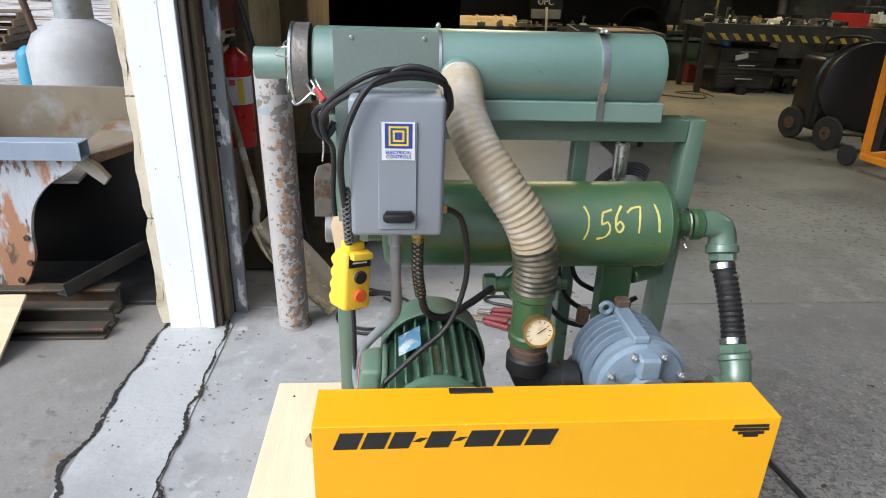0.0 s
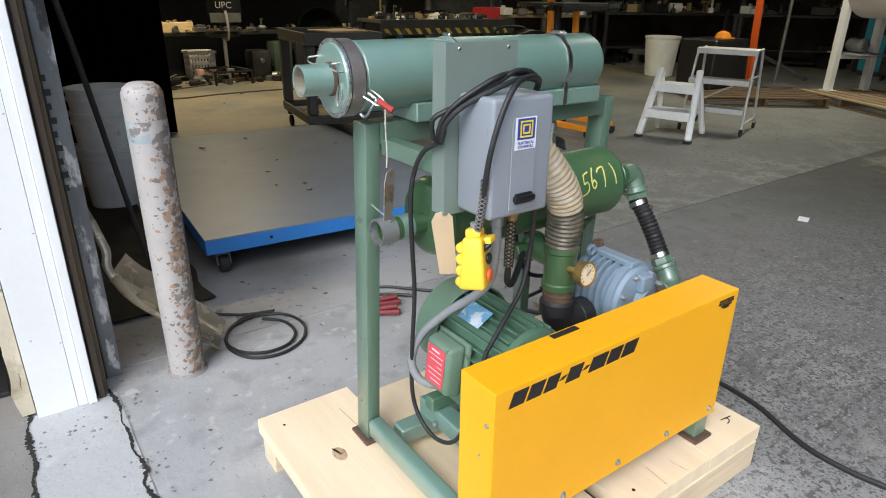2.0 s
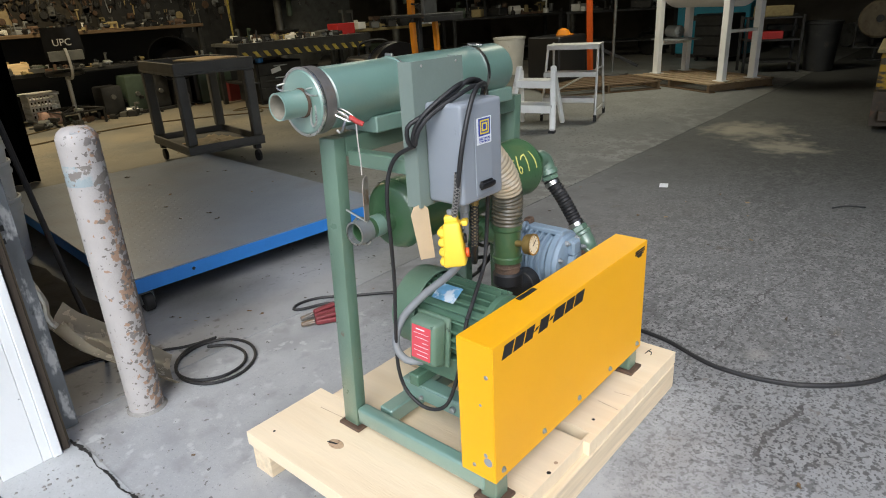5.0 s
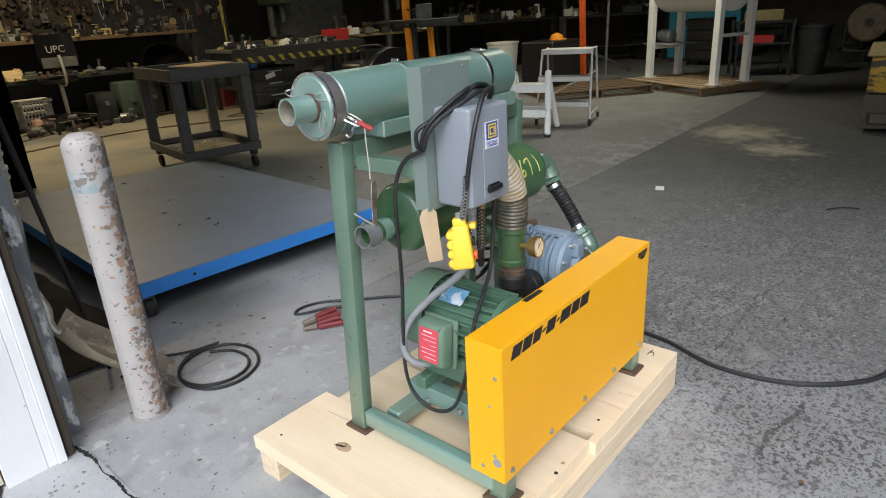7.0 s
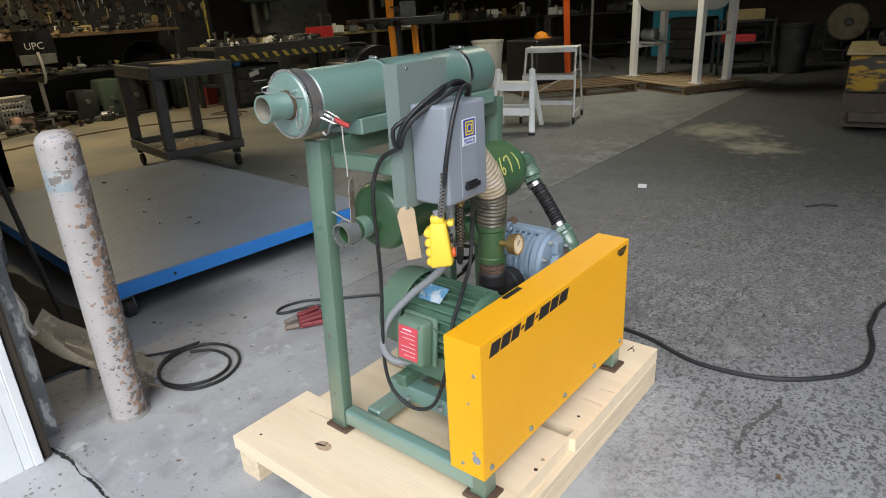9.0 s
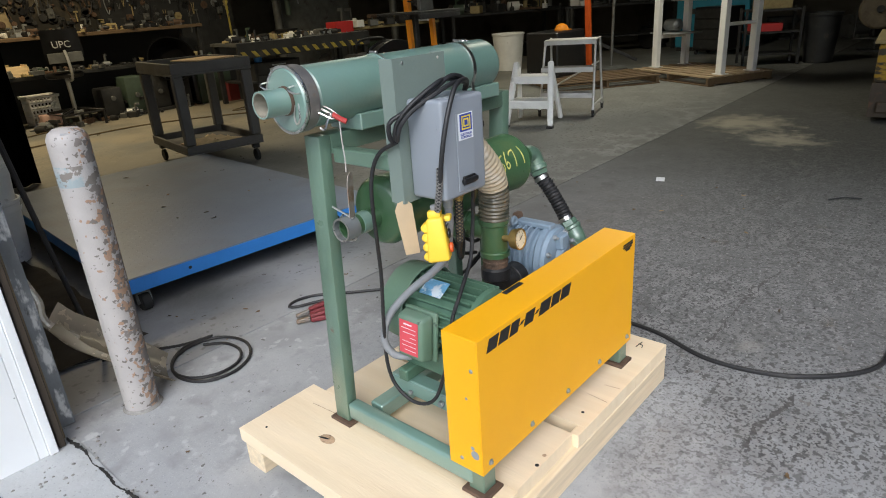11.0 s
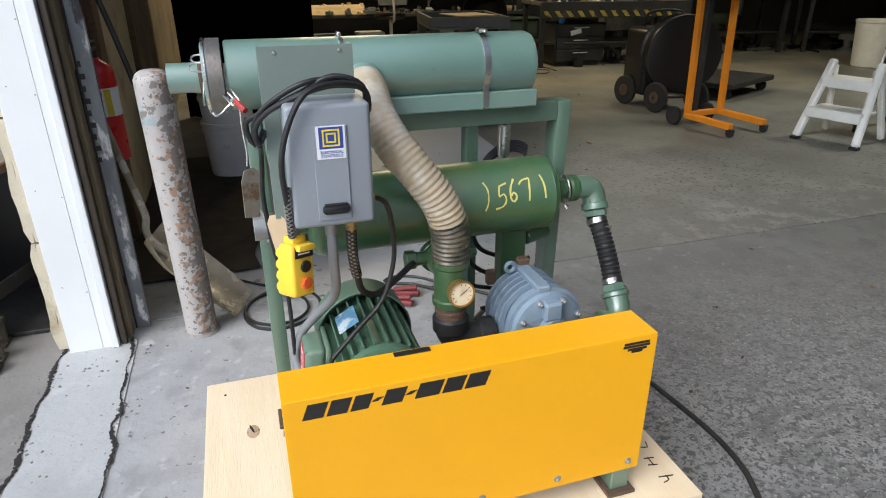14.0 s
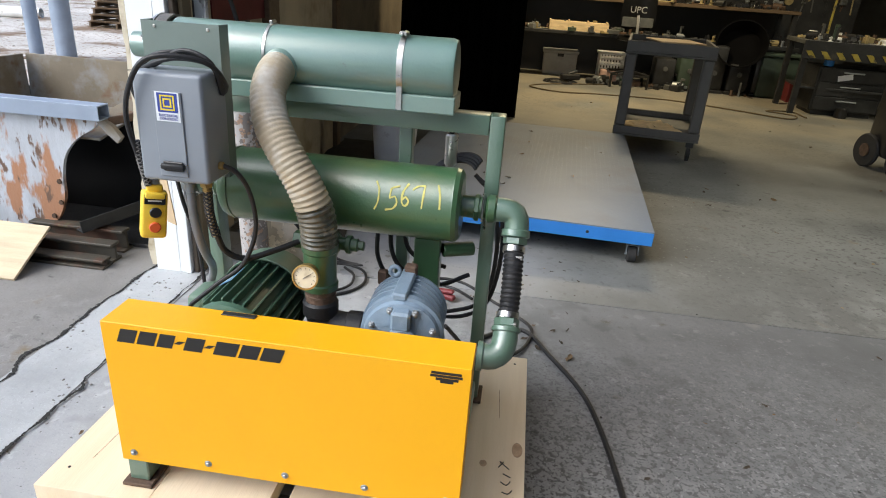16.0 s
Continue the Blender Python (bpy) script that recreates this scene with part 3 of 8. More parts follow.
for k, (w, y0) in enumerate(((0.03, -0.012), (0.052, -0.026), (0.046, -0.026), (0.02, -0.026), (0.05, -0.026), (0.05, -0.026), (0.04, -0.026))):
    z = 0.032 - 0.0125 * k
    bars = join(bars, moved(box(-0.0474, -0.0469, y0, y0 + w, z - (0.0035 if k == 0 else 0.0013), z, 0), pose(0.075, 1.362, 0.492, 0, 6, 0)))
part("label_print", bars, white_lab, jb)
part("motor_base", join(box(MX - 0.115, MX - 0.07, 1.16, 1.5, 0.30, 0.306, 0.002), box(MX - 0.115, MX - 0.109, 1.16, 1.5, 0.255, 0.2995, 0.002), box(MX - 0.0, MX + 0.11, 1.16, 1.5, 0.29, 0.3, 0.002)), green_light, unit)
part("motor_slide", join(box(MX - 0.13, MX + 0.13, 1.215, 1.25, 0.307, 0.345, 0.004), box(MX - 0.13, MX + 0.13, 1.42, 1.455, 0.307, 0.345, 0.004), box(MX - 0.09, MX - 0.06, 1.21, 1.46, 0.346, 0.4195, 0.003), box(MX + 0.06, MX + 0.09, 1.21, 1.46, 0.346, 0.4195, 0.003)), green_motor, unit)
part("base_rail", box(FX0 + 0.053, FX1 - 0.053, 1.19, 1.24, 0.219, 0.254, 0.004), green_light, unit)
part("slide_bolt", cyl((MX - 0.117, 1.30, 0.28), (MX - 0.13, 1.30, 0.28), 0.01, 6), galv, unit)
part("slide_bolt", cyl((MX - 0.117, 1.42, 0.27), (MX - 0.128, 1.42, 0.27), 0.007, 6), galv, unit)

# pump
PX, PZ = 0.594, 0.545
pump = part("pump", lathe([(0, 0.05), (0, 0.075), (0.012, 0.082), (0.02, 0.086), (0.13, 0.086), (0.14, 0.1), (0.158, 0.1), (0.16, 0.092), (0.172, 0.088), (0.178, 0.07), (0.18, 0.03)], (PX, 1.425, PZ), (0.06, -1, 0.0), 48), pump_paint, unit, "pale blue cast iron blower")
for k in range(5):
    part("pump_fin", lathe([(0, 0.085), (0.0015, 0.0985), (0.0075, 0.0985), (0.009, 0.085)], (PX + 0.002, 1.40 - 0.0215 * k, PZ), (0.06, -1, 0), 44, False), pump_paint, pump)
part("pump_hub", join(cyl((PX + 0.014, 1.25, PZ), (PX + 0.017, 1.225, PZ), 0.036, 24, 0.004), box(PX - 0.012, PX + 0.034, 1.225, 1.262, PZ + 0.03, PZ + 0.078, 0.006)), pump_paint, pump)
part("pump_rib", box(PX - 0.018, PX + 0.018, 1.262, 1.41, PZ + 0.09, PZ + 0.108, 0.004), pump_paint, pump)
for k in range(8):
    a = radians(22.5 + 45 * k)
    q = Vector((PX + 0.012 + 0.078 * math.cos(a), 1.252, PZ + 0.078 * math.sin(a)))
    part("bolt", join(cyl(q, q + Vector((0.001, -0.012, 0)), 0.0085, 6), cyl(q, q + Vector((0.001, -0.018, 0)), 0.005, 8)), galv, pump)
part("lifting_eye", sweep([(PX - 0.035 + 0.012 * math.cos(a), 1.385, PZ + 0.108 + 0.012 * math.sin(a)) for a in np.linspace(0, 2 * math.pi, 17)], 0.0055, 8, False), pump_paint, pump)
part("lifting_lug", box(PX - 0.012, PX + 0.02, 1.385, 1.41, PZ + 0.095, PZ + 0.125, 0.005), rust, pump, "rusty lifting lug")
part("red_plug", box(PX - 0.085, PX - 0.06, 1.41, 1.43, PZ + 0.05, PZ + 0.09, 0.004), rust, pump)
part("pump_feet", join(box(PX - 0.1, PX + 0.1, 1.25, 1.29, 0.255, PZ - 0.07, 0.004), box(PX - 0.1, PX + 0.1, 1.37, 1.41, 0.255, PZ - 0.07, 0.004)), pump_paint, pump)

# canister and tank fittings behind
part("filter_canister", join(cyl((0.648, 1.66, 0.86), (0.648, 1.66, 0.948), 0.0175, 20, 0.004), cyl((0.648, 1.66, 0.70), (0.648, 1.66, 0.862), 0.012, 12)), steel, unit, "bright metal relief canister")
part("canister_cap", join(cyl((0.648, 1.66, 0.948), (0.648, 1.66, 0.957), 0.008, 10), cyl((0.642, 1.66, 0.958), (0.658, 1.655, 0.966), 0.005, 8)), black_plastic, unit)
for k in range(4):
    pts = [(0.648 + 0.075 * math.cos(a) + 0.004 * k, 1.655 + 0.03 * math.sin(a) + 0.006 * k, 0.86 - 0.05 * (1 - math.sin(a)) + 0.06 * math.cos(a) * 0.5 + 0.006 * k) for a in np.linspace(0.3, 2.9 + 0.3 * k, 14)]
    part("black_cable", sweep(pts, 0.0055, 8), black_rubber, unit)
for pts in ([(0.72, 1.66, 0.84), (0.775, 1.66, 0.78), (0.80, 1.65, 0.65), (0.79, 1.66, 0.5), (0.75, 1.67, 0.43), (0.66, 1.66, 0.40)],
            [(0.73, 1.66, 0.83), (0.79, 1.68, 0.76), (0.815, 1.67, 0.62), (0.79, 1.68, 0.45), (0.72, 1.69, 0.38), (0.6, 1.68, 0.37)],
            [(0.50, 1.6, 0.72), (0.51, 1.58, 0.62), (0.55, 1.58, 0.56), (0.64, 1.60, 0.52), (0.73, 1.63, 0.55)],
            [(0.53, 1.62, 0.73), (0.55, 1.6, 0.63), (0.60, 1.6, 0.59), (0.66, 1.62, 0.57)],
            [(0.47, 1.6, 0.72), (0.47, 1.58, 0.60), (0.52, 1.58, 0.52), (0.60, 1.58, 0.49)]):
    part("black_cable", sweep(pts, 0.0065, 8), black_rubber, unit)

# mounting plate and starter box
bent = prism([(0.006, 1.348), (0.006, 1.306), (0.18, 1.306), (0.18, 1.348), (0.1765, 1.348), (0.1765, 1.3095), (0.0095, 1.3095), (0.0095, 1.348)], 0.878, 1.208)
plate = part("mounting_plate", moved(bent, Matrix(((1, 0, 0, 0), (0, 0, 1, 0), (0, 1, 0, 0), (0, 0, 0, 1)))), plate_green, unit, "grey-green bent steel mounting plate")
for x in (0.036, 0.155):
    part("screw", cyl((x, 1.306, 1.197), (x, 1.3035, 1.197), 0.0035, 10), steel, plate)
BX0, BX1, BZ0, BZ1, BY = 0.035, 0.187, 0.890, 1.119, 1.200
sb = part("starter_box", join(box(BX0, BX1, BY, 1.3055, BZ0, BZ1, 0.009, 4)), grey_box, unit, "grey steel electrical starter enclosure")
pan = part("door_panel", join(box(BX0 + 0.045, BX0 + 0.107, BY - 0.0035, BY - 0.0005, BZ0 + 0.014, BZ1 - 0.036, 0.002)), grey_box, sb)
part("label", box(BX0 + 0.051, BX0 + 0.103, BY - 0.0046, BY - 0.0037, 1.022, 1.082, 0), white_lab, sb)
part("label_field", box(BX0 + 0.056, BX0 + 0.099, BY - 0.0052, BY - 0.0047, 1.041, 1.08, 0), blue_lab, sb)
cx, cz = BX0 + 0.0775, 1.0605
for ro, ri in ((0.0155, 0.0125), (0.009, 0.006)):
    ring = bmesh.new()
    loops_ = [[ring.verts.new((cx + sx * q, BY - d, cz + sz * q)) for sx, sz in ((-1, -1), (1, -1), (1, 1), (-1, 1))] for q, d in ((ro, 0.0059), (ri, 0.0059), (ri, 0.0053), (ro, 0.0053))]
    for m in range(4):
        for k in range(4):
            j, p = (k + 1) % 4, (m + 1) % 4
            ring.faces.new((loops_[m][k], loops_[m][j], loops_[p][j], loops_[p][k]))
    bmesh.ops.recalc_face_normals(ring, faces=ring.faces)
    part("label_square", ring, yel_lab, sb, "plain yellow square on blue")
part("label_words", join(text_mesh("ELECTRICAL", 0.0075, pose(cx, BY - 0.0053, 1.0345) @ FRONT, 0.0003), text_mesh("CONTROLS", 0.0075, pose(cx, BY - 0.0053, 1.0275) @ FRONT, 0.0003)), blue_lab, sb, "small blue words ELECTRICAL CONTROLS")
part("reset_latch", join(box(BX0 + 0.052, BX0 + 0.104, BY - 0.016, BY - 0.004, 0.921, 0.934, 0.004, 2), box(BX0 + 0.056, BX0 + 0.1, BY - 0.010, BY - 0.004, 0.917, 0.938, 0.002)), black_plastic, sb, "black plastic reset latch")
part("conduit_fitting", join(cyl((0.108, 1.26, 0.85), (0.108, 1.26, 0.8955), 0.013, 12), cyl((0.108, 1.26, 0.872), (0.108, 1.26, 0.884), 0.017, 6)), galv, sb)
part("cable_gland", join(cyl((0.148, 1.26, 0.855), (0.148, 1.26, 0.8955), 0.011, 12), cyl((0.148, 1.26, 0.866), (0.148, 1.26, 0.879), 0.0145, 6)), brass, sb)
part("conduit", sweep([(0.108, 1.26, 0.87), (0.108, 1.262, 0.79), (0.108, 1.29, 0.70), (0.075, 1.39, 0.60), (0.04, 1.44, 0.53), (0.02, 1.45, 0.46), (0.03, 1.425, 0.415), (0.06, 1.39, 0.408)], 0.0105, 12), conduit_grey, unit, "grey flexible conduit")
BRAID = [(0.148, 1.26, 0.872), (0.148, 1.262, 0.80), (0.155, 1.27, 0.745)]
brd = part("braided_cable", sweep(BRAID, 0.0092, 12), braid_light, unit, "brown braided cable sleeve")
for k in range(8):
    part("strand", sweep(helix(BRAID, 0.0096, 0.036, k * math.pi / 2, 1 if k < 4 else -1), 0.0017, 5, False), black_rubber, brd)
part("black_cable", sweep([(0.155, 1.27, 0.75), (0.168, 1.285, 0.70), (0.205, 1.31, 0.675), (0.26, 1.35, 0.685), (0.31, 1.39, 0.70)], 0.0075, 10), black_rubber, unit)
part("side_gland", join(cyl((0.184, 1.25, 0.922), (0.197, 1.25, 0.922), 0.009, 10)), brass, sb)
part("black_cable", sweep([(0.195, 1.25, 0.922), (0.22, 1.262, 0.905), (0.237, 1.285, 0.85), (0.241, 1.295, 0.76), (0.21, 1.283, 0.673), (0.151, 1.265, 0.622), (0.088, 1.25, 0.566)], 0.0055, 10), black_rubber, unit)

# pendant and its coiled cord
PNX, PNY = 0.03, 1.205
coil = [(PNX + 0.0, PNY + 0.02, 0.868), (PNX - 0.004, PNY + 0.005, 0.93), (0.022, 1.19, 1.02), (0.04, 1.185, 1.09), (0.075, 1.19, 1.142), (0.13, 1.21, 1.152), (0.185, 1.245, 1.135), (0.20, 1.28, 1.09), (0.185, 1.29, 1.07)]
part("pendant_cord", sweep(coil, 0.0055, 10), black_rubber, unit, "black pendant cord looped over the box")
for k in range(3):
    o = 0.0095 * (k + 1)
    wob = (0.0, 0.012, -0.008, 0.006)[k]
    part("pendant_cord", sweep([(0.196 - o * 0.2, 1.28, 1.08 - o * 0.3), (0.188 - o * 0.1, 1.25, 1.128 + o * 0.35), (0.13, 1.225 + o + wob, 1.138 + o * 0.75), (0.07, 1.225 + o, 1.128 + o * 0.4 + wob), (0.016 - o * 0.5, 1.25 + o, 1.10 + wob * 0.5), (-0.008 - o * 0.6 + wob * 0.4, 1.27 + o, 1.062 + o * 0.4), (-0.006 - o * 0.4, 1.29 + o * 0.5, 1.034 + wob * 0.4), (0.003, 1.304, 1.045 + o * 0.5)], 0.0052, 10), black_rubber, unit)
part("drop_cable", sweep([(-0.008, 1.30, 1.03), (-0.006, 1.36, 1.0), (-0.008, 1.39, 0.955), (-0.012, 1.40, 0.889), (-0.002, 1.41, 0.77), (0.016, 1.43, 0.65), (0.018, 1.445, 0.49), (0.018, 1.445, 0.38), (0.022, 1.42, 0.315), (0.03, 1.36, 0.284), (0.045, 1.30, 0.31), (0.058, 1.262, 0.42), (0.075, 1.25, 0.53), (0.088, 1.25, 0.566)], 0.0052, 10), black_rubber, unit)
SLEEVE = [(PNX - 0.003, PNY + 0.002, 0.972), (PNX - 0.003, PNY + 0.006, 0.93), (PNX - 0.001, PNY + 0.02, 0.868)]
slv = part("cord_sleeve", sweep(SLEEVE, 0.0066, 10), black_rubber, unit, "woven cord grip")
for k in range(6):
    part("strand", sweep(helix(SLEEVE, 0.0072, 0.026, k * math.pi / 3 * 2, 1 if k < 3 else -1), 0.0012, 5, False), braid_grey, slv)
pm = pose(PNX + 0.002, PNY + 0.024, 0.806, -6, 8, 34) @ Matrix.Diagonal((1, 1, 0.95, 1))
body = box(-0.027, 0.027, -0.022, 0.032, -0.062, 0.05, 0.008, 3)
for v in body.verts:
    v.co.y -= 0.012 * max(0.0, v.co.z) / 0.05 * (1 if v.co.y > 0 else -0.3)
pend = part("pendant", moved(join(body, box(-0.017, 0.017, -0.014, 0.018, 0.045, 0.066, 0.006, 2), box(-0.02, 0.02, -0.036, -0.02, 0.036, 0.05, 0.004, 2)), pm), yellow_pend, unit, "yellow two-button pendant control")
for k in range(4):
    part("finger_grip", moved(cyl((-0.024, 0.028 - 0.001 * k, -0.046 + 0.024 * k), (0.024, 0.028 - 0.001 * k, -0.046 + 0.024 * k), 0.0115, 14, 0.004), pm), yellow_pend, pend)
part("cord_grip", moved(cyl((0, 0, 0.064), (0, 0, 0.078), 0.0105, 12), pm), conduit_grey, pend)
part("button", moved(cyl((0.002, -0.022, 0.002), (0.002, -0.028, 0.002), 0.0125, 18), pm), black_plastic, pend, "black push button")
part("button", moved(cyl((0.002, -0.022, -0.033), (0.002, -0.030, -0.033), 0.0125, 18), pm), orange_red, pend, "orange-red push button")
part("pendant_label", moved(box(-0.021, 0.022, -0.0232, -0.0222, 0.021, 0.044, 0), pm), black_plastic, pend)
part("label_bars", moved(join(box(-0.014, 0.004, -0.0238, -0.0233, 0.034, 0.038, 0), box(-0.014, 0.014, -0.0238, -0.0233, 0.028, 0.031, 0), box(0.007, 0.015, -0.0238, -0.0233, 0.034, 0.038, 0)), pm), white_lab, pend)
part("hanging_tag", moved(prism([(-0.02, -0.075), (0.016, -0.08), (0.022, 0.05), (0.01, 0.065), (-0.012, 0.062), (-0.022, 0.045)], -0.001, 0.001), pose(0.014, 1.312, 0.822, 3, -8, -30)), tan_tag, unit, "tan paper tag")

# belt guard
GX0, GX1, GY0, GY1, GZ0, GZ1 = -0.032, 0.786, 1.080, 1.187, 0.214, 0.597
guard = part("belt_guard", join(box(GX0, GX1, GY0, GY0 + 0.003, GZ0, GZ1 - 0.0035, 0.001), box(GX0, GX1, GY0, GY1, GZ1 - 0.003, GZ1, 0.0012), box(GX0, GX0 + 0.003, GY0 + 0.0035, GY1, GZ0, GZ1 - 0.0035, 0.001), box(GX1 - 0.003, GX1, GY0 + 0.0035, GY1, GZ0, GZ1 - 0.0035, 0.001), box(GX0 + 0.0035, GX1 - 0.0035, GY1 - 0.003, GY1, GZ0, GZ1 - 0.0035, 0)), yellow, unit, "yellow painted sheet steel belt guard")
part("guard_bend", cyl((GX0 + 0.001, GY0 + 0.0028, GZ1 - 0.0028), (GX1 - 0.001, GY0 + 0.0028, GZ1 - 0.0028), 0.003, 12), yellow, guard)
for x in (0.0, 0.187, 0.375, 0.565, 0.755):
    part("bolt", join(cyl((x, GY0, GZ0 + 0.026), (x, GY0 - 0.002, GZ0 + 0.026), 0.009, 14), cyl((x, GY0 - 0.002, GZ0 + 0.026), (x, GY0 - 0.007, GZ0 + 0.026), 0.006, 6)), galv, guard)
for q in ((GX0, 1.145, GZ0 + 0.03), (GX0, 1.10, GZ0 + 0.30)):
    part("bolt", cyl(q, (q[0] - 0.003, q[1], q[2]), 0.006, 8), galv, guard)
for y, z, r in ((1.102, 0.27, 0.013), (1.109, 0.288, 0.006), (1.12, 0.43, 0.004)):
    part("paint_chip", cyl((GX0, y, z), (GX0 - 0.0006, y, z), r, 9, 0), grey_box, guard)
part("rubber_grommet", box(0.205, 0.285, GY1 - 0.022, GY1 - 0.006, GZ1 + 0.0005, GZ1 + 0.003, 0.001), black_rubber, guard)
xa, sl = 0.002, 0.013
for wdt in (0.044, 0.044, 0.04, -0.018, 0.046, -0.018, 0.055, 0.046, 0.05):
    zc0, zc1 = (GZ1 - 0.047, GZ1 - 0.013) if wdt > 0 else (GZ1 - 0.034, GZ1 - 0.026)
    wdt = abs(wdt)
    part("maker_mark", prism([(xa, zc0), (xa + wdt - 0.004, zc0), (xa + wdt + sl - 0.004, zc1), (xa + sl, zc1)], GY0 - 0.0008, GY0 - 0.0002), ink, guard, "plain black slanted maker's mark")
    xa += wdt + 0.002
part("maker_badge", join(*[prism([(0.70 + a, GZ1 - z), (0.70 + b, GZ1 - z), (0.70 + b, GZ1 - z + 0.006), (0.70 + a, GZ1 - z + 0.006)], GY0 - 0.0008, GY0 - 0.0002) for a, b, z in ((0.002, 0.066, 0.02), (0.0, 0.068, 0.0275), (0.012, 0.06, 0.035), (0.022, 0.05, 0.041))]), ink, guard, "small black badge of unreadable lines")

# ---- the skid ----
skid = thing("pallet", (0.35, 1.44, 0.0), "new pine shipping skid with knots, on the concrete", "pallet")
for x0, x1, y0, y1, z1 in ((-0.244, 0.0455, 1.03, 1.868, 0.139), (0.0465, 0.326, 1.035, 1.80, 0.139), (0.3262, 0.3698, 1.016, 1.043, 0.1385), (0.370, 0.698, 1.0155, 1.80, 0.139), (0.6982, 0.942, 1.0145, 1.875, 0.139)):
    part("board", box(x0, x1, y0, y1, 0.0937, z1, 0.0008), pine, skid)
for y0, y1 in ((1.012, 1.05), (1.40, 1.485), (1.78, 1.865)):
    part("runner", box(-0.235, 0.936, y0, y1, 0.0, 0.0935, 0.003), pine_x, skid)
for x, y, r, sx in ((-0.115, 1.60, 0.036, 1.6), (0.83, 1.33, 0.02, 1.3), (0.79, 1.18, 0.018, 1.0), (0.20, 1.05, 0.012, 1.0), (0.92, 1.40, 0.03, 2.0)):
    part("knot", moved(lathe([(0, r), (0.0006, r * 0.9)], (0, 0, 0), (0, 0, 1), 16), Matrix.Translation((x, y, 0.1393)) @ Matrix.Diagonal((0.5, sx * 0.5, 1, 1))), knot, skid, "dark brown knot")
part("split", join(moved(lathe([(0, 0.02), (0.0004, 0.019)], (0, 0, 0), (0, 0, 1), 12), Matrix.Translation((-0.118, 1.612, 0.1402)) @ Matrix.Rotation(0.3, 4, 'Z') @ Matrix.Diagonal((0.18, 1.0, 1, 1)))), dark_slot, skid)
# black strip in the slot puts its deep shade into the colour
part("grease_stain", box(0.328, 0.368, 1.0435, 1.16, 0.0936, 0.0945, 0), dark_slot, skid, "black slot between the boards, its shade in the colour")
for x, y, ln, a in ((-0.02, 1.70, 0.16, 4), (0.52, 1.06, 0.07, -6), (0.86, 1.60, 0.14, 3), (-0.16, 1.20, 0.12, -3), (0.60, 1.05, 0.05, 8)):
    part("drying_crack", moved(box(-0.0009, 0.0009, -ln / 2, ln / 2, 0.1386, 0.1394, 0), Matrix.Translation((x, y, 0)) @ Matrix.Rotation(radians(a), 4, 'Z')), knot, skid, "fine brown drying crack")
for x, y, r in ((0.155, 1.045, 0.006), (0.43, 1.06, 0.005), (-0.20, 1.10, 0.004), (-0.19, 1.80, 0.004), (0.90, 1.83, 0.004)):
    part("nail", cyl((x, y, 0.1388), (x, y, 0.1397), r, 10, 0), dark_slot, skid, "dark nail head")
for pts in ([(0.87, 1.14), (0.895, 1.135)], [(0.873, 1.165), (0.9, 1.16)], [(0.885, 1.166), (0.884, 1.135)], [(0.87, 1.095), (0.91, 1.09)], [(0.872, 1.075), (0.89, 1.08), (0.891, 1.095)], [(0.885, 1.30), (0.905, 1.29)], [(0.88, 1.27), (0.895, 1.26), (0.905, 1.275)], [(0.885, 1.235), (0.9, 1.23), (0.91, 1.245)], [(0.89, 1.205), (0.908, 1.2), (0.915, 1.22)], [(0.875, 1.345), (0.9, 1.32)], [(0.872, 1.322), (0.885, 1.345)]):
    part("pen_stroke", sweep([(x, y, 0.1397) for x, y in pts], 0.0016, 5, True, 0.01), ink, skid, "unreadable black pen stroke")

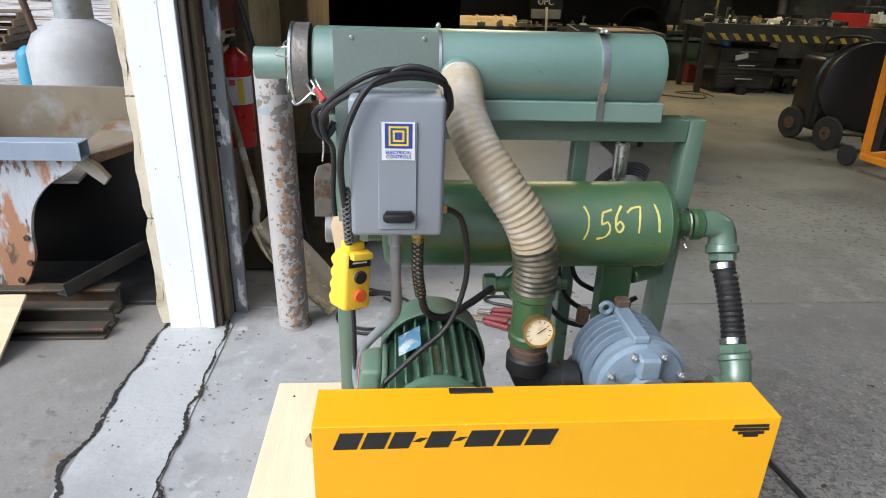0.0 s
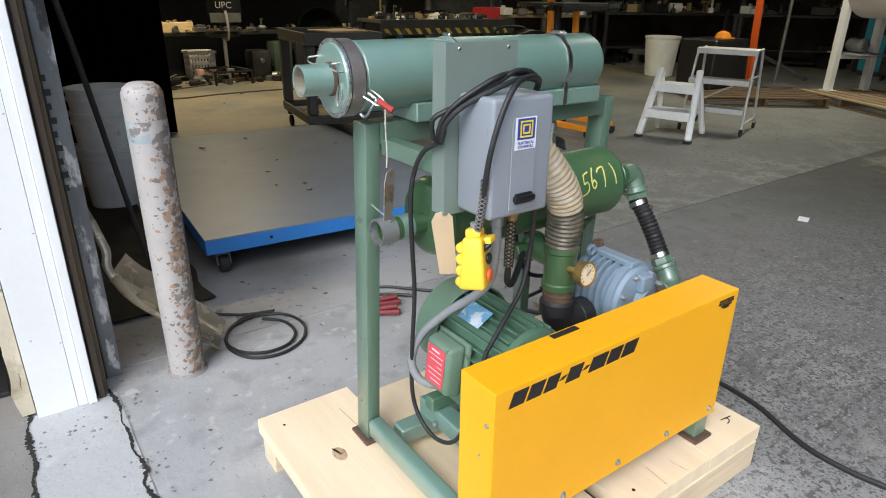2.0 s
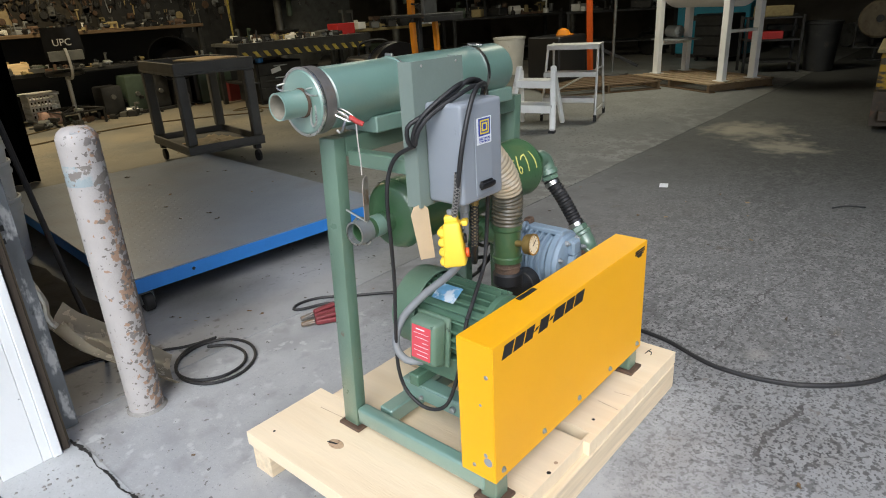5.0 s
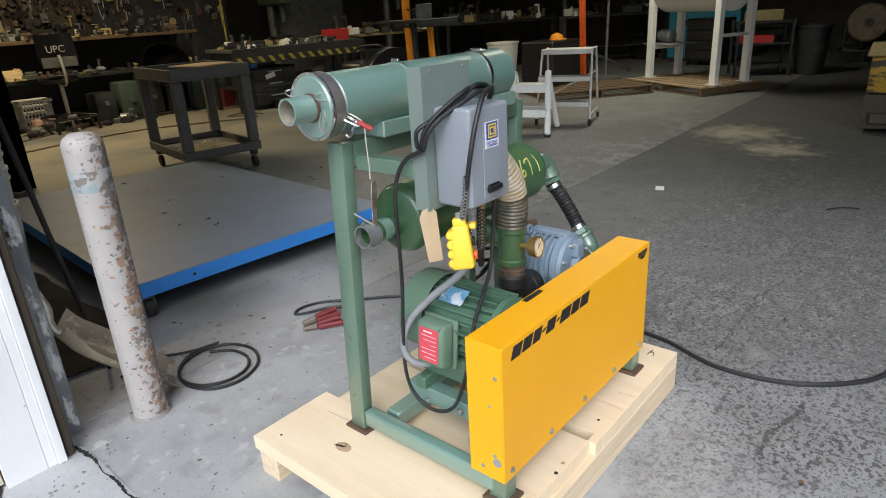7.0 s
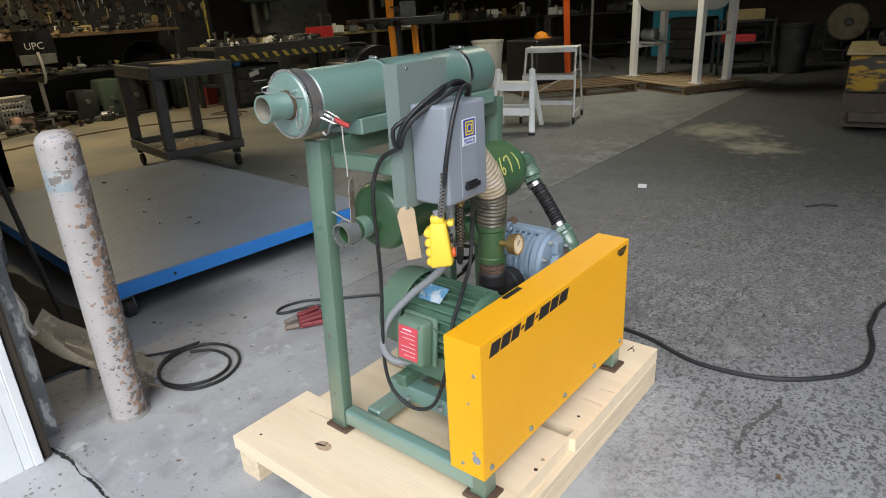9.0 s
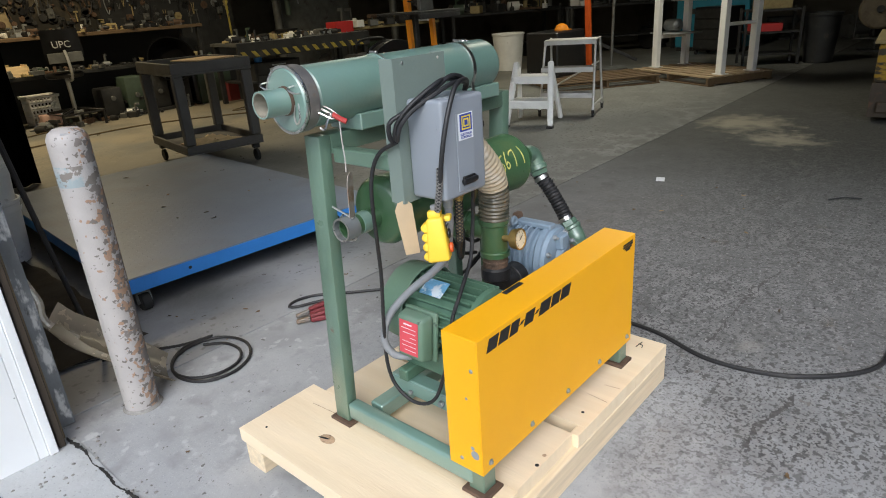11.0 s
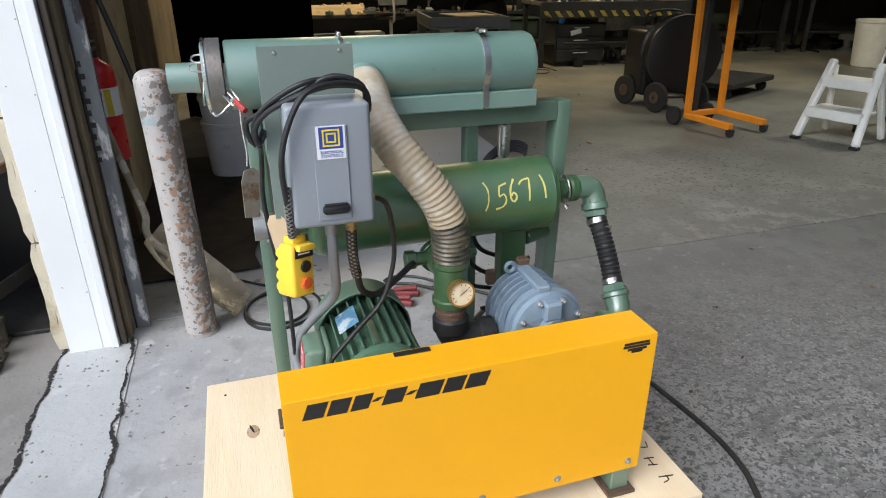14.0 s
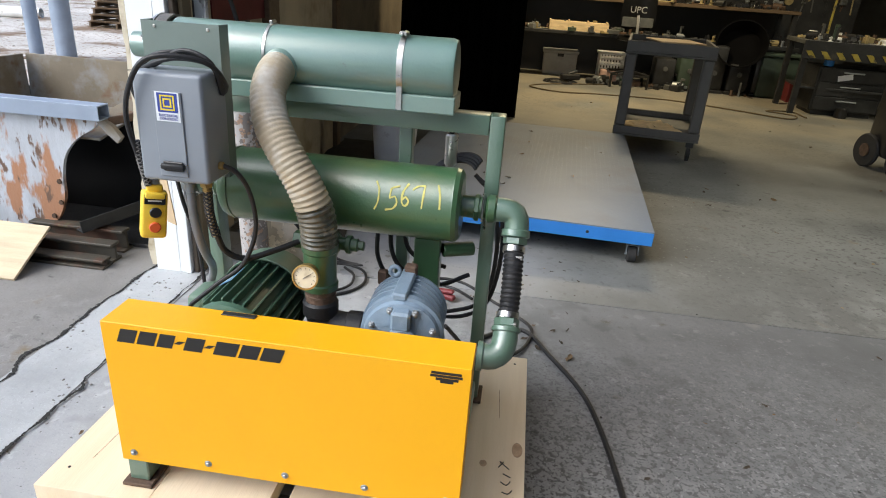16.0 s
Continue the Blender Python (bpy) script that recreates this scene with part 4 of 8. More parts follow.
# ---- setting materials ----
def concrete(name, col, dark, light, patch=0.0, rough=0.75, brown=(0.2, 0.16, 0.11), scrape=False, apron=False):
    """Concrete with broad stains, pits and, by patch, a worn skin over dark stones."""
    ma = M(name, col, rough, 0, 0.10, 1.1, 0.09, 38, dark, 1.7, 0.5, 0.8, light, 7, 0.6, 0.75, wet=0.08, bdist=0.006)
    nt = ma.node_tree
    N, L = nt.nodes, nt.links
    bs = N["Principled BSDF"]
    old = bs.inputs["Base Color"].links[0].from_socket
    tc = N.new("ShaderNodeTexCoord")

    def layer(prev, scale, lo, hi, colr, mask=None, det=3.0):
        n = N.new("ShaderNodeTexNoise")
        n.inputs["Scale"].default_value, n.inputs["Detail"].default_value = scale, det
        L.new(tc.outputs["Object"], n.inputs["Vector"])
        r = N.new("ShaderNodeValToRGB")
        r.color_ramp.elements[0].position, r.color_ramp.elements[1].position = lo, hi
        L.new(n.outputs[0], r.inputs[0])
        f = r.outputs[0]
        if mask is not None:
            mu = N.new("ShaderNodeMath")
            mu.operation = 'MULTIPLY'
            L.new(f, mu.inputs[0])
            L.new(mask, mu.inputs[1])
            f = mu.outputs[0]
        mx = N.new("ShaderNodeMix")
        mx.data_type = 'RGBA'
        L.new(f, mx.inputs[0])
        L.new(prev, mx.inputs[6])
        mx.inputs[7].default_value = (*colr, 1)
        return mx.outputs[2], f
    c, _ = layer(old, 120, 0.62, 0.7, tuple(v * 0.72 for v in col))
    c, _ = layer(c, 5.0, 0.66, 0.74, brown, None, 8.0)
    c, _ = layer(c, 210, 0.60, 0.66, tuple(min(1, v * 1.12) for v in col))
    c, _ = layer(c, 2.3, 0.5, 0.74, tuple(v * 0.7 for v in col), None, 9.0)

    def broad(scale, lo, hi, det=4.0):
        n = N.new("ShaderNodeTexNoise")
        n.inputs["Scale"].default_value, n.inputs["Detail"].default_value = scale, det
        L.new(tc.outputs["Object"], n.inputs["Vector"])
        m_ = N.new("ShaderNodeMapRange")
        m_.inputs[1].default_value, m_.inputs[2].default_value = lo, hi
        L.new(n.outputs[0], m_.inputs[0])
        return m_.outputs[0]

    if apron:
        # the pale apron colour runs in under the door and fades towards the hall
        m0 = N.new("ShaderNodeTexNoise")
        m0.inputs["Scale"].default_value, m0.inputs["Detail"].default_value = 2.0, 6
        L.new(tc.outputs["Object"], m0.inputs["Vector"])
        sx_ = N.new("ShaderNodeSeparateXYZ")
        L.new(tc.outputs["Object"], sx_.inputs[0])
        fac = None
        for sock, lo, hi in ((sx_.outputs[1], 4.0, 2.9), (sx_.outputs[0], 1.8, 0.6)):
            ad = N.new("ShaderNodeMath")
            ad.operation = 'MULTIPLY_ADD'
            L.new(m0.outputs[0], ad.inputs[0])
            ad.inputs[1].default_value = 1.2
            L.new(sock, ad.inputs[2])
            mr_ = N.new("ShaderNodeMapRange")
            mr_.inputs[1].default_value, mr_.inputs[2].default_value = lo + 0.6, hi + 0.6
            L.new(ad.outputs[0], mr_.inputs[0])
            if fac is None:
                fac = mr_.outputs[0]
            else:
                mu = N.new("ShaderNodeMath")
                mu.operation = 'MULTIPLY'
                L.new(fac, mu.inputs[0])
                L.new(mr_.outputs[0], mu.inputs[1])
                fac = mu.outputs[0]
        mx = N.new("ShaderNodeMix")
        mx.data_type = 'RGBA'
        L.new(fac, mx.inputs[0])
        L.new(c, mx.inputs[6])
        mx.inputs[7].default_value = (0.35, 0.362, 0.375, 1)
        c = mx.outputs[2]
        c, _ = layer(c, 11, 0.66, 0.72, (0.16, 0.15, 0.14), None, 7.0)
        # warm lamplight at the back of the hall put into the floor's colour
        m2 = N.new("ShaderNodeMapRange")
        m2.inputs[1].default_value, m2.inputs[2].default_value = 5.5, 8.0
        m2.inputs[4].default_value = 0.7
        L.new(sx_.outputs[1], m2.inputs[0])
        c, _ = layer(c, 0.8, 0.3, 0.5, (0.29, 0.25, 0.18), m2.outputs[0], 6.0)
        wr = N.new("ShaderNodeMapRange")
        wr.inputs[1].default_value, wr.inputs[2].default_value = 1.2, 3.0
        L.new(sx_.outputs[0], wr.inputs[0])
        near_ = N.new("ShaderNodeMapRange")
        near_.inputs[1].default_value, near_.inputs[2].default_value = 5.5, 3.4
        L.new(sx_.outputs[1], near_.inputs[0])
        both = N.new("ShaderNodeMath")
        both.operation = 'MULTIPLY'
        L.new(wr.outputs[0], both.inputs[0])
        L.new(near_.outputs[0], both.inputs[1])
        c, _ = layer(c, 30, 0.57, 0.62, (0.075, 0.072, 0.066), both.outputs[0], 9.0)
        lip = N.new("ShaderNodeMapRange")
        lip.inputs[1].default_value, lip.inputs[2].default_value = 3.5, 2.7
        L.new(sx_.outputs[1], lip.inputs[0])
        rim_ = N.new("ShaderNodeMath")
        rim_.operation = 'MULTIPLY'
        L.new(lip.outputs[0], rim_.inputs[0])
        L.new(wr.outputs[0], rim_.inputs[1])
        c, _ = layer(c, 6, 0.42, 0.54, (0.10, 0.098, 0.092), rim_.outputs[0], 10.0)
    if scrape:
        # wheel-worn stretches: dark ground-in dirt and pale scraped flakes
        c, _ = layer(c, 0.9, 0.45, 0.7, tuple(v * 0.62 for v in col), None, 5.0)
        m1 = broad(0.7, 0.42, 0.64)
        c, _ = layer(c, 26, 0.585, 0.64, tuple(v * 0.55 for v in col), m1, 6.0)
        c, _ = layer(c, 44, 0.64, 0.68, tuple(min(1, v * 1.3) for v in col), m1, 4.0)
        c, _ = layer(c, 9, 0.68, 0.73, tuple(v * 0.4 for v in col), None, 8.0)
    if patch:
        # beyond the pale apron the skin is worn off in flecks, but for a smooth band before the doorway
        m = N.new("ShaderNodeTexNoise")
        m.inputs["Scale"].default_value, m.inputs["Detail"].default_value = 1.3, 5
        L.new(tc.outputs["Object"], m.inputs["Vector"])
        xyz = N.new("ShaderNodeSeparateXYZ")
        L.new(tc.outputs["Object"], xyz.inputs[0])

        def edge(sock, lo, hi):
            ad = N.new("ShaderNodeMath")
            ad.operation = 'MULTIPLY_ADD'
            L.new(m.outputs[0], ad.inputs[0])
            ad.inputs[1].default_value = 1.4
            L.new(sock, ad.inputs[2])
            mr_ = N.new("ShaderNodeMapRange")
            mr_.inputs[1].default_value, mr_.inputs[2].default_value = lo + 0.7, hi + 0.7
            L.new(ad.outputs[0], mr_.inputs[0])
            return mr_.outputs[0]
        c, _ = layer(c, 8, 0.54, 0.67, (0.285, 0.29, 0.294), None, 10.0)
        c, _ = layer(c, 17, 0.60, 0.67, (0.43, 0.44, 0.445), None, 8.0)
        ex_, ey_ = edge(xyz.outputs[0], 0.3, 0.9), edge(xyz.outputs[1], 2.5, 1.4)
        mul = N.new("ShaderNodeMath")
        mul.operation = 'MULTIPLY'
        L.new(ex_, mul.inputs[0])
        L.new(ey_, mul.inputs[1])
        # the slab is multiplied darker past the pale apron
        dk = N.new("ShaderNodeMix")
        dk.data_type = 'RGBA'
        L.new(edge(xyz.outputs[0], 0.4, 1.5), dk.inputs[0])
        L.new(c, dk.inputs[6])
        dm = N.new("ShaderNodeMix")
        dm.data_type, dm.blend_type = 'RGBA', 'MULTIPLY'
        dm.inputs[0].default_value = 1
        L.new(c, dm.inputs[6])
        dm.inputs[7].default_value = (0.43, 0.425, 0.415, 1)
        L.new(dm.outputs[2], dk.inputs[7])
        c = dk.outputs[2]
        c, _ = layer(c, 0.8, 0.52, 0.74, (0.15, 0.147, 0.14), ex_, 6.0)
        vary = N.new("ShaderNodeMath")
        vary.operation = 'MULTIPLY'
        L.new(mul.outputs[0], vary.inputs[0])
        L.new(broad(1.3, 0.34, 0.58, 7.0), vary.inputs[1])
        c, _ = layer(c, 11, 0.45, 0.60, (0.235, 0.235, 0.232), vary.outputs[0], 9.0)
        c, _ = layer(c, 36, 0.545, 0.60, (0.098, 0.097, 0.095), mul.outputs[0], 7.0)
        c, _ = layer(c, 52, 0.575, 0.61, (0.06, 0.06, 0.06), vary.outputs[0], 3.0)
        c, _ = layer(c, 95, 0.57, 0.61, (0.09, 0.09, 0.09), mul.outputs[0], 2.0)
        c, _ = layer(c, 60, 0.615, 0.65, (0.28, 0.28, 0.277), mul.outputs[0], 3.0)
        c, _ = layer(c, 34, 0.68, 0.71, (0.15, 0.145, 0.14), None, 4.0)
        c, _ = layer(c, 11, 0.70, 0.73, (0.16, 0.15, 0.14), None, 6.0)
        c, _ = layer(c, 1.7, 0.66, 0.75, (0.3, 0.29, 0.26), ex_, 6.0)
        # shade under the bay roof multiplied into the slab, deeper towards +x
        bay_shade = N.new("ShaderNodeMix")
        bay_shade.data_type, bay_shade.blend_type = 'RGBA', 'MULTIPLY'
        L.new(edge(xyz.outputs[0], 1.8, 4.6), bay_shade.inputs[0])
        L.new(c, bay_shade.inputs[6])
        bay_shade.inputs[7].default_value = (0.40, 0.40, 0.365, 1)
        c = bay_shade.outputs[2]
        # two pale patches out in the bay
        for px_, py_, rad in ((5.6, 2.15, 0.5), (5.0, 1.65, 0.36)):
            vd = N.new("ShaderNodeVectorMath")
            vd.operation = 'DISTANCE'
            L.new(tc.outputs["Object"], vd.inputs[0])
            vd.inputs[1].default_value = (px_, py_, 0)
            ad = N.new("ShaderNodeMath")
            ad.operation = 'MULTIPLY_ADD'
            nn = N.new("ShaderNodeTexNoise")
            nn.inputs["Scale"].default_value, nn.inputs["Detail"].default_value = 6, 6
            L.new(tc.outputs["Object"], nn.inputs["Vector"])
            L.new(nn.outputs[0], ad.inputs[0])
            ad.inputs[1].default_value = 0.9
            L.new(vd.outputs["Value"], ad.inputs[2])
            mr_ = N.new("ShaderNodeMapRange")
            mr_.inputs[1].default_value, mr_.inputs[2].default_value = rad + 0.45, 0.45 + rad * 0.2
            mr_.inputs[4].default_value = 0.6
            L.new(ad.outputs[0], mr_.inputs[0])
            mx = N.new("ShaderNodeMix")
            mx.data_type = 'RGBA'
            L.new(mr_.outputs[0], mx.inputs[0])
            L.new(c, mx.inputs[6])
            mx.inputs[7].default_value = (0.40, 0.36, 0.26, 1)
            c = mx.outputs[2]
    L.new(c, bs.inputs["Base Color"])
    return ma


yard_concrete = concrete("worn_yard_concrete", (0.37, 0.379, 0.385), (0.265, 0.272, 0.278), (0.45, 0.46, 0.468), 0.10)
side_concrete = concrete("brown_grey_concrete", (0.25, 0.24, 0.225), (0.17, 0.16, 0.145), (0.33, 0.32, 0.3), 0.0, scrape=True)
strip_concrete = concrete("pale_strip_concrete", (0.44, 0.455, 0.46), (0.35, 0.36, 0.362), (0.52, 0.53, 0.53), 0.0)
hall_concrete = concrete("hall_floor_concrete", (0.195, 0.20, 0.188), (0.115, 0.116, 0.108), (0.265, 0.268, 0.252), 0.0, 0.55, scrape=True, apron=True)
worn_line = M("dark_worn_line", (0.085, 0.083, 0.08), 0.85, 0, 0.35, 60, 0.2, 80, (0.2, 0.2, 0.197), 40, 0.55, 0.6)
crack_fill = M("dark_crack", (0.02, 0.019, 0.017), 0.9, 0, 0.4, 40, 0.3, 80)
block_cream = M("cream_block", (0.57, 0.51, 0.39), 0.8, 0, 0.12, 6, 0.3, 40, (0.33, 0.27, 0.17), 5, 0.58, 0.72)
block_dark = M("dark_brown_block", (0.16, 0.13, 0.09), 0.8, 0, 0.25, 3, 0.3, 30, (0.07, 0.055, 0.04), 2.5, 0.5, 0.7)
white_trim = M("white_painted_board", (0.80, 0.82, 0.83), 0.5, 0, 0.03, 3, 0.06, 30, (0.62, 0.6, 0.55), 9, 0.72, 0.76, (0.25, 0.2, 0.15), 30, 0.76, 0.78)
jamb_wood = wood("dark_jamb_wood", (0.06, 0.044, 0.03), (0.03, 0.022, 0.015), (14, 14, 1.2))
stud_wood = wood("olive_tan_stud", (0.15, 0.115, 0.065), (0.07, 0.05, 0.03), (14, 14, 1.0))
old_wood = wood("old_brown_wood", (0.145, 0.095, 0.052), (0.075, 0.046, 0.025), (1.2, 14, 14))
ply = wood("plywood_sheet", (0.52, 0.38, 0.22), (0.38, 0.25, 0.13), (1.0, 12, 12))
# cream wall with its dimness put into the colour
back_wall = M("dim_cream_wall", (0.085, 0.07, 0.046), 0.8, 0, 0.15, 2, 0.1, 30, (0.022, 0.02, 0.016), 1.5, 0.44, 0.56)
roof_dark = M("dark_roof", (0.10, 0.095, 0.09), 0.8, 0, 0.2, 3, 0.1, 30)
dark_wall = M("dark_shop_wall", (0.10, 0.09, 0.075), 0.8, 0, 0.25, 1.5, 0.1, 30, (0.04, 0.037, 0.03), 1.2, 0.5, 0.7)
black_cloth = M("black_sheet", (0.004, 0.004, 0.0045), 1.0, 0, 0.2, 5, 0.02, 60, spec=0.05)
bollard_blue = M("blue_paint_smear", (0.30, 0.36, 0.38), 0.6, 0, 0.1, 9, 0.2, 50, (0.42, 0.40, 0.39), 9, 0.46, 0.52, (0.20, 0.18, 0.16), 22, 0.56, 0.58, detail=5)
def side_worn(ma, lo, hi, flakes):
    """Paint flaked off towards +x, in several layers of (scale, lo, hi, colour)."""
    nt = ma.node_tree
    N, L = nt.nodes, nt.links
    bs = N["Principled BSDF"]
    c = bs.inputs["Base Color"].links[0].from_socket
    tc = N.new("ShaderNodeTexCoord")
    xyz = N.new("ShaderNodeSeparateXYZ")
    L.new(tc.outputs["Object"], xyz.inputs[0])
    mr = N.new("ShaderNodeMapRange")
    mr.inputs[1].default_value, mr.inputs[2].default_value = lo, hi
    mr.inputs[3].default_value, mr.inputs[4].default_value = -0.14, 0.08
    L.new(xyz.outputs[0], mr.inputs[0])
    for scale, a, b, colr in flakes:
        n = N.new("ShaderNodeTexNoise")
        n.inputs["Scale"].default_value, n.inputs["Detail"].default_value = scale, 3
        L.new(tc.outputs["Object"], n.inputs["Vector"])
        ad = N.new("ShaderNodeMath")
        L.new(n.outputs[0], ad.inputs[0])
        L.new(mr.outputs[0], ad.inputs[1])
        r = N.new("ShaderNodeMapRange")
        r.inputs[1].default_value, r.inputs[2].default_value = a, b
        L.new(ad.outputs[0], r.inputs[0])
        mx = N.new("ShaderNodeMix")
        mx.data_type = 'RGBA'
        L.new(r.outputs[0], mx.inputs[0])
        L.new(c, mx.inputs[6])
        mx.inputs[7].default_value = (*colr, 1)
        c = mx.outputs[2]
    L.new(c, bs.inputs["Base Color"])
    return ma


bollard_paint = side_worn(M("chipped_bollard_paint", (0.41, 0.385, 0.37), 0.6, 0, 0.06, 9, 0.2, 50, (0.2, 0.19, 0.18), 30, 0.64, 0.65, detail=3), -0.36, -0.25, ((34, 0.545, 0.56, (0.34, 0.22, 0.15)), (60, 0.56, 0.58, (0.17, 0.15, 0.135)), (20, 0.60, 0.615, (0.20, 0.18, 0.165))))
blue_paint = M("bright_blue_paint", (0.03, 0.21, 0.62), 0.45, 0, 0.08, 6, 0.05, 60, (0.2, 0.25, 0.3), 6, 0.7, 0.74)
rust_blue = M("rusty_blue_plate", (0.47, 0.50, 0.54), 0.6, 0, 0.2, 5, 0.2, 40, (0.40, 0.20, 0.11), 4.5, 0.52, 0.57, (0.15, 0.09, 0.06), 12, 0.58, 0.63, stretch=(1.5, 1, 0.6))
rust_brown = M("brown_bucket_plate", (0.20, 0.165, 0.115), 0.6, 0, 0.2, 4, 0.15, 40, (0.30, 0.32, 0.34), 3.0, 0.52, 0.68, (0.17, 0.09, 0.045), 7, 0.58, 0.68)
tube_blue = M("blue_steel_tube", (0.30, 0.36, 0.45), 0.45, 0.2, 0.1, 5, 0.05, 60, (0.2, 0.15, 0.12), 10, 0.68, 0.72)
orange = M("orange_paint", (0.80, 0.27, 0.015), 0.4, 0, 0.08, 7, 0.05, 60, (0.3, 0.1, 0.02), 12, 0.68, 0.72)
orange2 = M("red_orange_paint", (0.75, 0.12, 0.02), 0.4, 0, 0.08, 7, 0.05, 60)
cart_grey = M("charcoal_plastic", (0.10, 0.098, 0.09), 0.6, 0, 0.15, 6, 0.1, 60, (0.1, 0.095, 0.085), 5, 0.6, 0.75)
alu = M("aluminium", (0.60, 0.60, 0.59), 0.55, 0.7, 0.1, 12, 0.05, 80)
white_plastic = M("dirty_white_plastic", (0.80, 0.80, 0.77), 0.5, 0, 0.08, 6, 0.06, 60, (0.35, 0.32, 0.27), 7, 0.62, 0.75)
white_enamel = M("white_enamel", (0.72, 0.72, 0.70), 0.45, 0, 0.05, 5, 0.05, 60, (0.4, 0.36, 0.3), 9, 0.7, 0.75)
tyre = M("tyre_rubber", (0.02, 0.02, 0.02), 0.8, 0, 0.2, 10, 0.1, 60)
dark_steel = M("dark_machine_steel", (0.035, 0.036, 0.037), 0.5, 0.3, 0.3, 6, 0.1, 60, (0.1, 0.09, 0.075), 6, 0.62, 0.75)
mid_steel = M("grey_machine_steel", (0.15, 0.155, 0.15), 0.45, 0.5, 0.25, 7, 0.1, 60, (0.06, 0.055, 0.045), 6, 0.58, 0.72)
green_shop = M("dark_shop_green", (0.05, 0.075, 0.055), 0.5, 0, 0.2, 6, 0.06, 60)
teal = M("teal_machine_paint", (0.02, 0.25, 0.38), 0.45, 0, 0.1, 4, 0.05, 60)
hazard_y = M("hazard_yellow", (0.38, 0.30, 0.05), 0.5, 0, 0.2, 9, 0.05, 60, (0.10, 0.085, 0.05), 14, 0.52, 0.62)
lift_yellow = M("worn_lift_yellow", (0.42, 0.25, 0.02), 0.6, 0, 0.15, 7, 0.1, 60, (0.05, 0.04, 0.028), 7, 0.44, 0.52, stretch=(1, 0.6, 2.2))
tan_wood = wood("tan_bench_wood", (0.36, 0.29, 0.14), (0.25, 0.15, 0.07), (1.5, 10, 10))
red_box = M("red_tray", (0.5, 0.03, 0.03), 0.5, 0, 0.1, 9, 0.05, 60)
ext_red = M("extinguisher_red", (0.55, 0.02, 0.02), 0.3, 0, 0.06, 9, 0.02, 60)
leaf = M("dry_leaf", (0.15, 0.095, 0.048), 0.8, 0, 0.3, 60, 0.1, 60)
leaf_dark = M("dark_leaf", (0.06, 0.045, 0.03), 0.85, 0, 0.3, 60, 0.1, 60)
leaf_tan = M("tan_leaf", (0.30, 0.205, 0.10), 0.8, 0, 0.3, 60, 0.1, 60)
tread = M("grey_tread_plate", (0.185, 0.225, 0.285), 0.40, 0.15, 0.08, 1.6, 0.0, 60, (0.175, 0.19, 0.215), 2.5, 0.52, 0.75, (0.2, 0.17, 0.14), 12, 0.74, 0.77)
gravel = M("leafy_gravel", (0.55, 0.525, 0.49), 0.95, 0, 0.2, 0.6, 0.12, 40, (0.19, 0.125, 0.08), 0.8, 0.5, 0.6, (0.24, 0.16, 0.10), 14, 0.55, 0.62)
track_steel = M("scuffed_track_steel", (0.21, 0.225, 0.235), 0.55, 0.1, 0.35, 9, 0.1, 60, (0.06, 0.06, 0.06), 9, 0.56, 0.60, (0.66, 0.67, 0.66), 12, 0.56, 0.62, stretch=(1, 1, 0.4))
tank_grey = M("weathered_tank_grey", (0.37, 0.375, 0.38), 0.6, 0.1, 0.15, 4, 0.1, 40, (0.27, 0.27, 0.27), 3, 0.55, 0.7)
soot = M("dark_red_sign", (0.13, 0.02, 0.02), 0.5, 0, 0.1, 6, 0.05, 60)

# ---- setting ----
S = "structure"
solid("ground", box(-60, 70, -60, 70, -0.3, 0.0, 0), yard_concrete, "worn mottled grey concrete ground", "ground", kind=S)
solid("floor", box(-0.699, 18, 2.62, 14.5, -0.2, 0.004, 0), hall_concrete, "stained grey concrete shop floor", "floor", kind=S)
solid("ground_yard", box(-40, -3.2, 3.2, 40, -0.2, 0.005, 0), gravel, "leaf-strewn gravel yard", "ground", kind=S)
solid("pavement", box(-0.80, -0.535, -4, 2.47, -0.2, 0.004, 0), strip_concrete, "pale cracked concrete strip", "pavement", kind=S)

solid("ground_side", box(-3.2, -0.80, -6, 9, -0.2, 0.003, 0), side_concrete, "brownish grey worn concrete beside the wall", "ground", kind=S)


def crack(x0, x1, y0, y1, seed, w=0.006):
    """A broken line of kinked runs with ragged edges."""
    rnd = random.Random(seed)
    ln = abs(y1 - y0)
    m = max(4, int(ln / 0.055))
    kn_ = [(rnd.gauss(0, 0.011) + 0.02 * noise.noise((k * 0.3, seed, 1)), rnd.uniform(0.25, 1.5)) for k in range(m + 1)]
    bm = bmesh.new()
    prev = None
    n = m * 9
    for k in range(n + 1):
        t = k / n
        q = min(m - 1, int(t * m))
        u = t * m - q
        x = x0 + (x1 - x0) * t + kn_[q][0] * (1 - u) + kn_[q + 1][0] * u
        wd = w * (kn_[q][1] * (1 - u) + kn_[q + 1][1] * u)
        y = y0 + (y1 - y0) * t
        cur = (bm.verts.new((x - wd * rnd.uniform(0.25, 1.1), y, 0.0062)), bm.verts.new((x + wd * rnd.uniform(0.25, 1.1), y, 0.0062)))
        if prev:
            bm.faces.new((prev[0], prev[1], cur[1], cur[0]))
        prev = cur
    return bm


solid("crack", crack(-0.80, -0.78, 2.52, -2.0, 3, 0.010), crack_fill, "dark jagged crack in the concrete", "crack", kind=S)
solid("crack", crack(-0.545, -0.50, 2.50, -2.0, 9, 0.008), crack_fill, "dark jagged crack in the concrete", "crack", kind=S)


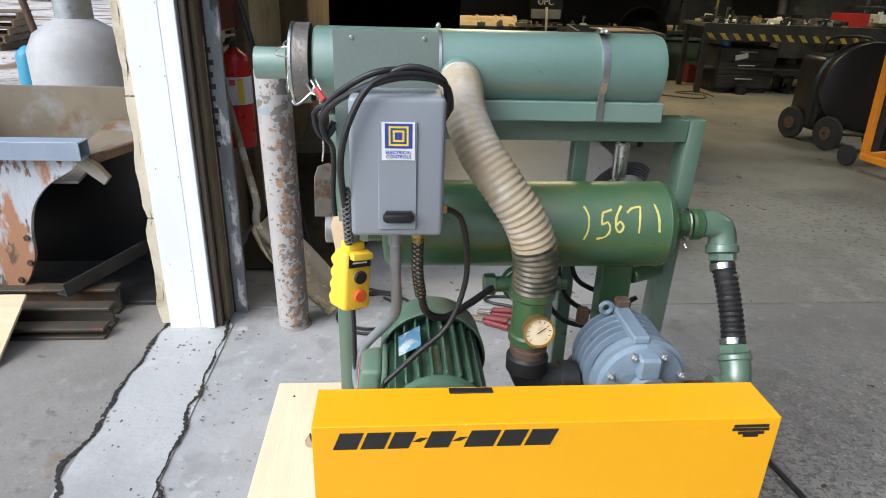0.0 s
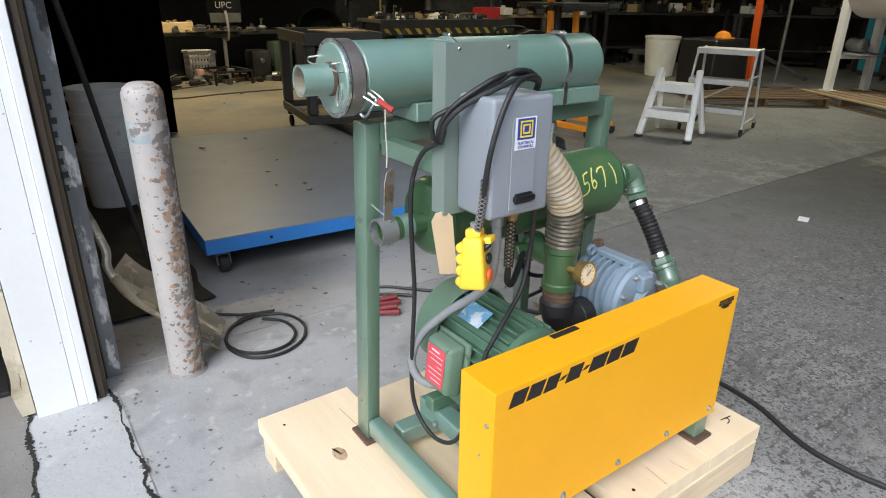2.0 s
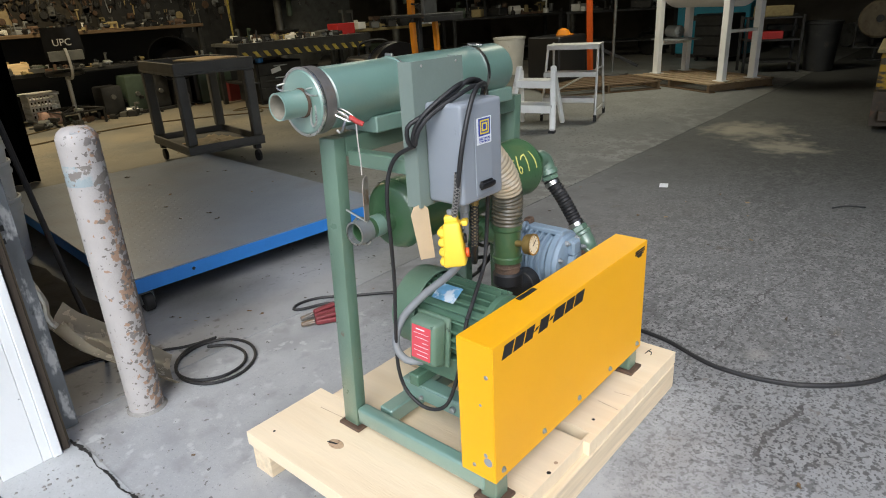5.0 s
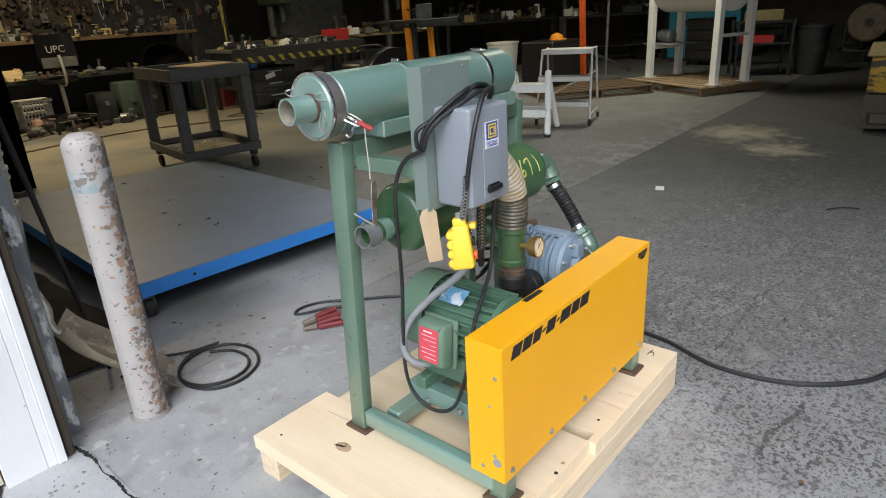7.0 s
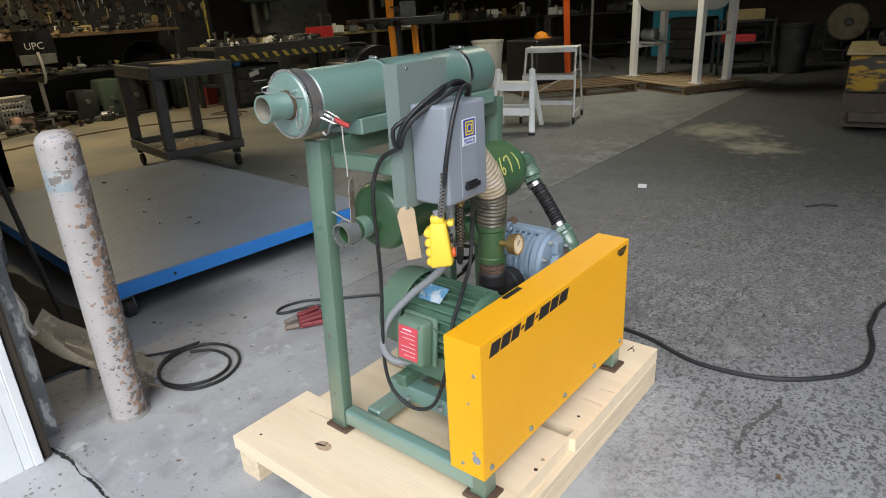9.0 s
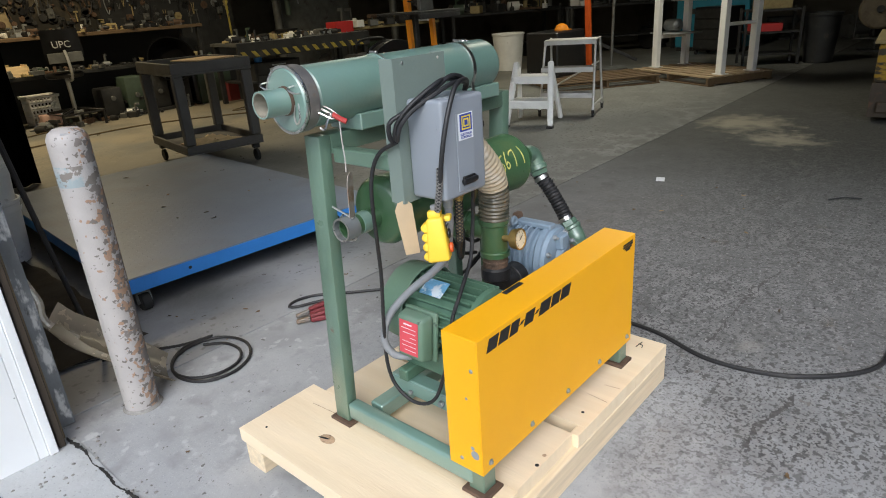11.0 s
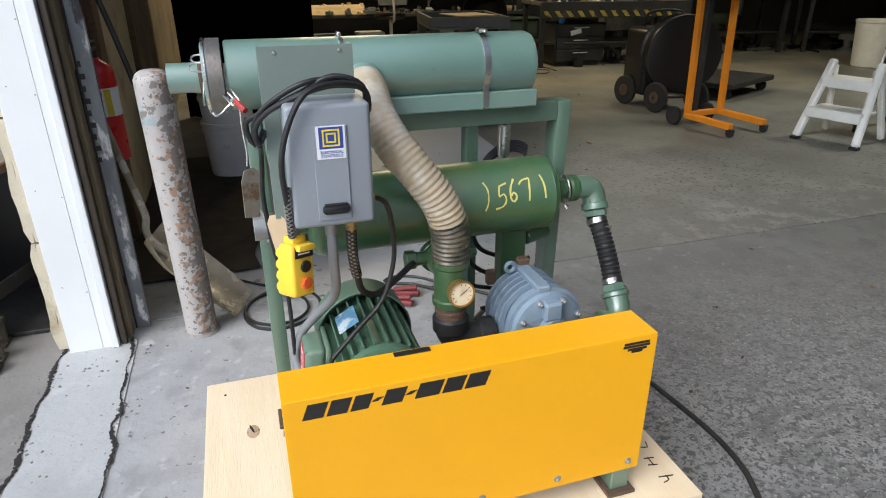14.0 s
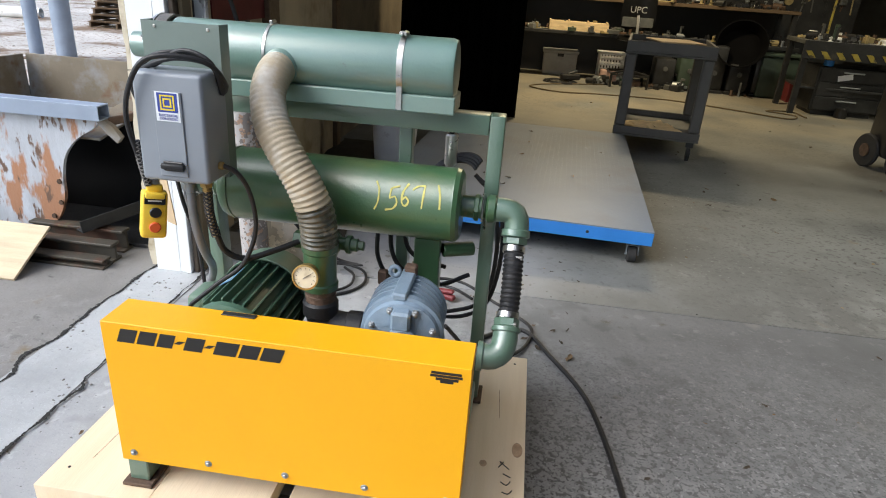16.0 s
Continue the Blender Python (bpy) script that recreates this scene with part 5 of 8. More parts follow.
solid("crack", moved(crack(0.0, 0.0, 0.0, 0.84, 21, 0.009), Matrix.Translation((1.27, 0.99, -0.005)) @ Matrix.Rotation(radians(-93), 4, 'Z')), worn_line, "dark worn line in the worn concrete", "crack", kind=S)
solid("crack", moved(crack(0.0, 0.0, 0.0, 0.37, 22, 0.012), Matrix.Translation((1.09, 0.62, -0.005)) @ Matrix.Rotation(radians(80), 4, 'Z')), worn_line, "dark worn line in the worn concrete", "crack", kind=S)

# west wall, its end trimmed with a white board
west = solid("wall_west", box(-0.80, -0.70, 2.50, 14.5, 0.0, 4.6, 0), block_dark, "dark brown block wall", "wall", kind=S)
for k in range(7):
    z0 = 0.01 + 0.445 * k
    bm = box(-0.815, -0.772, 2.478, 2.67 + 0.02 * (k % 3), z0, z0 + 0.438, 0.0)
    bmesh.ops.subdivide_edges(bm, edges=bm.edges[:], cuts=9, use_grid_fill=True)
    for v in bm.verts:
        if v.co.x < -0.79:
            e_ = min(v.co.z - z0, z0 + 0.438 - v.co.z)
            v.co.x += 0.012 * noise.noise(v.co * 9) + 0.008 * noise.noise(v.co * 31) + 0.006 * max(0, 1 - e_ / 0.025)
    part("block", bm, block_cream, west)
solid("trim", join(box(-0.768, -0.6542, 2.448, 2.476, 0.004, 3.2, 0.001), box(-0.6530, -0.625, 2.4475, 2.476, 0.004, 3.2, 0.002), box(-0.624, -0.597, 2.44, 2.476, 0.004, 3.2, 0.002)), white_trim, "white painted vertical trim board with nail heads", "trim", kind=S)
for z in (0.25, 0.62, 0.97, 1.2, 1.5):
    for x in (-0.735, -0.66):
        zn = z + 0.03 * (x < -0.7)
        solid("nail_head", cyl((x, 2.4479, zn), (x, 2.4468, zn), 0.0025, 8, 0), galv, "small grey nail head in the white board", "nail", "nail heads", S)
solid("trim", box(-0.590, -0.569, 2.455, 2.4765, 0.004, 3.2, 0.003), jamb_wood, "dark weathered timber edge strip of the jamb", "trim", kind=S)
solid("trim", box(-0.575, -0.5555, 2.500, 2.5695, 0.004, 3.2, 0.003), stud_wood, "olive-tan stud strip of the door frame", "trim", kind=S)
solid("trim", box(-0.699, -0.576, 2.477, 2.57, 0.004, 3.2, 0.004), jamb_wood, "dark weathered door jamb timber", "trim", kind=S)
wall_board = M("yellowed_wall_board", (0.50, 0.42, 0.28), 0.8, 0, 0.15, 4, 0.1, 30, (0.30, 0.22, 0.12), 3, 0.52, 0.7)
solid("trim", box(-0.699, -0.68, 2.70, 3.07, 0.004, 3.2, 0.004), wall_board, "yellowed wall board inside the doorway", "trim", kind=S)
solid("trim", box(-0.699, -0.682, 3.085, 3.59, 0.9, 3.2, 0.004), wall_board, "yellowed wall board inside the doorway", "trim", kind=S)
solid("trim", box(-0.699, -0.675, 3.76, 4.9, 0.004, 3.2, 0.004), wall_board, "yellowed wall board inside the doorway", "trim", kind=S)
solid("trim", box(-0.699, -0.64, 4.905, 5.0, 0.004, 3.2, 0.004), old_wood, "brown timber wall stud", "trim", kind=S)
solid("trim", box(-0.699, -0.64, 3.6, 3.75, 0.004, 3.2, 0.004), old_wood, "brown timber wall stud", "trim", kind=S)
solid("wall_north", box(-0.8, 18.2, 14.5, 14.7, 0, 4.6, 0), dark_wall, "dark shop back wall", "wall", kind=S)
solid("wall_partition", box(0.6, 3.6, 11.6, 11.7, 0, 3.2, 0), back_wall, "cream wall behind the workbench, its dimness in the colour", "wall", kind=S)
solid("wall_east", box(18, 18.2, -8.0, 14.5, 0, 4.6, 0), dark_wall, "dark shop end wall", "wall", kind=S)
# unseen bay wall, roofs and lintel; edges and heights set to hold back daylight
solid("wall_south", box(1.9, 18, -8.2, -8.0, 0, 2.9, 0), dark_wall, "unseen dark wall closing the bay", "wall", kind=S)
solid("ceiling", join(box(-0.8, 18.2, 2.5, 14.7, 4.601, 4.8, 0), box(1.45, 18.2, -8.2, 2.5, 2.901, 3.1, 0), box(1.45, 18.2, 2.3, 2.5, 3.1005, 4.6, 0)), roof_dark, "dark roof out of view, its bay edge set to block daylight", "ceiling", kind=S)
solid("wall_lintel", box(-0.8, 18, 2.5, 2.75, 3.05, 4.6, 0), dark_wall, "unseen wall over the wide doorway, its height set by the daylight", "wall", kind=S)
tr_ = thing("door_track", (-0.52, 2.577, 0.004), "scuffed galvanised door track with a row of slots", "door track", kind=S)
part("web", box(-0.546, -0.497, 2.574, 2.580, 0.004, 3.1, 0.0015), track_steel, tr_)
part("flange", box(-0.501, -0.497, 2.5805, 2.60, 0.004, 3.1, 0.001), track_steel, tr_)
# black strip between the stud and the track
part("edge_seal", box(-0.5525, -0.5465, 2.571, 2.580, 0.004, 3.1, 0.001), black_rubber, tr_, "black strip along the track's edge")
for k in range(9):
    zk = 0.70 + 0.042 * k
    part("slot", box(-0.5535, -0.535 + 0.006 * (k % 2), 2.5715, 2.5735, zk, zk + 0.019, 0.001), black_plastic, tr_, "dark slot")
# unseen shop lights, added under the roof to brighten the hall and its warm floor
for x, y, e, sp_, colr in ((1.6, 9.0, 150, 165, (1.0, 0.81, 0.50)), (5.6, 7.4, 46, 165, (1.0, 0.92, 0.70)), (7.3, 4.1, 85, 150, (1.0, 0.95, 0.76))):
    fx = thing("added_shop_light", (x, y, 3.9), "white hanging shop light, added out of view", "light", "shop lights")
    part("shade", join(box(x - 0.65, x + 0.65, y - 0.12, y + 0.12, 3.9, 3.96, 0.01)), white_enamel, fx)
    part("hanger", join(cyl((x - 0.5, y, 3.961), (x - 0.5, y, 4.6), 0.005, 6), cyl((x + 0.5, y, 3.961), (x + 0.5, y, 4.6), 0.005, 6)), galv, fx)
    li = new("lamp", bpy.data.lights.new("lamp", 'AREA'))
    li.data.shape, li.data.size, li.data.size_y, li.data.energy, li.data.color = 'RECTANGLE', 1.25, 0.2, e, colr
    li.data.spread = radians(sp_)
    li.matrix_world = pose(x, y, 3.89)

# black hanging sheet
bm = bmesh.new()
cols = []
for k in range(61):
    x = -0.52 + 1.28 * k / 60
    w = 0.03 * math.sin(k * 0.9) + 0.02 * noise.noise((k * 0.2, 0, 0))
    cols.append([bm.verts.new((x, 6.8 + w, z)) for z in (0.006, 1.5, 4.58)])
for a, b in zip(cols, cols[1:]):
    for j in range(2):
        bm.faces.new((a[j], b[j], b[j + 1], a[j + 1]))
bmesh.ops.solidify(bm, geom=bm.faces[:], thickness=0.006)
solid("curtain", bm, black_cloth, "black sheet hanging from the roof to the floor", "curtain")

# ---- by the doorway ----
BO = Vector((-0.294, 2.480, 0))
BAX = Vector((-0.0105, -0.042, 1)).normalized()
bol = thing("bollard", BO, "chipped off-white steel bollard beside the doorway, leaning slightly", "bollard")
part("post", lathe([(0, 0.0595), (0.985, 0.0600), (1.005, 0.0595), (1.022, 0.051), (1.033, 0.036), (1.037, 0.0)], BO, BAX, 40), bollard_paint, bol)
part("paint_smear", lathe([(0, 0.0602), (0.012, 0.0605), (0.05, 0.0605), (0.066, 0.0602)], BO + BAX * 0.86, BAX, 40, False), bollard_blue, bol, "faint blue paint smear round the post")
part("base_ring", lathe([(0.001, 0.070), (0.006, 0.066), (0.012, 0.0605)], BO, (0, 0, 1), 30, False), side_concrete, bol)
part("dent", sweep([BO + Vector(v) for v in ((-0.04, -0.082, 1.022), (-0.015, -0.09, 1.017), (0.012, -0.078, 1.022), (0.024, -0.045, 1.030))], 0.004, 8), tank_grey, bol, "grey crease in the domed cap")
EXP = Vector((-0.60, 3.17, 0.56))
ex = thing("fire_extinguisher", EXP, "red fire extinguisher with a white and yellow label on the wall", "extinguisher")
part("cylinder", lathe([(0, 0.06), (0.006, 0.068), (0.38, 0.068), (0.41, 0.055), (0.43, 0.025), (0.44, 0.02)], EXP, (0, 0, 1), 24), ext_red, ex)
part("label", lathe([(0, 0.0687), (0.12, 0.0687)], EXP + Vector((0, 0, 0.2)), (0, 0, 1), 24, False), white_lab, ex)
for dx, mat_, z0, z1 in ((0.022, yel_lab, 0.205, 0.315), (-0.012, red_lab, 0.285, 0.31)):
    part("label_field", moved(box(-0.013, 0.013, -0.003, 0.0, z0, z1, 0.001), Matrix.Translation(EXP) @ Matrix.Rotation(radians(10), 4, 'Z') @ Matrix.Translation((dx, -0.0665, 0))), mat_, ex)
part("valve", moved(join(cyl((0, 0, 0.44), (0, 0, 0.475), 0.016, 10), box(-0.012, 0.012, -0.08, 0.04, 0.47, 0.484, 0.002), box(-0.012, 0.012, -0.06, 0.04, 0.5, 0.512, 0.002)), Matrix.Translation(EXP)), dark_steel, ex)
part("nozzle_hose", sweep([EXP + Vector(v) for v in ((0.0, -0.05, 0.47), (-0.045, -0.085, 0.43), (-0.07, -0.075, 0.30), (-0.07, -0.06, 0.14))], 0.009, 8), black_rubber, ex)
part("bracket", moved(box(-0.084, -0.06, -0.02, 0.02, 0.15, 0.19, 0.002), Matrix.Translation(EXP)), dark_steel, ex)

blade_alu = M("dull_blade_metal", (0.66, 0.60, 0.48), 0.26, 0.3, 0.15, 6, 0.06, 60, (0.3, 0.26, 0.2), 4, 0.55, 0.7)
sh = thing("scoop_shovel", (-0.16, 2.60, 0.004), "aluminium scoop shovel leaning on the wall", "shovel")
bm = bmesh.new()
rows_ = []
for i in range(13):
    u = i / 12
    wd = 0.12 * min(1.0, 0.62 + 1.3 * u) * (1 - 0.12 * max(0, u - 0.7) / 0.3)
    row = []
    for j in range(15):
        v = j / 7 - 1
        side = max(0.0, (abs(v) - 0.55) / 0.45)
        lift = 0.055 * side ** 1.5 * (1 - 0.6 * u) + 0.012 * v * v + 0.25 * max(0, 0.22 - u) ** 1.5
        row.append(bm.verts.new((u * 0.47, v * wd, lift)))
    rows_.append(row)
for a, b in zip(rows_, rows_[1:]):
    for j in range(14):
        bm.faces.new((a[j], a[j + 1], b[j + 1], b[j]))
bmesh.ops.solidify(bm, geom=bm.faces[:], thickness=0.003)
SHD, SHW = Vector((0.321, -0.09, -0.30)).normalized(), Vector((0.36, 0.93, 0.06))
SHW = (SHW - SHD * SHW.dot(SHD)).normalized()
SHN = SHD.cross(SHW)
shm = Matrix((SHD, SHW, SHN)).transposed().to_4x4()
shm.translation = (-0.475, 2.692, 0.322)
part("blade", moved(bm, shm), blade_alu, sh)
part("socket", sweep([(-0.385, 2.668, 0.262), (-0.445, 2.69, 0.325), (-0.463, 2.71, 0.37), (-0.456, 2.722, 0.42), (-0.466, 2.737, 0.47), (-0.482, 2.752, 0.535)], 0.0155, 10), blade_alu, sh)
part("handle", sweep([(-0.481, 2.751, 0.53), (-0.513, 2.787, 0.645), (-0.545, 2.825, 0.755), (-0.580, 2.865, 0.875), (-0.605, 2.89, 0.95)], 0.0145, 10), M("weathered_ash_handle", (0.27, 0.215, 0.155), 0.7, 0, 0.2, 8, 0.1, 60, (0.5, 0.47, 0.42), 6, 0.56, 0.6), sh)
# black cable hanging by the door track, down towards the floor loops
solid("steel_rod", sweep([(-0.25, 2.93, 0.008), (-0.33, 2.85, 0.48), (-0.43, 2.72, 1.1), (-0.50, 2.63, 1.45)], 0.010, 10), black_rubber, "thin black cable hanging by the door track", "rod")

sg = thing("wall_sign", (-0.69, 3.3, 1.1), "dark red wall sign with worn white lettering", "sign")
part("panel", box(-0.679, -0.671, 2.98, 3.60, 1.06, 1.62, 0.001), soot, sg)
part("letters", text_mesh("TION", 0.175, Matrix.Translation((-0.670, 3.345, 1.35)) @ Matrix.Rotation(radians(90), 4, 'Z') @ FRONT), white_lab, sg)

for n_, (x, y) in enumerate(((-0.125, 4.72),)):
    bk = thing("bucket_stack", (x, y, 0.004), "stack of dirty white plastic pails", "bucket")
    for k, z in enumerate((0.004, 0.22, 0.36)):
        part("pail", lathe([(0, 0.15), (0.005, 0.155), (0.36, 0.18), (0.365, 0.187), (0.385, 0.188), (0.386, 0.178), (0.02, 0.15)], (x, y, z), (0, 0, 1), 30, False), white_plastic, bk)
        part("rim_band", lathe([(0, 0.183), (0.012, 0.186), (0.024, 0.184)], (x, y, z + 0.31), (0, 0, 1), 30, False), white_plastic, bk)

# dark mat along the wall
bm = bmesh.new()
gr = [[bm.verts.new((-0.66 + 0.62 * i / 12 + 0.03 * noise.noise((j * 0.4, i * 0.3, 2)), 2.98 + 2.2 * j / 30, 0.013 + 0.009 * (0.5 + 0.5 * noise.noise((i * 0.35, j * 0.5, 7))))) for i in range(13)] for j in range(31)]
for a, b in zip(gr, gr[1:]):
    for i in range(12):
        bm.faces.new((a[i], a[i + 1], b[i + 1], b[i]))
bmesh.ops.solidify(bm, geom=bm.faces[:], thickness=0.004)
solid("floor_mat", bm, M("dark_mat", (0.078, 0.068, 0.054), 0.85, 0, 0.3, 8, 0.2, 60, (0.09, 0.075, 0.05), 3, 0.5, 0.7), "dark brown crumpled mat along the wall", "mat")

# platform scale
sc = thing("platform_scale", (0.9, 4.4, 0), "low grey tread-plate platform with bright blue edge on casters", "platform")
SCM = pose(0.022, 3.232, 0.04, 0, 0, -3.6)
part("deck", moved(box(-0.016, 1.556, -0.013, 2.40, 0.153, 0.16, 0.001), SCM), tread, sc)
bm = bmesh.new()
tv, tf = [], []
for i in range(46):
    for j in range(72):
        cx_, cy_ = 0.02 + i * 0.0333, 0.02 + j * 0.0332
        a = 0.78 if (i + j) % 2 else -0.78
        ca, sa = math.cos(a), math.sin(a)
        b0 = len(tv)
        for dx, dy, dz in ((-0.0115, 0, 0), (0, -0.0032, 0), (0.0115, 0, 0), (0, 0.0032, 0), (0, 0, 0.0007)):
            tv.append((cx_ + dx * ca - dy * sa, cy_ + dx * sa + dy * ca, 0.16 + dz))
        for k in range(4):
            tf.append((b0 + k, b0 + (k + 1) % 4, b0 + 4))
me = bpy.data.meshes.new("tread_pattern")
me.from_pydata(tv, [], tf)
me.transform(SCM)
me.materials.append(tread)
tp = new("tread_pattern", me)
tp.parent = sc
tp.location = -BASE[sc.name]
tp["kind"] = "stuff"
for b in (box(-0.016, 1.556, -0.014, 0.0, 0.082, 0.1525, 0.002), box(-0.016, 1.556, 2.387, 2.399, 0.085, 0.1525, 0.002), box(-0.016, -0.004, 0.0005, 2.386, 0.085, 0.1525, 0.002), box(1.544, 1.556, 0.0005, 2.386, 0.085, 0.1525, 0.002)):
    part("edge_rail", moved(b, SCM), blue_paint, sc)
part("bolt_head", moved(join(cyl((0.30, -0.012, 0.12), (0.30, -0.016, 0.12), 0.009, 8), cyl((1.22, -0.012, 0.12), (1.22, -0.016, 0.12), 0.009, 8)), SCM), black_plastic, sc)
for x, y in ((0.07, 0.06), (1.47, 0.06), (0.07, 2.32), (1.47, 2.32)):
    cs = part("caster", moved(join(box(x - 0.045, x + 0.045, y - 0.045, y + 0.045, 0.072, 0.0815, 0.002), cyl((x, y, 0.062), (x, y, 0.0715), 0.03, 16), box(x - 0.033, x + 0.033, y - 0.03, y + 0.02, 0.055, 0.0615, 0.002), beam((x - 0.030, y - 0.005, 0.056), (x - 0.030, y - 0.022, 0.004), 0.005, 0.036, 0.001, (0, 1, 0)), beam((x + 0.030, y - 0.005, 0.056), (x + 0.030, y - 0.022, 0.004), 0.005, 0.036, 0.001, (0, 1, 0)), cyl((x - 0.036, y - 0.02, 0.008), (x + 0.036, y - 0.02, 0.008), 0.008, 10)), SCM), galv, sc)
    part("wheel", moved(cyl((x - 0.024, y - 0.02, 0.008), (x + 0.024, y - 0.02, 0.008), 0.044, 24, 0.006), SCM), tyre, cs)

# ---- carts, ladders, stands ----
def utility_cart(m):
    """A two-shelf cart round its own origin, 0.62 by 0.95 m."""
    c = thing("utility_cart", (0, 0, 0), "charcoal plastic two-shelf utility cart with oddments on it", "cart")
    W, D, Hh = 0.36, 0.50, 0.96
    for z0, z1 in ((0.17, 0.25), (Hh - 0.105, Hh)):
        part("shelf", join(box(-W, W, -D, D, z0, z0 + 0.02, 0.004), box(-W, W, -D, -D + 0.025, z0 + 0.0205, z1, 0.004), box(-W, W, D - 0.025, D, z0 + 0.0205, z1, 0.004), box(-W, -W + 0.025, -D + 0.026, D - 0.026, z0 + 0.0205, z1, 0.004), box(W - 0.025, W, -D + 0.026, D - 0.026, z0 + 0.0205, z1, 0.004)), cart_grey, c)
    for sx in (-1, 1):
        for sy in (-1, 1):
            part("post", box(sx * (W - 0.05) - 0.045, sx * (W - 0.05) + 0.045, sy * (D - 0.045) - 0.04, sy * (D - 0.045) + 0.04, 0.251, Hh - 0.106, 0.012), cart_grey, c)
            q = part("caster", join(box(sx * (W - 0.06) - 0.03, sx * (W - 0.06) + 0.03, sy * (D - 0.07) - 0.03, sy * (D - 0.07) + 0.03, 0.12, 0.169, 0.003)), dark_steel, c)
            part("wheel", cyl((sx * (W - 0.06) - 0.015, sy * (D - 0.07), 0.055), (sx * (W - 0.06) + 0.015, sy * (D - 0.07), 0.055), 0.055, 18), tyre, q)
    c.matrix_basis = m
    return c


utility_cart(pose(2.07, 6.08, 0.004, 0, 0, -9))
solid("plywood_offcut", moved(join(box(-0.18, 0.2, -0.3, 0.12, 0.0, 0.012, 0.002)), pose(2.04, 5.94, 0.962, 0, 0, 8)), ply, "tan plywood offcut on the cart", "board")
bm = box(-0.2, 0.2, -0.22, 0.2, 0, 0.035, 0.012, 2)
bmesh.ops.subdivide_edges(bm, edges=bm.edges[:], cuts=7, use_grid_fill=True)
for v in bm.verts:
    v.co += Vector((noise.noise(v.co * 17), noise.noise(v.co * 17 + Vector((5, 0, 0))), 1.3 * max(0, noise.noise(v.co * 15 + Vector((0, 7, 0)))))) * 0.045
solid("rag", moved(bm, pose(2.0, 5.88, 0.196, 0, 0, 20)), M("tan_rag", (0.60, 0.46, 0.27), 0.9, 0, 0.2, 12, 0.2, 40), "crumpled tan rag on the lower shelf", "rag")


def step_stool(m):
    c = thing("step_stool", (0, 0, 0), "dirty white plastic two-step stool", "stool")
    for sx in (-1, 1):
        part("front_leg", beam((sx * 0.21, -0.20, 0.02), (sx * 0.16, 0.02, 0.60), 0.055, 0.05, 0.012), white_plastic, c)
        part("rear_leg", beam((sx * 0.20, 0.22, 0.02), (sx * 0.155, 0.04, 0.56), 0.045, 0.04, 0.01), white_plastic, c)
        part("foot", box(sx * 0.21 - 0.03, sx * 0.21 + 0.03, -0.235, -0.175, 0, 0.022, 0.004), black_rubber, c)
    part("tread", join(box(-0.17, 0.17, -0.06, 0.14, 0.44, 0.475, 0.006), box(-0.17, 0.17, -0.075, -0.055, 0.40, 0.475, 0.005)), white_plastic, c)
    part("tread", join(box(-0.19, 0.19, -0.17, 0.06, 0.225, 0.255, 0.006), box(-0.19, 0.19, -0.185, -0.165, 0.18, 0.255, 0.005)), white_plastic, c)
    c.matrix_basis = m


step_stool(pose(4.78, 4.07, 0.004, 0, 0, -74) @ Matrix.Diagonal((1.15, 1.1, 1.08, 1)))


def rolling_ladder(m):
    c = thing("rolling_ladder", (0, 0, 0), "aluminium rolling step ladder with three treads", "ladder")
    for sx in (-1, 1):
        part("rail", sweep([(sx * 0.30, -0.33, 0.05), (sx * 0.29, -0.22, 0.40), (sx * 0.28, -0.1, 0.77), (sx * 0.28, -0.06, 0.80)], 0.014, 8), alu, c)
        part("rail", sweep([(sx * 0.30, 0.33, 0.05), (sx * 0.29, 0.26, 0.42), (sx * 0.28, 0.20, 0.78), (sx * 0.28, 0.16, 0.80)], 0.014, 8), alu, c)
        part("brace", sweep([(sx * 0.30, -0.31, 0.12), (sx * 0.30, 0.32, 0.12)], 0.011, 8), alu, c)
        for y in (-0.33, 0.33):
            part("caster", join(cyl((sx * 0.30 - 0.012, y, 0.03), (sx * 0.30 + 0.012, y, 0.03), 0.03, 16), box(sx * 0.30 - 0.016, sx * 0.30 + 0.016, y - 0.012, y + 0.012, 0.035, 0.075, 0.003)), tyre, c)
    for y0, y1, z in ((-0.12, 0.22, 0.80), (-0.28, -0.06, 0.52), (-0.34, -0.14, 0.25)):
        part("tread", join(box(-0.29, 0.29, y0, y1, z, z + 0.012, 0.003), box(-0.29, 0.29, y0 - 0.004, y0, z - 0.04, z + 0.012, 0.002)), alu, c)
    part("brace", sweep([(-0.28, 0.30, 0.25), (0.28, 0.26, 0.55)], 0.01, 8), alu, c)
    c.matrix_basis = m


rolling_ladder(pose(5.54, 4.05, 0.004, 0, 0, -72) @ Matrix.Diagonal((1.0, 0.9, 1.0, 1)))
solid("hard_hat", moved(join(lathe([(0, 0.11), (0.02, 0.105), (0.07, 0.08), (0.095, 0.03), (0.1, 0)], (0, 0, 0), (0, 0, 1), 20), box(-0.06, 0.06, -0.15, -0.09, 0, 0.012, 0.004)), pose(7.75, 5.5, 0.776, 0, 0, 20)), orange, "orange plastic hard hat on a case", "hat")
solid("black_case", box(7.3, 8.1, 5.3, 5.85, 0.13, 0.775, 0.02), black_plastic, "black equipment case on a pallet", "case")

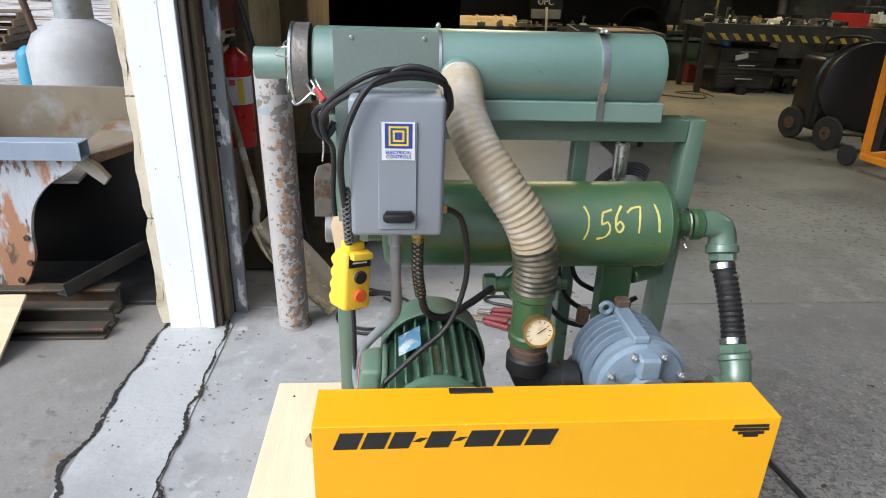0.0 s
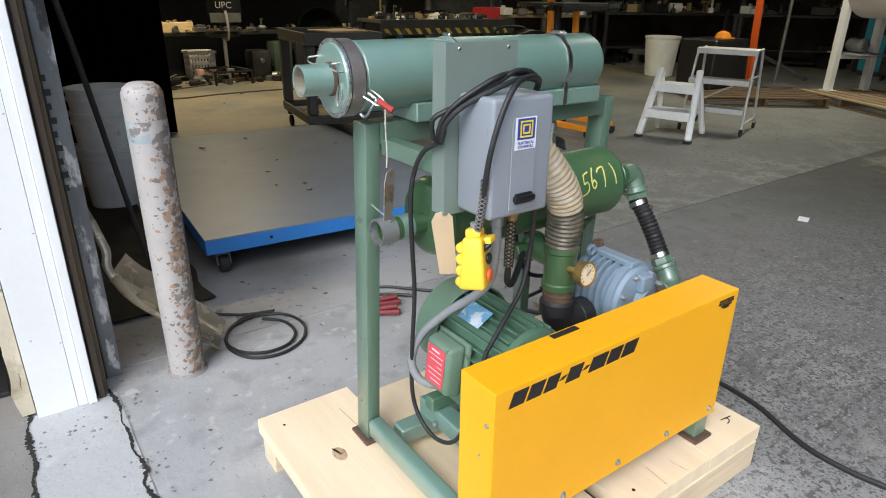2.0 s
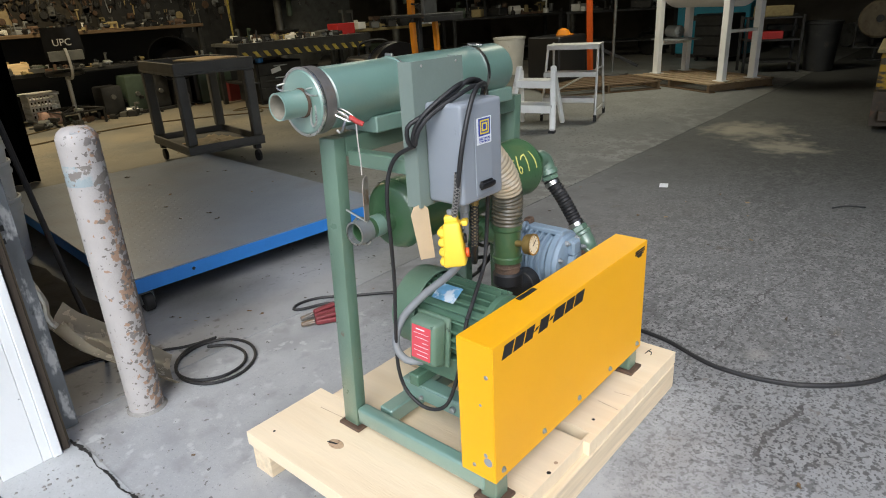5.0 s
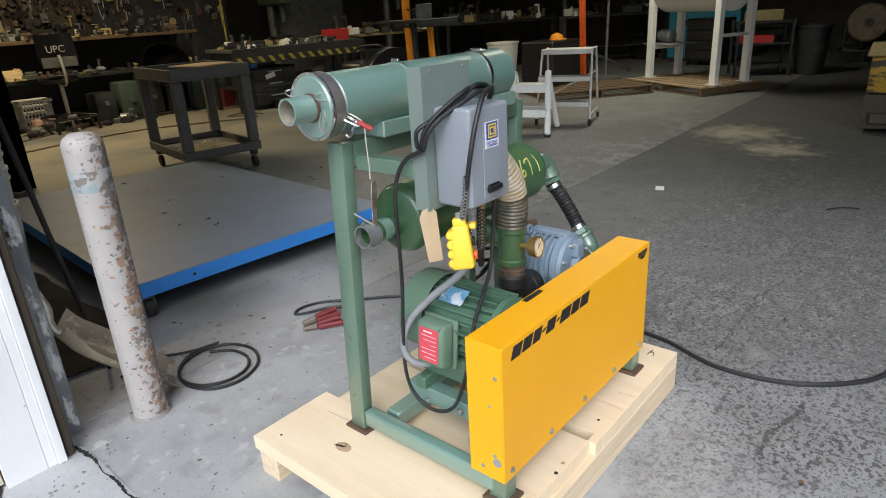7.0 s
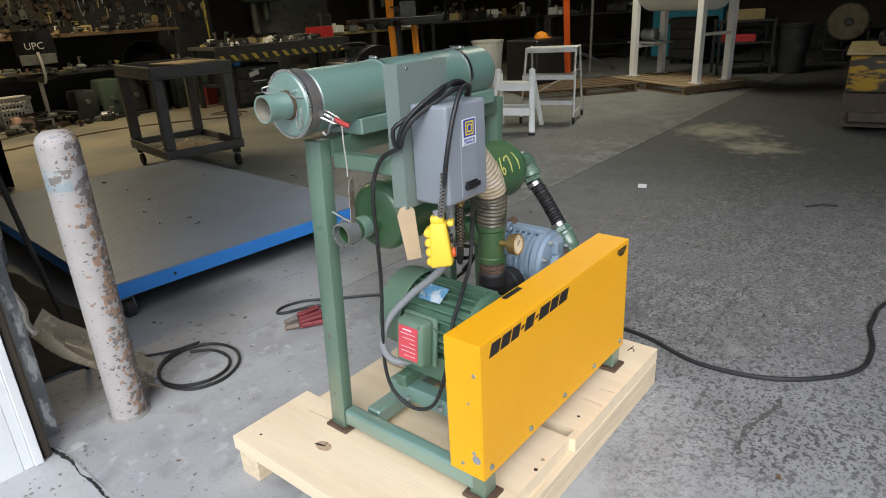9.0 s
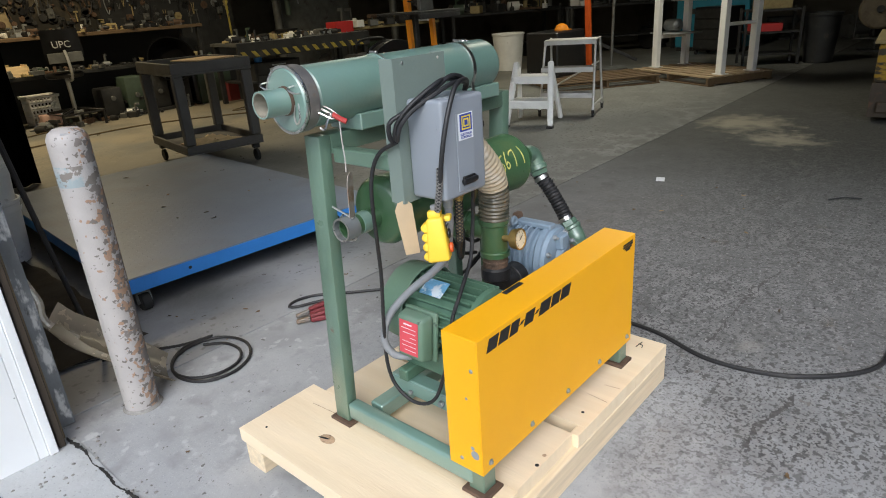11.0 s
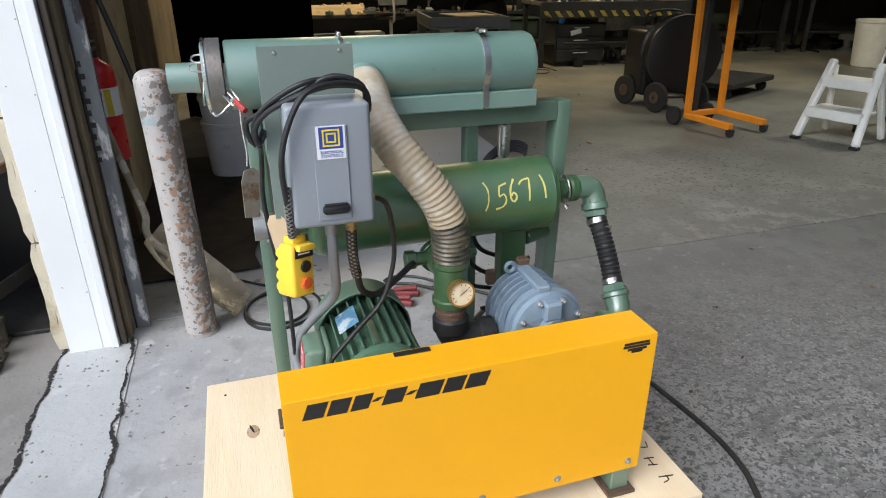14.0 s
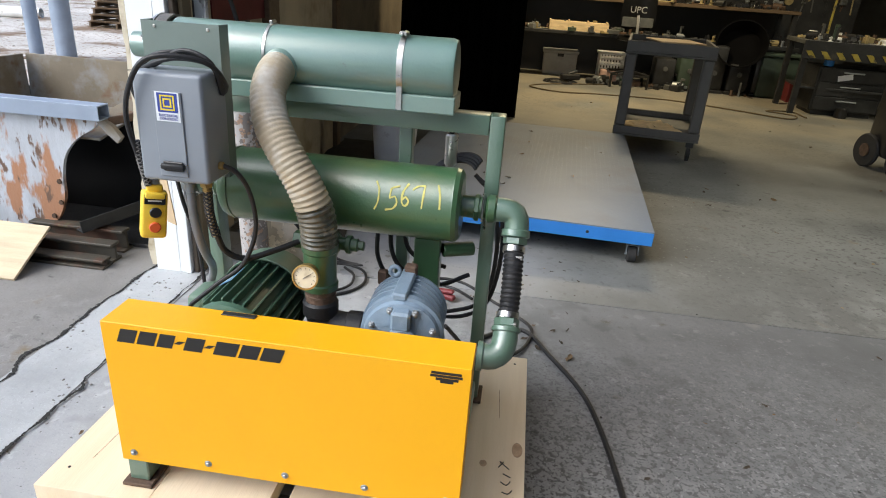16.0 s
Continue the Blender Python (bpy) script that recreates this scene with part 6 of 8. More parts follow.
# orange lift stand
st = thing("lift_stand", (3.93, 4.80, 0.004), "orange wheeled lift stand with a table top", "stand")
OM = pose(3.93, 4.80, 0.004, 0, 0, 8)
for sx in (0.0, 0.42):
    part("upright", moved(beam((sx, 0.14, 0.08), (sx + 0.02, 0.20, 1.15), 0.05, 0.05), OM), orange, st)
    part("base_leg", moved(beam((sx, 0.16, 0.10), (sx, -0.36, 0.09), 0.06, 0.05), OM), orange, st)
    part("caster", moved(join(cyl((sx - 0.015, -0.36, 0.035), (sx + 0.015, -0.36, 0.035), 0.035, 16), box(sx - 0.025, sx + 0.025, -0.39, -0.33, 0.045, 0.07, 0.003)), OM), dark_steel, st)
    part("wheel", moved(cyl((sx - 0.075, 0.25, 0.085), (sx - 0.04, 0.25, 0.085), 0.085, 22), OM), tyre, st)
part("cross_beam", moved(beam((0.03, 0.17, 0.1), (0.39, 0.17, 0.1), 0.05, 0.05), OM), orange, st)
part("mast", moved(box(0.10, 0.17, 0.18, 0.24, 0.12, 1.2, 0.004), OM), dark_steel, st)
part("table", moved(join(box(-0.12, 0.62, -0.05, 0.5, 1.2, 1.225, 0.004), box(-0.12, 0.62, -0.05, -0.04, 1.15, 1.2, 0.002)), OM), dark_steel, st)
part("control_panel", moved(box(-0.10, 0.13, -0.04, 0.0, 1.23, 1.37, 0.004), OM), mid_steel, st)
part("mast", moved(box(0.0, 0.06, 0.18, 0.24, 1.226, 1.75, 0.004), OM), orange, st)
cb = [(3.95 + 0.1 * math.cos(a) + 0.012 * math.sin(3.1 * a), 4.86 + 0.06 * math.sin(a * 1.3), 1.26 + 0.04 * math.sin(a * 0.9) + 0.03) for a in np.linspace(0, 24, 70)]
solid("cable_coil", sweep(cb, 0.008, 6, True, 0.03), black_rubber, "tangle of black cable on the stand", "cable")

# welding cart
wc = thing("welder_cart", (4.3, 6.0, 0.004), "black wheeled welding machine", "welder")
part("body", join(box(4.05, 4.5, 6.1, 6.5, 0.12, 0.8, 0.06, 3)), black_plastic, wc)
part("drum", lathe([(0, 0.16), (0.01, 0.33), (0.02, 0.38), (0.045, 0.385), (0.06, 0.36), (0.2, 0.36), (0.215, 0.385), (0.24, 0.38), (0.25, 0.33), (0.26, 0.16)], (4.32, 5.82, 0.56), (0.25, 1, 0), 48), black_plastic, wc)
for x, y in ((4.02, 6.35), (4.05, 5.84), (4.46, 5.74)):
    wl = part("wheel", cyl((x - 0.022, y, 0.154), (x + 0.022, y + 0.01, 0.154), 0.15, 28, 0.012), tyre, wc)
    part("hub", cyl((x - 0.03, y, 0.154), (x + 0.03, y + 0.01, 0.154), 0.06, 18), rust, wl)
part("axle", cyl((4.0, 5.85, 0.154), (4.5, 5.75, 0.154), 0.014, 10), dark_steel, wc)
part("handle", sweep([(4.2, 6.4, 0.75), (4.2, 6.35, 0.92), (4.4, 6.3, 0.96), (4.6, 6.3, 0.92), (4.6, 6.35, 0.75)], 0.014, 8), dark_steel, wc)
wc.location += Vector((-0.05, -0.28, 0))
solid("gas_bottle", lathe([(0, 0.1), (0.01, 0.11), (0.5, 0.11), (0.58, 0.06), (0.62, 0.03)], (4.81, 6.02, 0.18), (0.2, 0.2, 1), 20), mid_steel, "grey gas bottle leaning by the welder", "bottle")
dl = thing("dolly", (5.5, 6.3, 0.004), "low black steel platform dolly", "dolly")
part("platform", moved(box(-0.55, 0.55, -0.4, 0.4, 0.13, 0.19, 0.01), pose(5.45, 6.35, 0, 0, 0, 24)), dark_steel, dl)
for sx in (-1, 1):
    for sy in (-1, 1):
        part("wheel", moved(cyl((sx * 0.45 - 0.02, sy * 0.3, 0.064), (sx * 0.45 + 0.02, sy * 0.3, 0.064), 0.06, 16), pose(5.45, 6.35, 0.004, 0, 0, 24)), tyre, dl)


# ---- pallets and the white tank stand ----
def old_pallet(m, w=1.2, d=1.0, top=old_wood):
    c = thing("wood_pallet", (0, 0, 0), "old brown wooden pallet", "pallet", "old pallets")
    for k in range(7):
        y = -d / 2 + (d - 0.09) * k / 6
        part("slat", box(-w / 2, w / 2, y, y + 0.09, 0.105, 0.125, 0.002), top, c)
    for x in (-w / 2 + 0.02, -0.02, w / 2 - 0.06):
        part("runner", box(x, x + 0.04, -d / 2, d / 2, 0.018, 0.1045, 0.002), old_wood, c)
    for y in (-d / 2, -0.05, d / 2 - 0.1):
        part("slat", box(-w / 2, w / 2, y, y + 0.1, 0, 0.0175, 0.002), old_wood, c)
    c.matrix_basis = m


worn_slat = wood("worn_tan_slat", (0.34, 0.255, 0.16), (0.17, 0.11, 0.06), (1.2, 14, 14))
old_pallet(pose(8.66, 3.73, 0.004, 0, 0, -119), 1.66, 1.1, worn_slat)
old_pallet(pose(7.7, 4.95, 0.004, 0, 0, -38), 1.6, 1.1)
stand_white = M("white_stand_enamel", (0.84, 0.85, 0.84), 0.4, 0, 0.04, 5, 0.04, 60, (0.6, 0.57, 0.5), 9, 0.72, 0.76)
ws = thing("tank_stand", (8.68, 3.71, 0.129), "white enamelled steel stand carrying a horizontal white tank", "tank stand")
WM = pose(8.68, 3.71, 0.129, 0, 0, -119) @ Matrix.Diagonal((1.1, 1, 1, 1))
for x, y in ((-0.62, -0.27), (0.62, -0.27), (-0.62, 0.27), (0.62, 0.27)):
    part("leg", moved(box(x - 0.05, x + 0.05, y - 0.04, y + 0.04, 0.01, 1.9, 0.006), WM), stand_white, ws)
    part("foot_plate", moved(box(x - 0.08, x + 0.08, y - 0.07, y + 0.07, 0, 0.009, 0.002), WM), white_enamel, ws)
for b in (box(-0.66, -0.58, -0.229, 0.229, 0.42, 0.48, 0.004), box(0.58, 0.66, -0.229, 0.229, 0.62, 0.66, 0.004)):
    part("brace", moved(b, WM), white_enamel, ws)
part("tank_body", moved(lathe([(0, 0.1), (0.03, 0.3), (0.06, 0.34), (1.2, 0.34), (1.23, 0.3), (1.26, 0.1)], (-0.63, 0, 1.28), (1, 0, 0), 36), WM), white_enamel, ws)
part("tank_end", moved(box(0.70, 1.02, -0.3, 0.3, 1.2, 1.9, 0.01), WM), mid_steel, ws)
part("drive_motor", moved(join(lathe([(0, 0.05), (0.01, 0.09), (0.22, 0.09), (0.24, 0.05)], (-0.72, 0.0, 0.60), (1, 0, 0), 20), box(-0.85, -0.25, -0.22, 0.22, 0.481, 0.5, 0.004)), WM), galv, ws)

# white bin
wb = thing("white_bin", (9.08, 7.43, 0.004), "tall off-white plastic bin", "bin")
part("shell", lathe([(0, 0.22), (0.01, 0.235), (0.62, 0.29), (0.63, 0.30), (0.66, 0.305), (0.665, 0.29), (0.03, 0.22)], (9.08, 7.43, 0.004), (0, 0, 1), 30, False), white_plastic, wb)

# engine hoist
eh = thing("engine_hoist", (8.6, 5.2, 0.13), "red-orange shop hoist with a round foot", "hoist")
part("mast", beam((8.47, 5.42, 0.13), (8.3, 5.4, 1.9), 0.08, 0.07), orange2, eh)
part("arm", beam((8.33, 5.4, 1.5), (8.75, 5.1, 1.42), 0.09, 0.1), orange2, eh)
part("foot", lathe([(0, 0.25), (0.02, 0.25), (0.03, 0.22), (0.04, 0.03)], (8.5, 5.05, 0.131), (0, 0, 1), 26), mid_steel, eh)
part("pole", cyl((8.5, 5.05, 0.16), (8.52, 5.04, 1.4), 0.022, 12), mid_steel, eh)
part("counterweight", join(box(8.35, 8.75, 5.45, 5.9, 0.131, 0.62, 0.04, 2), beam((8.7, 5.5, 0.55), (9.1, 4.9, 0.2), 0.06, 0.05)), dark_steel, eh)

# teal machines and shelves beyond
tm = thing("teal_machine", (12.9, 4.9, 0.004), "teal blue machine cabinet with dark doors", "machine")
part("cabinet", box(12.45, 13.35, 4.22, 5.62, 0.08, 1.3, 0.02), teal, tm)
part("door", box(12.437, 12.449, 4.30, 4.85, 0.2, 0.8, 0.004), dark_steel, tm)
part("door", box(12.437, 12.449, 4.95, 5.5, 0.2, 0.62, 0.004), teal, tm)
part("vent", box(12.437, 12.449, 4.95, 5.4, 0.72, 0.82, 0.003), dark_steel, tm)
part("plinth", box(12.48, 13.32, 4.25, 5.59, 0.0, 0.079, 0.004), dark_steel, tm)
tc_ = thing("tool_chest", (11.8, 4.62, 0.004), "black rolling tool chest", "tool chest")
part("body", moved(box(-0.25, 0.25, -0.36, 0.36, 0.09, 0.86, 0.015), pose(11.95, 4.6, 0.004, 0, 0, -14)), black_plastic, tc_)
for k in range(4):
    part("drawer", moved(box(-0.262, -0.2505, -0.33, 0.33, 0.12 + 0.18 * k, 0.28 + 0.18 * k, 0.004), pose(11.95, 4.6, 0.004, 0, 0, -14)), dark_steel, tc_)
for sx in (-0.2, 0.2):
    for sy in (-0.3, 0.3):
        part("wheel", moved(cyl((sx, sy - 0.015, 0.045), (sx, sy + 0.015, 0.045), 0.044, 14), pose(11.95, 4.6, 0.004, 0, 0, -14)), tyre, tc_)
wb2 = thing("waste_bin", (10.75, 2.62, 0.0), "dark grey round waste bin", "bin")
part("shell", lathe([(0, 0.2), (0.01, 0.21), (0.70, 0.26), (0.71, 0.275), (0.745, 0.275), (0.75, 0.255), (0.03, 0.2)], (10.75, 2.62, 0.004), (0, 0, 1), 28, False), dark_steel, wb2)


def shelf_rack(m, w=1.2, d=0.5, h=1.1, n=3):
    c = thing("shelf_rack", (0, 0, 0), "dark steel shelf rack", "shelf", "shelf racks")
    for sx in (-1, 1):
        for sy in (-1, 1):
            part("post", box(sx * w / 2 - 0.02, sx * w / 2 + 0.02, sy * d / 2 - 0.02, sy * d / 2 + 0.02, 0, h, 0.003), dark_steel, c)
    for k in range(n):
        z = 0.15 + (h - 0.2) * k / (n - 1)
        part("shelf", box(-w / 2 + 0.021, w / 2 - 0.021, -d / 2, d / 2, z, z + 0.03, 0.003), dark_steel, c)
    c.matrix_basis = m


shelf_rack(pose(10.45, 3.3, 0.004, 0, 0, -62), 0.8, 0.45, 0.86)
solid("yellow_carton", moved(box(-0.25, 0.25, -0.15, 0.15, 0, 0.16, 0.01), pose(10.45, 3.3, 0.845, 0, 0, -55)), tan_wood, "tan carton of parts on a rack", "carton")
solid("red_carton", moved(box(-0.3, 0.15, -0.18, 0.18, 0, 0.12, 0.01), pose(10.45, 3.3, 0.51, 0, 0, -62)), red_box, "red parts tray on a rack", "tray")

# yellow lift truck at the edge of the bay
lt = thing("lift_truck", (6.5, 1.0, 0), "worn yellow and rust lift truck", "lift truck")
LM = pose(5.95, 1.20, 0, 0, 0, 6)
truck_brown = M("oily_brown_steel", (0.055, 0.04, 0.026), 0.6, 0.1, 0.25, 7, 0.1, 60, (0.10, 0.055, 0.03), 6, 0.54, 0.62)
part("body", moved(prism([(0.02, 0.05), (1.3, 0.05), (1.3, 0.36), (0.0, 0.36)], -0.86, 0.0), LM), truck_brown, lt)
part("hood", moved(box(0.015, 1.3, -0.85, -0.005, 0.361, 0.70, 0.03, 2), LM), lift_yellow, lt)
part("deck_plate", moved(box(-0.03, 1.32, -0.88, 0.03, 0.701, 0.73, 0.008, 2), LM), tan_wood, lt, "dusty yellow deck plate")
part("seat", moved(box(0.55, 1.0, -0.65, -0.2, 0.731, 0.86, 0.04, 3), LM), black_plastic, lt)
part("steering_post", moved(cyl((0.3, -0.42, 0.731), (0.42, -0.42, 1.15), 0.03, 12), LM), dark_steel, lt)
part("bumper", moved(box(-0.035, -0.001, -0.80, -0.06, 0.10, 0.20, 0.01), LM), truck_brown, lt)
for x, y in ((0.30, -0.93), (1.0, -0.93)):
    wl = part("wheel", moved(cyl((x, y, 0.21), (x, y + 0.07, 0.21), 0.21, 28, 0.015), LM), tyre, lt)
    part("hub", moved(cyl((x, y - 0.006, 0.21), (x, y + 0.076, 0.21), 0.09, 18), LM), lift_yellow, wl)
fan_tan = M("rusty_fan_tan", (0.17, 0.135, 0.085), 0.6, 0.1, 0.2, 8, 0.1, 60, (0.10, 0.07, 0.045), 6, 0.52, 0.64)
fan = thing("drum_fan", (12.5, 2.13, 0.0), "old round tan shop fan on a stand", "fan")
part("drum", lathe([(0, 0.27), (0.02, 0.31), (0.2, 0.31), (0.22, 0.28), (0.205, 0.10), (0.215, 0.0)], (12.6, 2.15, 0.66), (-1, -0.2, 0.12), 32), fan_tan, fan)
part("hub", cyl((12.39, 2.11, 0.685), (12.35, 2.10, 0.69), 0.06, 16), dark_steel, fan)
part("yoke", join(cyl((12.55, 1.80, 0.2), (12.55, 1.80, 0.68), 0.02, 10), cyl((12.55, 2.46, 0.2), (12.55, 2.46, 0.68), 0.02, 10), cyl((12.55, 1.80, 0.2), (12.55, 2.46, 0.2), 0.02, 10)), dark_steel, fan)
part("base", join(cyl((12.55, 2.13, 0.0), (12.55, 2.13, 0.03), 0.26, 20), cyl((12.55, 2.13, 0.03), (12.55, 2.13, 0.2), 0.03, 10)), dark_steel, fan)


# ---- workbenches at the back ----
def bench(m, w, d, h, label, top=dark_steel, shelf=True):
    c = thing("workbench", (0, 0, 0), label, "bench")
    part("top", box(-w / 2, w / 2, -d / 2, d / 2, h - 0.05, h, 0.006), top, c)
    for sx in (-1, 1):
        for sy in (-1, 1):
            part("leg", box(sx * (w / 2 - 0.06) - 0.035, sx * (w / 2 - 0.06) + 0.035, sy * (d / 2 - 0.06) - 0.035, sy * (d / 2 - 0.06) + 0.035, 0, h - 0.051, 0.004), dark_steel, c)
    if shelf:
        part("shelf", box(-w / 2 + 0.1, w / 2 - 0.1, -d / 2 + 0.1, d / 2 - 0.1, 0.32, 0.35, 0.004), dark_steel, c)
    c.matrix_basis = m
    return c


b1_ = bench(pose(2.7, 11.0, 0.004), 4.2, 0.75, 1.22, "long dark workbench crowded with tools", old_wood, False)
# black panel added to keep the space under the bench top dark
part("back_panel", box(-2.0, 2.0, 0.28, 0.32, 0.0, 1.165, 0.004), black_plastic, b1_)
bench(pose(2.7, 10.55, 0.004), 4.2, 0.4, 0.72, "low dark bench in front of the workbench", dark_steel, False)
sb_ = bench(pose(5.5, 9.15, 0.004, 0, 0, -6), 2.4, 0.9, 0.92, "steel layout table with a yellow and black hazard edge", mid_steel)
part("apron", box(-1.2, 1.2, -0.462, -0.4505, 0.70, 0.92, 0.002), dark_steel, sb_)
for k in range(13):
    x = -1.1 + 0.175 * k
    part("hazard_stripe", prism([(x, 0.715), (x + 0.07, 0.715), (x + 0.0, 0.80), (x - 0.07, 0.80)], -0.468, -0.4635), hazard_y, sb_)
bench(pose(8.2, 9.8, 0.004, 0, 0, -10), 2.2, 0.8, 0.95, "dark bench heaped with oddments", tan_wood)
bench(pose(10.9, 8.9, 0.004, 0, 0, -30), 2.6, 0.8, 1.0, "dark bench heaped with machine parts", dark_steel)
bench(pose(12.6, 7.0, 0.004, 0, 0, -50), 2.4, 0.8, 1.0, "dark bench heaped with machine parts", dark_steel)
solid("red_bin", moved(join(box(-0.185, 0.185, -0.12, 0.12, 0, 0.012, 0.003), box(-0.19, 0.19, -0.13, -0.12, 0.0, 0.17, 0.003), box(-0.19, 0.19, 0.12, 0.13, 0, 0.17, 0.003), box(-0.19, -0.18, -0.119, 0.119, 0, 0.17, 0.003), box(0.18, 0.19, -0.119, 0.119, 0, 0.17, 0.003)), pose(6.35, 8.95, 0.926)), red_box, "red plastic parts bin on the layout table", "bin")

rng = random.Random(12)
PAL = [dark_steel, dark_steel, mid_steel, black_plastic, green_shop, rust, dark_steel, mid_steel, black_plastic, galv, dark_steel, tan_wood, white_plastic]
DARK = [dark_steel, dark_steel, black_plastic, mid_steel, rust, green_shop]
KINDS = ("toolbox", "clamp", "bracket", "gearbox", "vise", "tool")


def clutter(x, y, z, s, mat_, k):
    """A small shop object: one of six shapes."""
    if k == 0:
        b = join(box(-s, s, -s * 0.5, s * 0.5, 0, s * 0.7, s * 0.06), box(-s * 0.3, s * 0.3, -s * 0.06, s * 0.06, s * 0.701, s * 0.9, s * 0.03))
    elif k == 1:
        b = join(box(-s * 0.1, s * 0.1, -s * 0.15, s * 0.15, 0, s * 1.8, s * 0.03), box(-s * 0.6, s * 0.1, -s * 0.12, s * 0.12, s * 1.5, s * 1.8, s * 0.03), box(-s * 0.6, s * 0.3, -s * 0.15, s * 0.15, 0.001, s * 0.2, s * 0.03))
    elif k == 2:
        b = join(box(-s, s, -s * 0.2, s * 0.2, 0, s * 0.14, s * 0.03), box(s * 0.7, s, -s * 0.2, s * 0.2, s * 0.141, s * 0.9, s * 0.03))
    elif k == 3:
        b = join(cyl((-s * 0.7, 0, s * 0.45), (s * 0.5, 0, s * 0.45), s * 0.45, 18), cyl((s * 0.5, 0, s * 0.45), (s * 0.9, 0, s * 0.45), s * 0.15, 12), box(-s * 0.5, s * 0.3, -s * 0.4, s * 0.4, 0, s * 0.15, s * 0.03))
    elif k == 4:
        b = join(lathe([(0, s * 0.5), (s * 0.1, s * 0.5), (s * 0.3, s * 0.2), (s * 0.7, s * 0.25)], (0, 0, 0), (0, 0, 1), 16), box(-s * 0.8, s * 0.5, -s * 0.2, s * 0.2, s * 0.65, s, s * 0.05), cyl((s * 0.5, 0, s * 0.8), (s * 1.1, 0, s * 0.8), s * 0.06, 8))
    else:
        b = join(beam((-s * 1.3, -s * 0.2, s * 0.12), (s * 1.2, s * 0.3, s * 0.12), s * 0.2, s * 0.2), cyl((s * 1.2, s * 0.3, 0), (s * 1.2, s * 0.3, s * 0.5), s * 0.3, 12))
    ob = solid(KINDS[k], moved(b, pose(x, y, z, 0, 0, rng.uniform(0, 360))), mat_, "dusty " + ("metal" if mat_ in (dark_steel, mid_steel, galv, rust) else "painted") + " " + KINDS[k] + " among shop clutter", KINDS[k], "bench clutter")
    return ob


def strew(n, cx_, cy_, w, d, rot, z, smin, smax, mats=PAL):
    ca, sa = math.cos(radians(rot)), math.sin(radians(rot))
    for _ in range(n):
        u, v = rng.uniform(-w / 2, w / 2), rng.uniform(-d / 2, d / 2)
        clutter(cx_ + u * ca - v * sa, cy_ + u * sa + v * ca, z, rng.uniform(smin, smax), rng.choice(mats), rng.randrange(6))


strew(150, 2.7, 10.9, 4.0, 0.55, 0, 1.225, 0.03, 0.11, PAL + DARK + [galv, white_plastic])
strew(110, 2.7, 10.5, 4.0, 0.3, 0, 0.725, 0.03, 0.10, DARK + [mid_steel, galv, tan_wood])
strew(34, 3.0, 10.15, 2.4, 0.35, 0, 0.004, 0.05, 0.15, DARK + [mid_steel, galv])
strew(14, 3.7, 10.7, 1.8, 0.4, 0, 0.004, 0.1, 0.22, [dark_steel, dark_steel, green_shop, black_plastic, mid_steel])
strew(110, 5.4, 9.1, 2.1, 0.7, -6, 0.925, 0.03, 0.11, PAL + [hazard_y, tan_wood, galv, white_plastic])
strew(10, 5.5, 9.3, 2.0, 0.6, -6, 0.004, 0.12, 0.28, [dark_steel, dark_steel, mid_steel, black_plastic])
strew(60, 8.2, 9.7, 2.0, 0.7, -10, 0.955, 0.05, 0.2, PAL + [galv, white_plastic])
strew(12, 8.2, 9.8, 2.0, 0.7, -10, 0.004, 0.12, 0.3, [dark_steel, mid_steel, black_plastic])
strew(60, 10.9, 8.9, 2.4, 0.7, -30, 1.005, 0.06, 0.24, PAL + [galv])
strew(14, 10.9, 8.9, 2.4, 0.7, -30, 0.004, 0.14, 0.34, [dark_steel, mid_steel, black_plastic])
strew(18, 12.6, 7.0, 2.2, 0.7, -50, 1.005, 0.1, 0.26)
strew(14, 3.6, 12.6, 5.0, 0.9, 0, 0.004, 0.25, 0.5, [dark_steel, dark_steel, green_shop, mid_steel])
strew(16, 7.6, 11.6, 5.0, 1.2, -15, 0.004, 0.25, 0.6, [dark_steel, dark_steel, green_shop, mid_steel])
strew(14, 14.5, 4.5, 2.5, 6.0, 0, 0.004, 0.2, 0.55, [dark_steel, dark_steel, black_plastic, mid_steel])

# tall dark machines behind the tables
for x, y, h in ((6.6, 10.9, 2.0), (9.4, 10.6, 2.1), (13.6, 8.6, 2.0)):
    dp = thing("drill_press", (x, y, 0.004), "dark upright drill press", "machine", "upright machines")
    part("base", box(x - 0.28, x + 0.28, y - 0.35, y + 0.3, 0.004, 0.12, 0.02), dark_steel, dp)
    part("column", cyl((x, y + 0.1, 0.121), (x, y + 0.1, h), 0.08, 16), mid_steel, dp)
    part("table", lathe([(0, 0.2), (0.04, 0.22), (0.05, 0.22)], (x, y - 0.1, h * 0.48), (0, 0, 1), 20), dark_steel, dp)
    part("head", join(box(x - 0.2, x + 0.2, y - 0.5, y + 0.25, h - 0.45, h, 0.05, 2), cyl((x, y - 0.25, h - 0.75), (x, y - 0.25, h - 0.44), 0.05, 14)), green_shop, dp)
    part("handle", join(*[cyl((x + 0.2, y - 0.25, h - 0.35), (x + 0.25, y - 0.25 + 0.22 * math.cos(a), h - 0.35 + 0.22 * math.sin(a)), 0.012, 8) for a in (0.5, 2.6, 4.7)]), galv, dp)

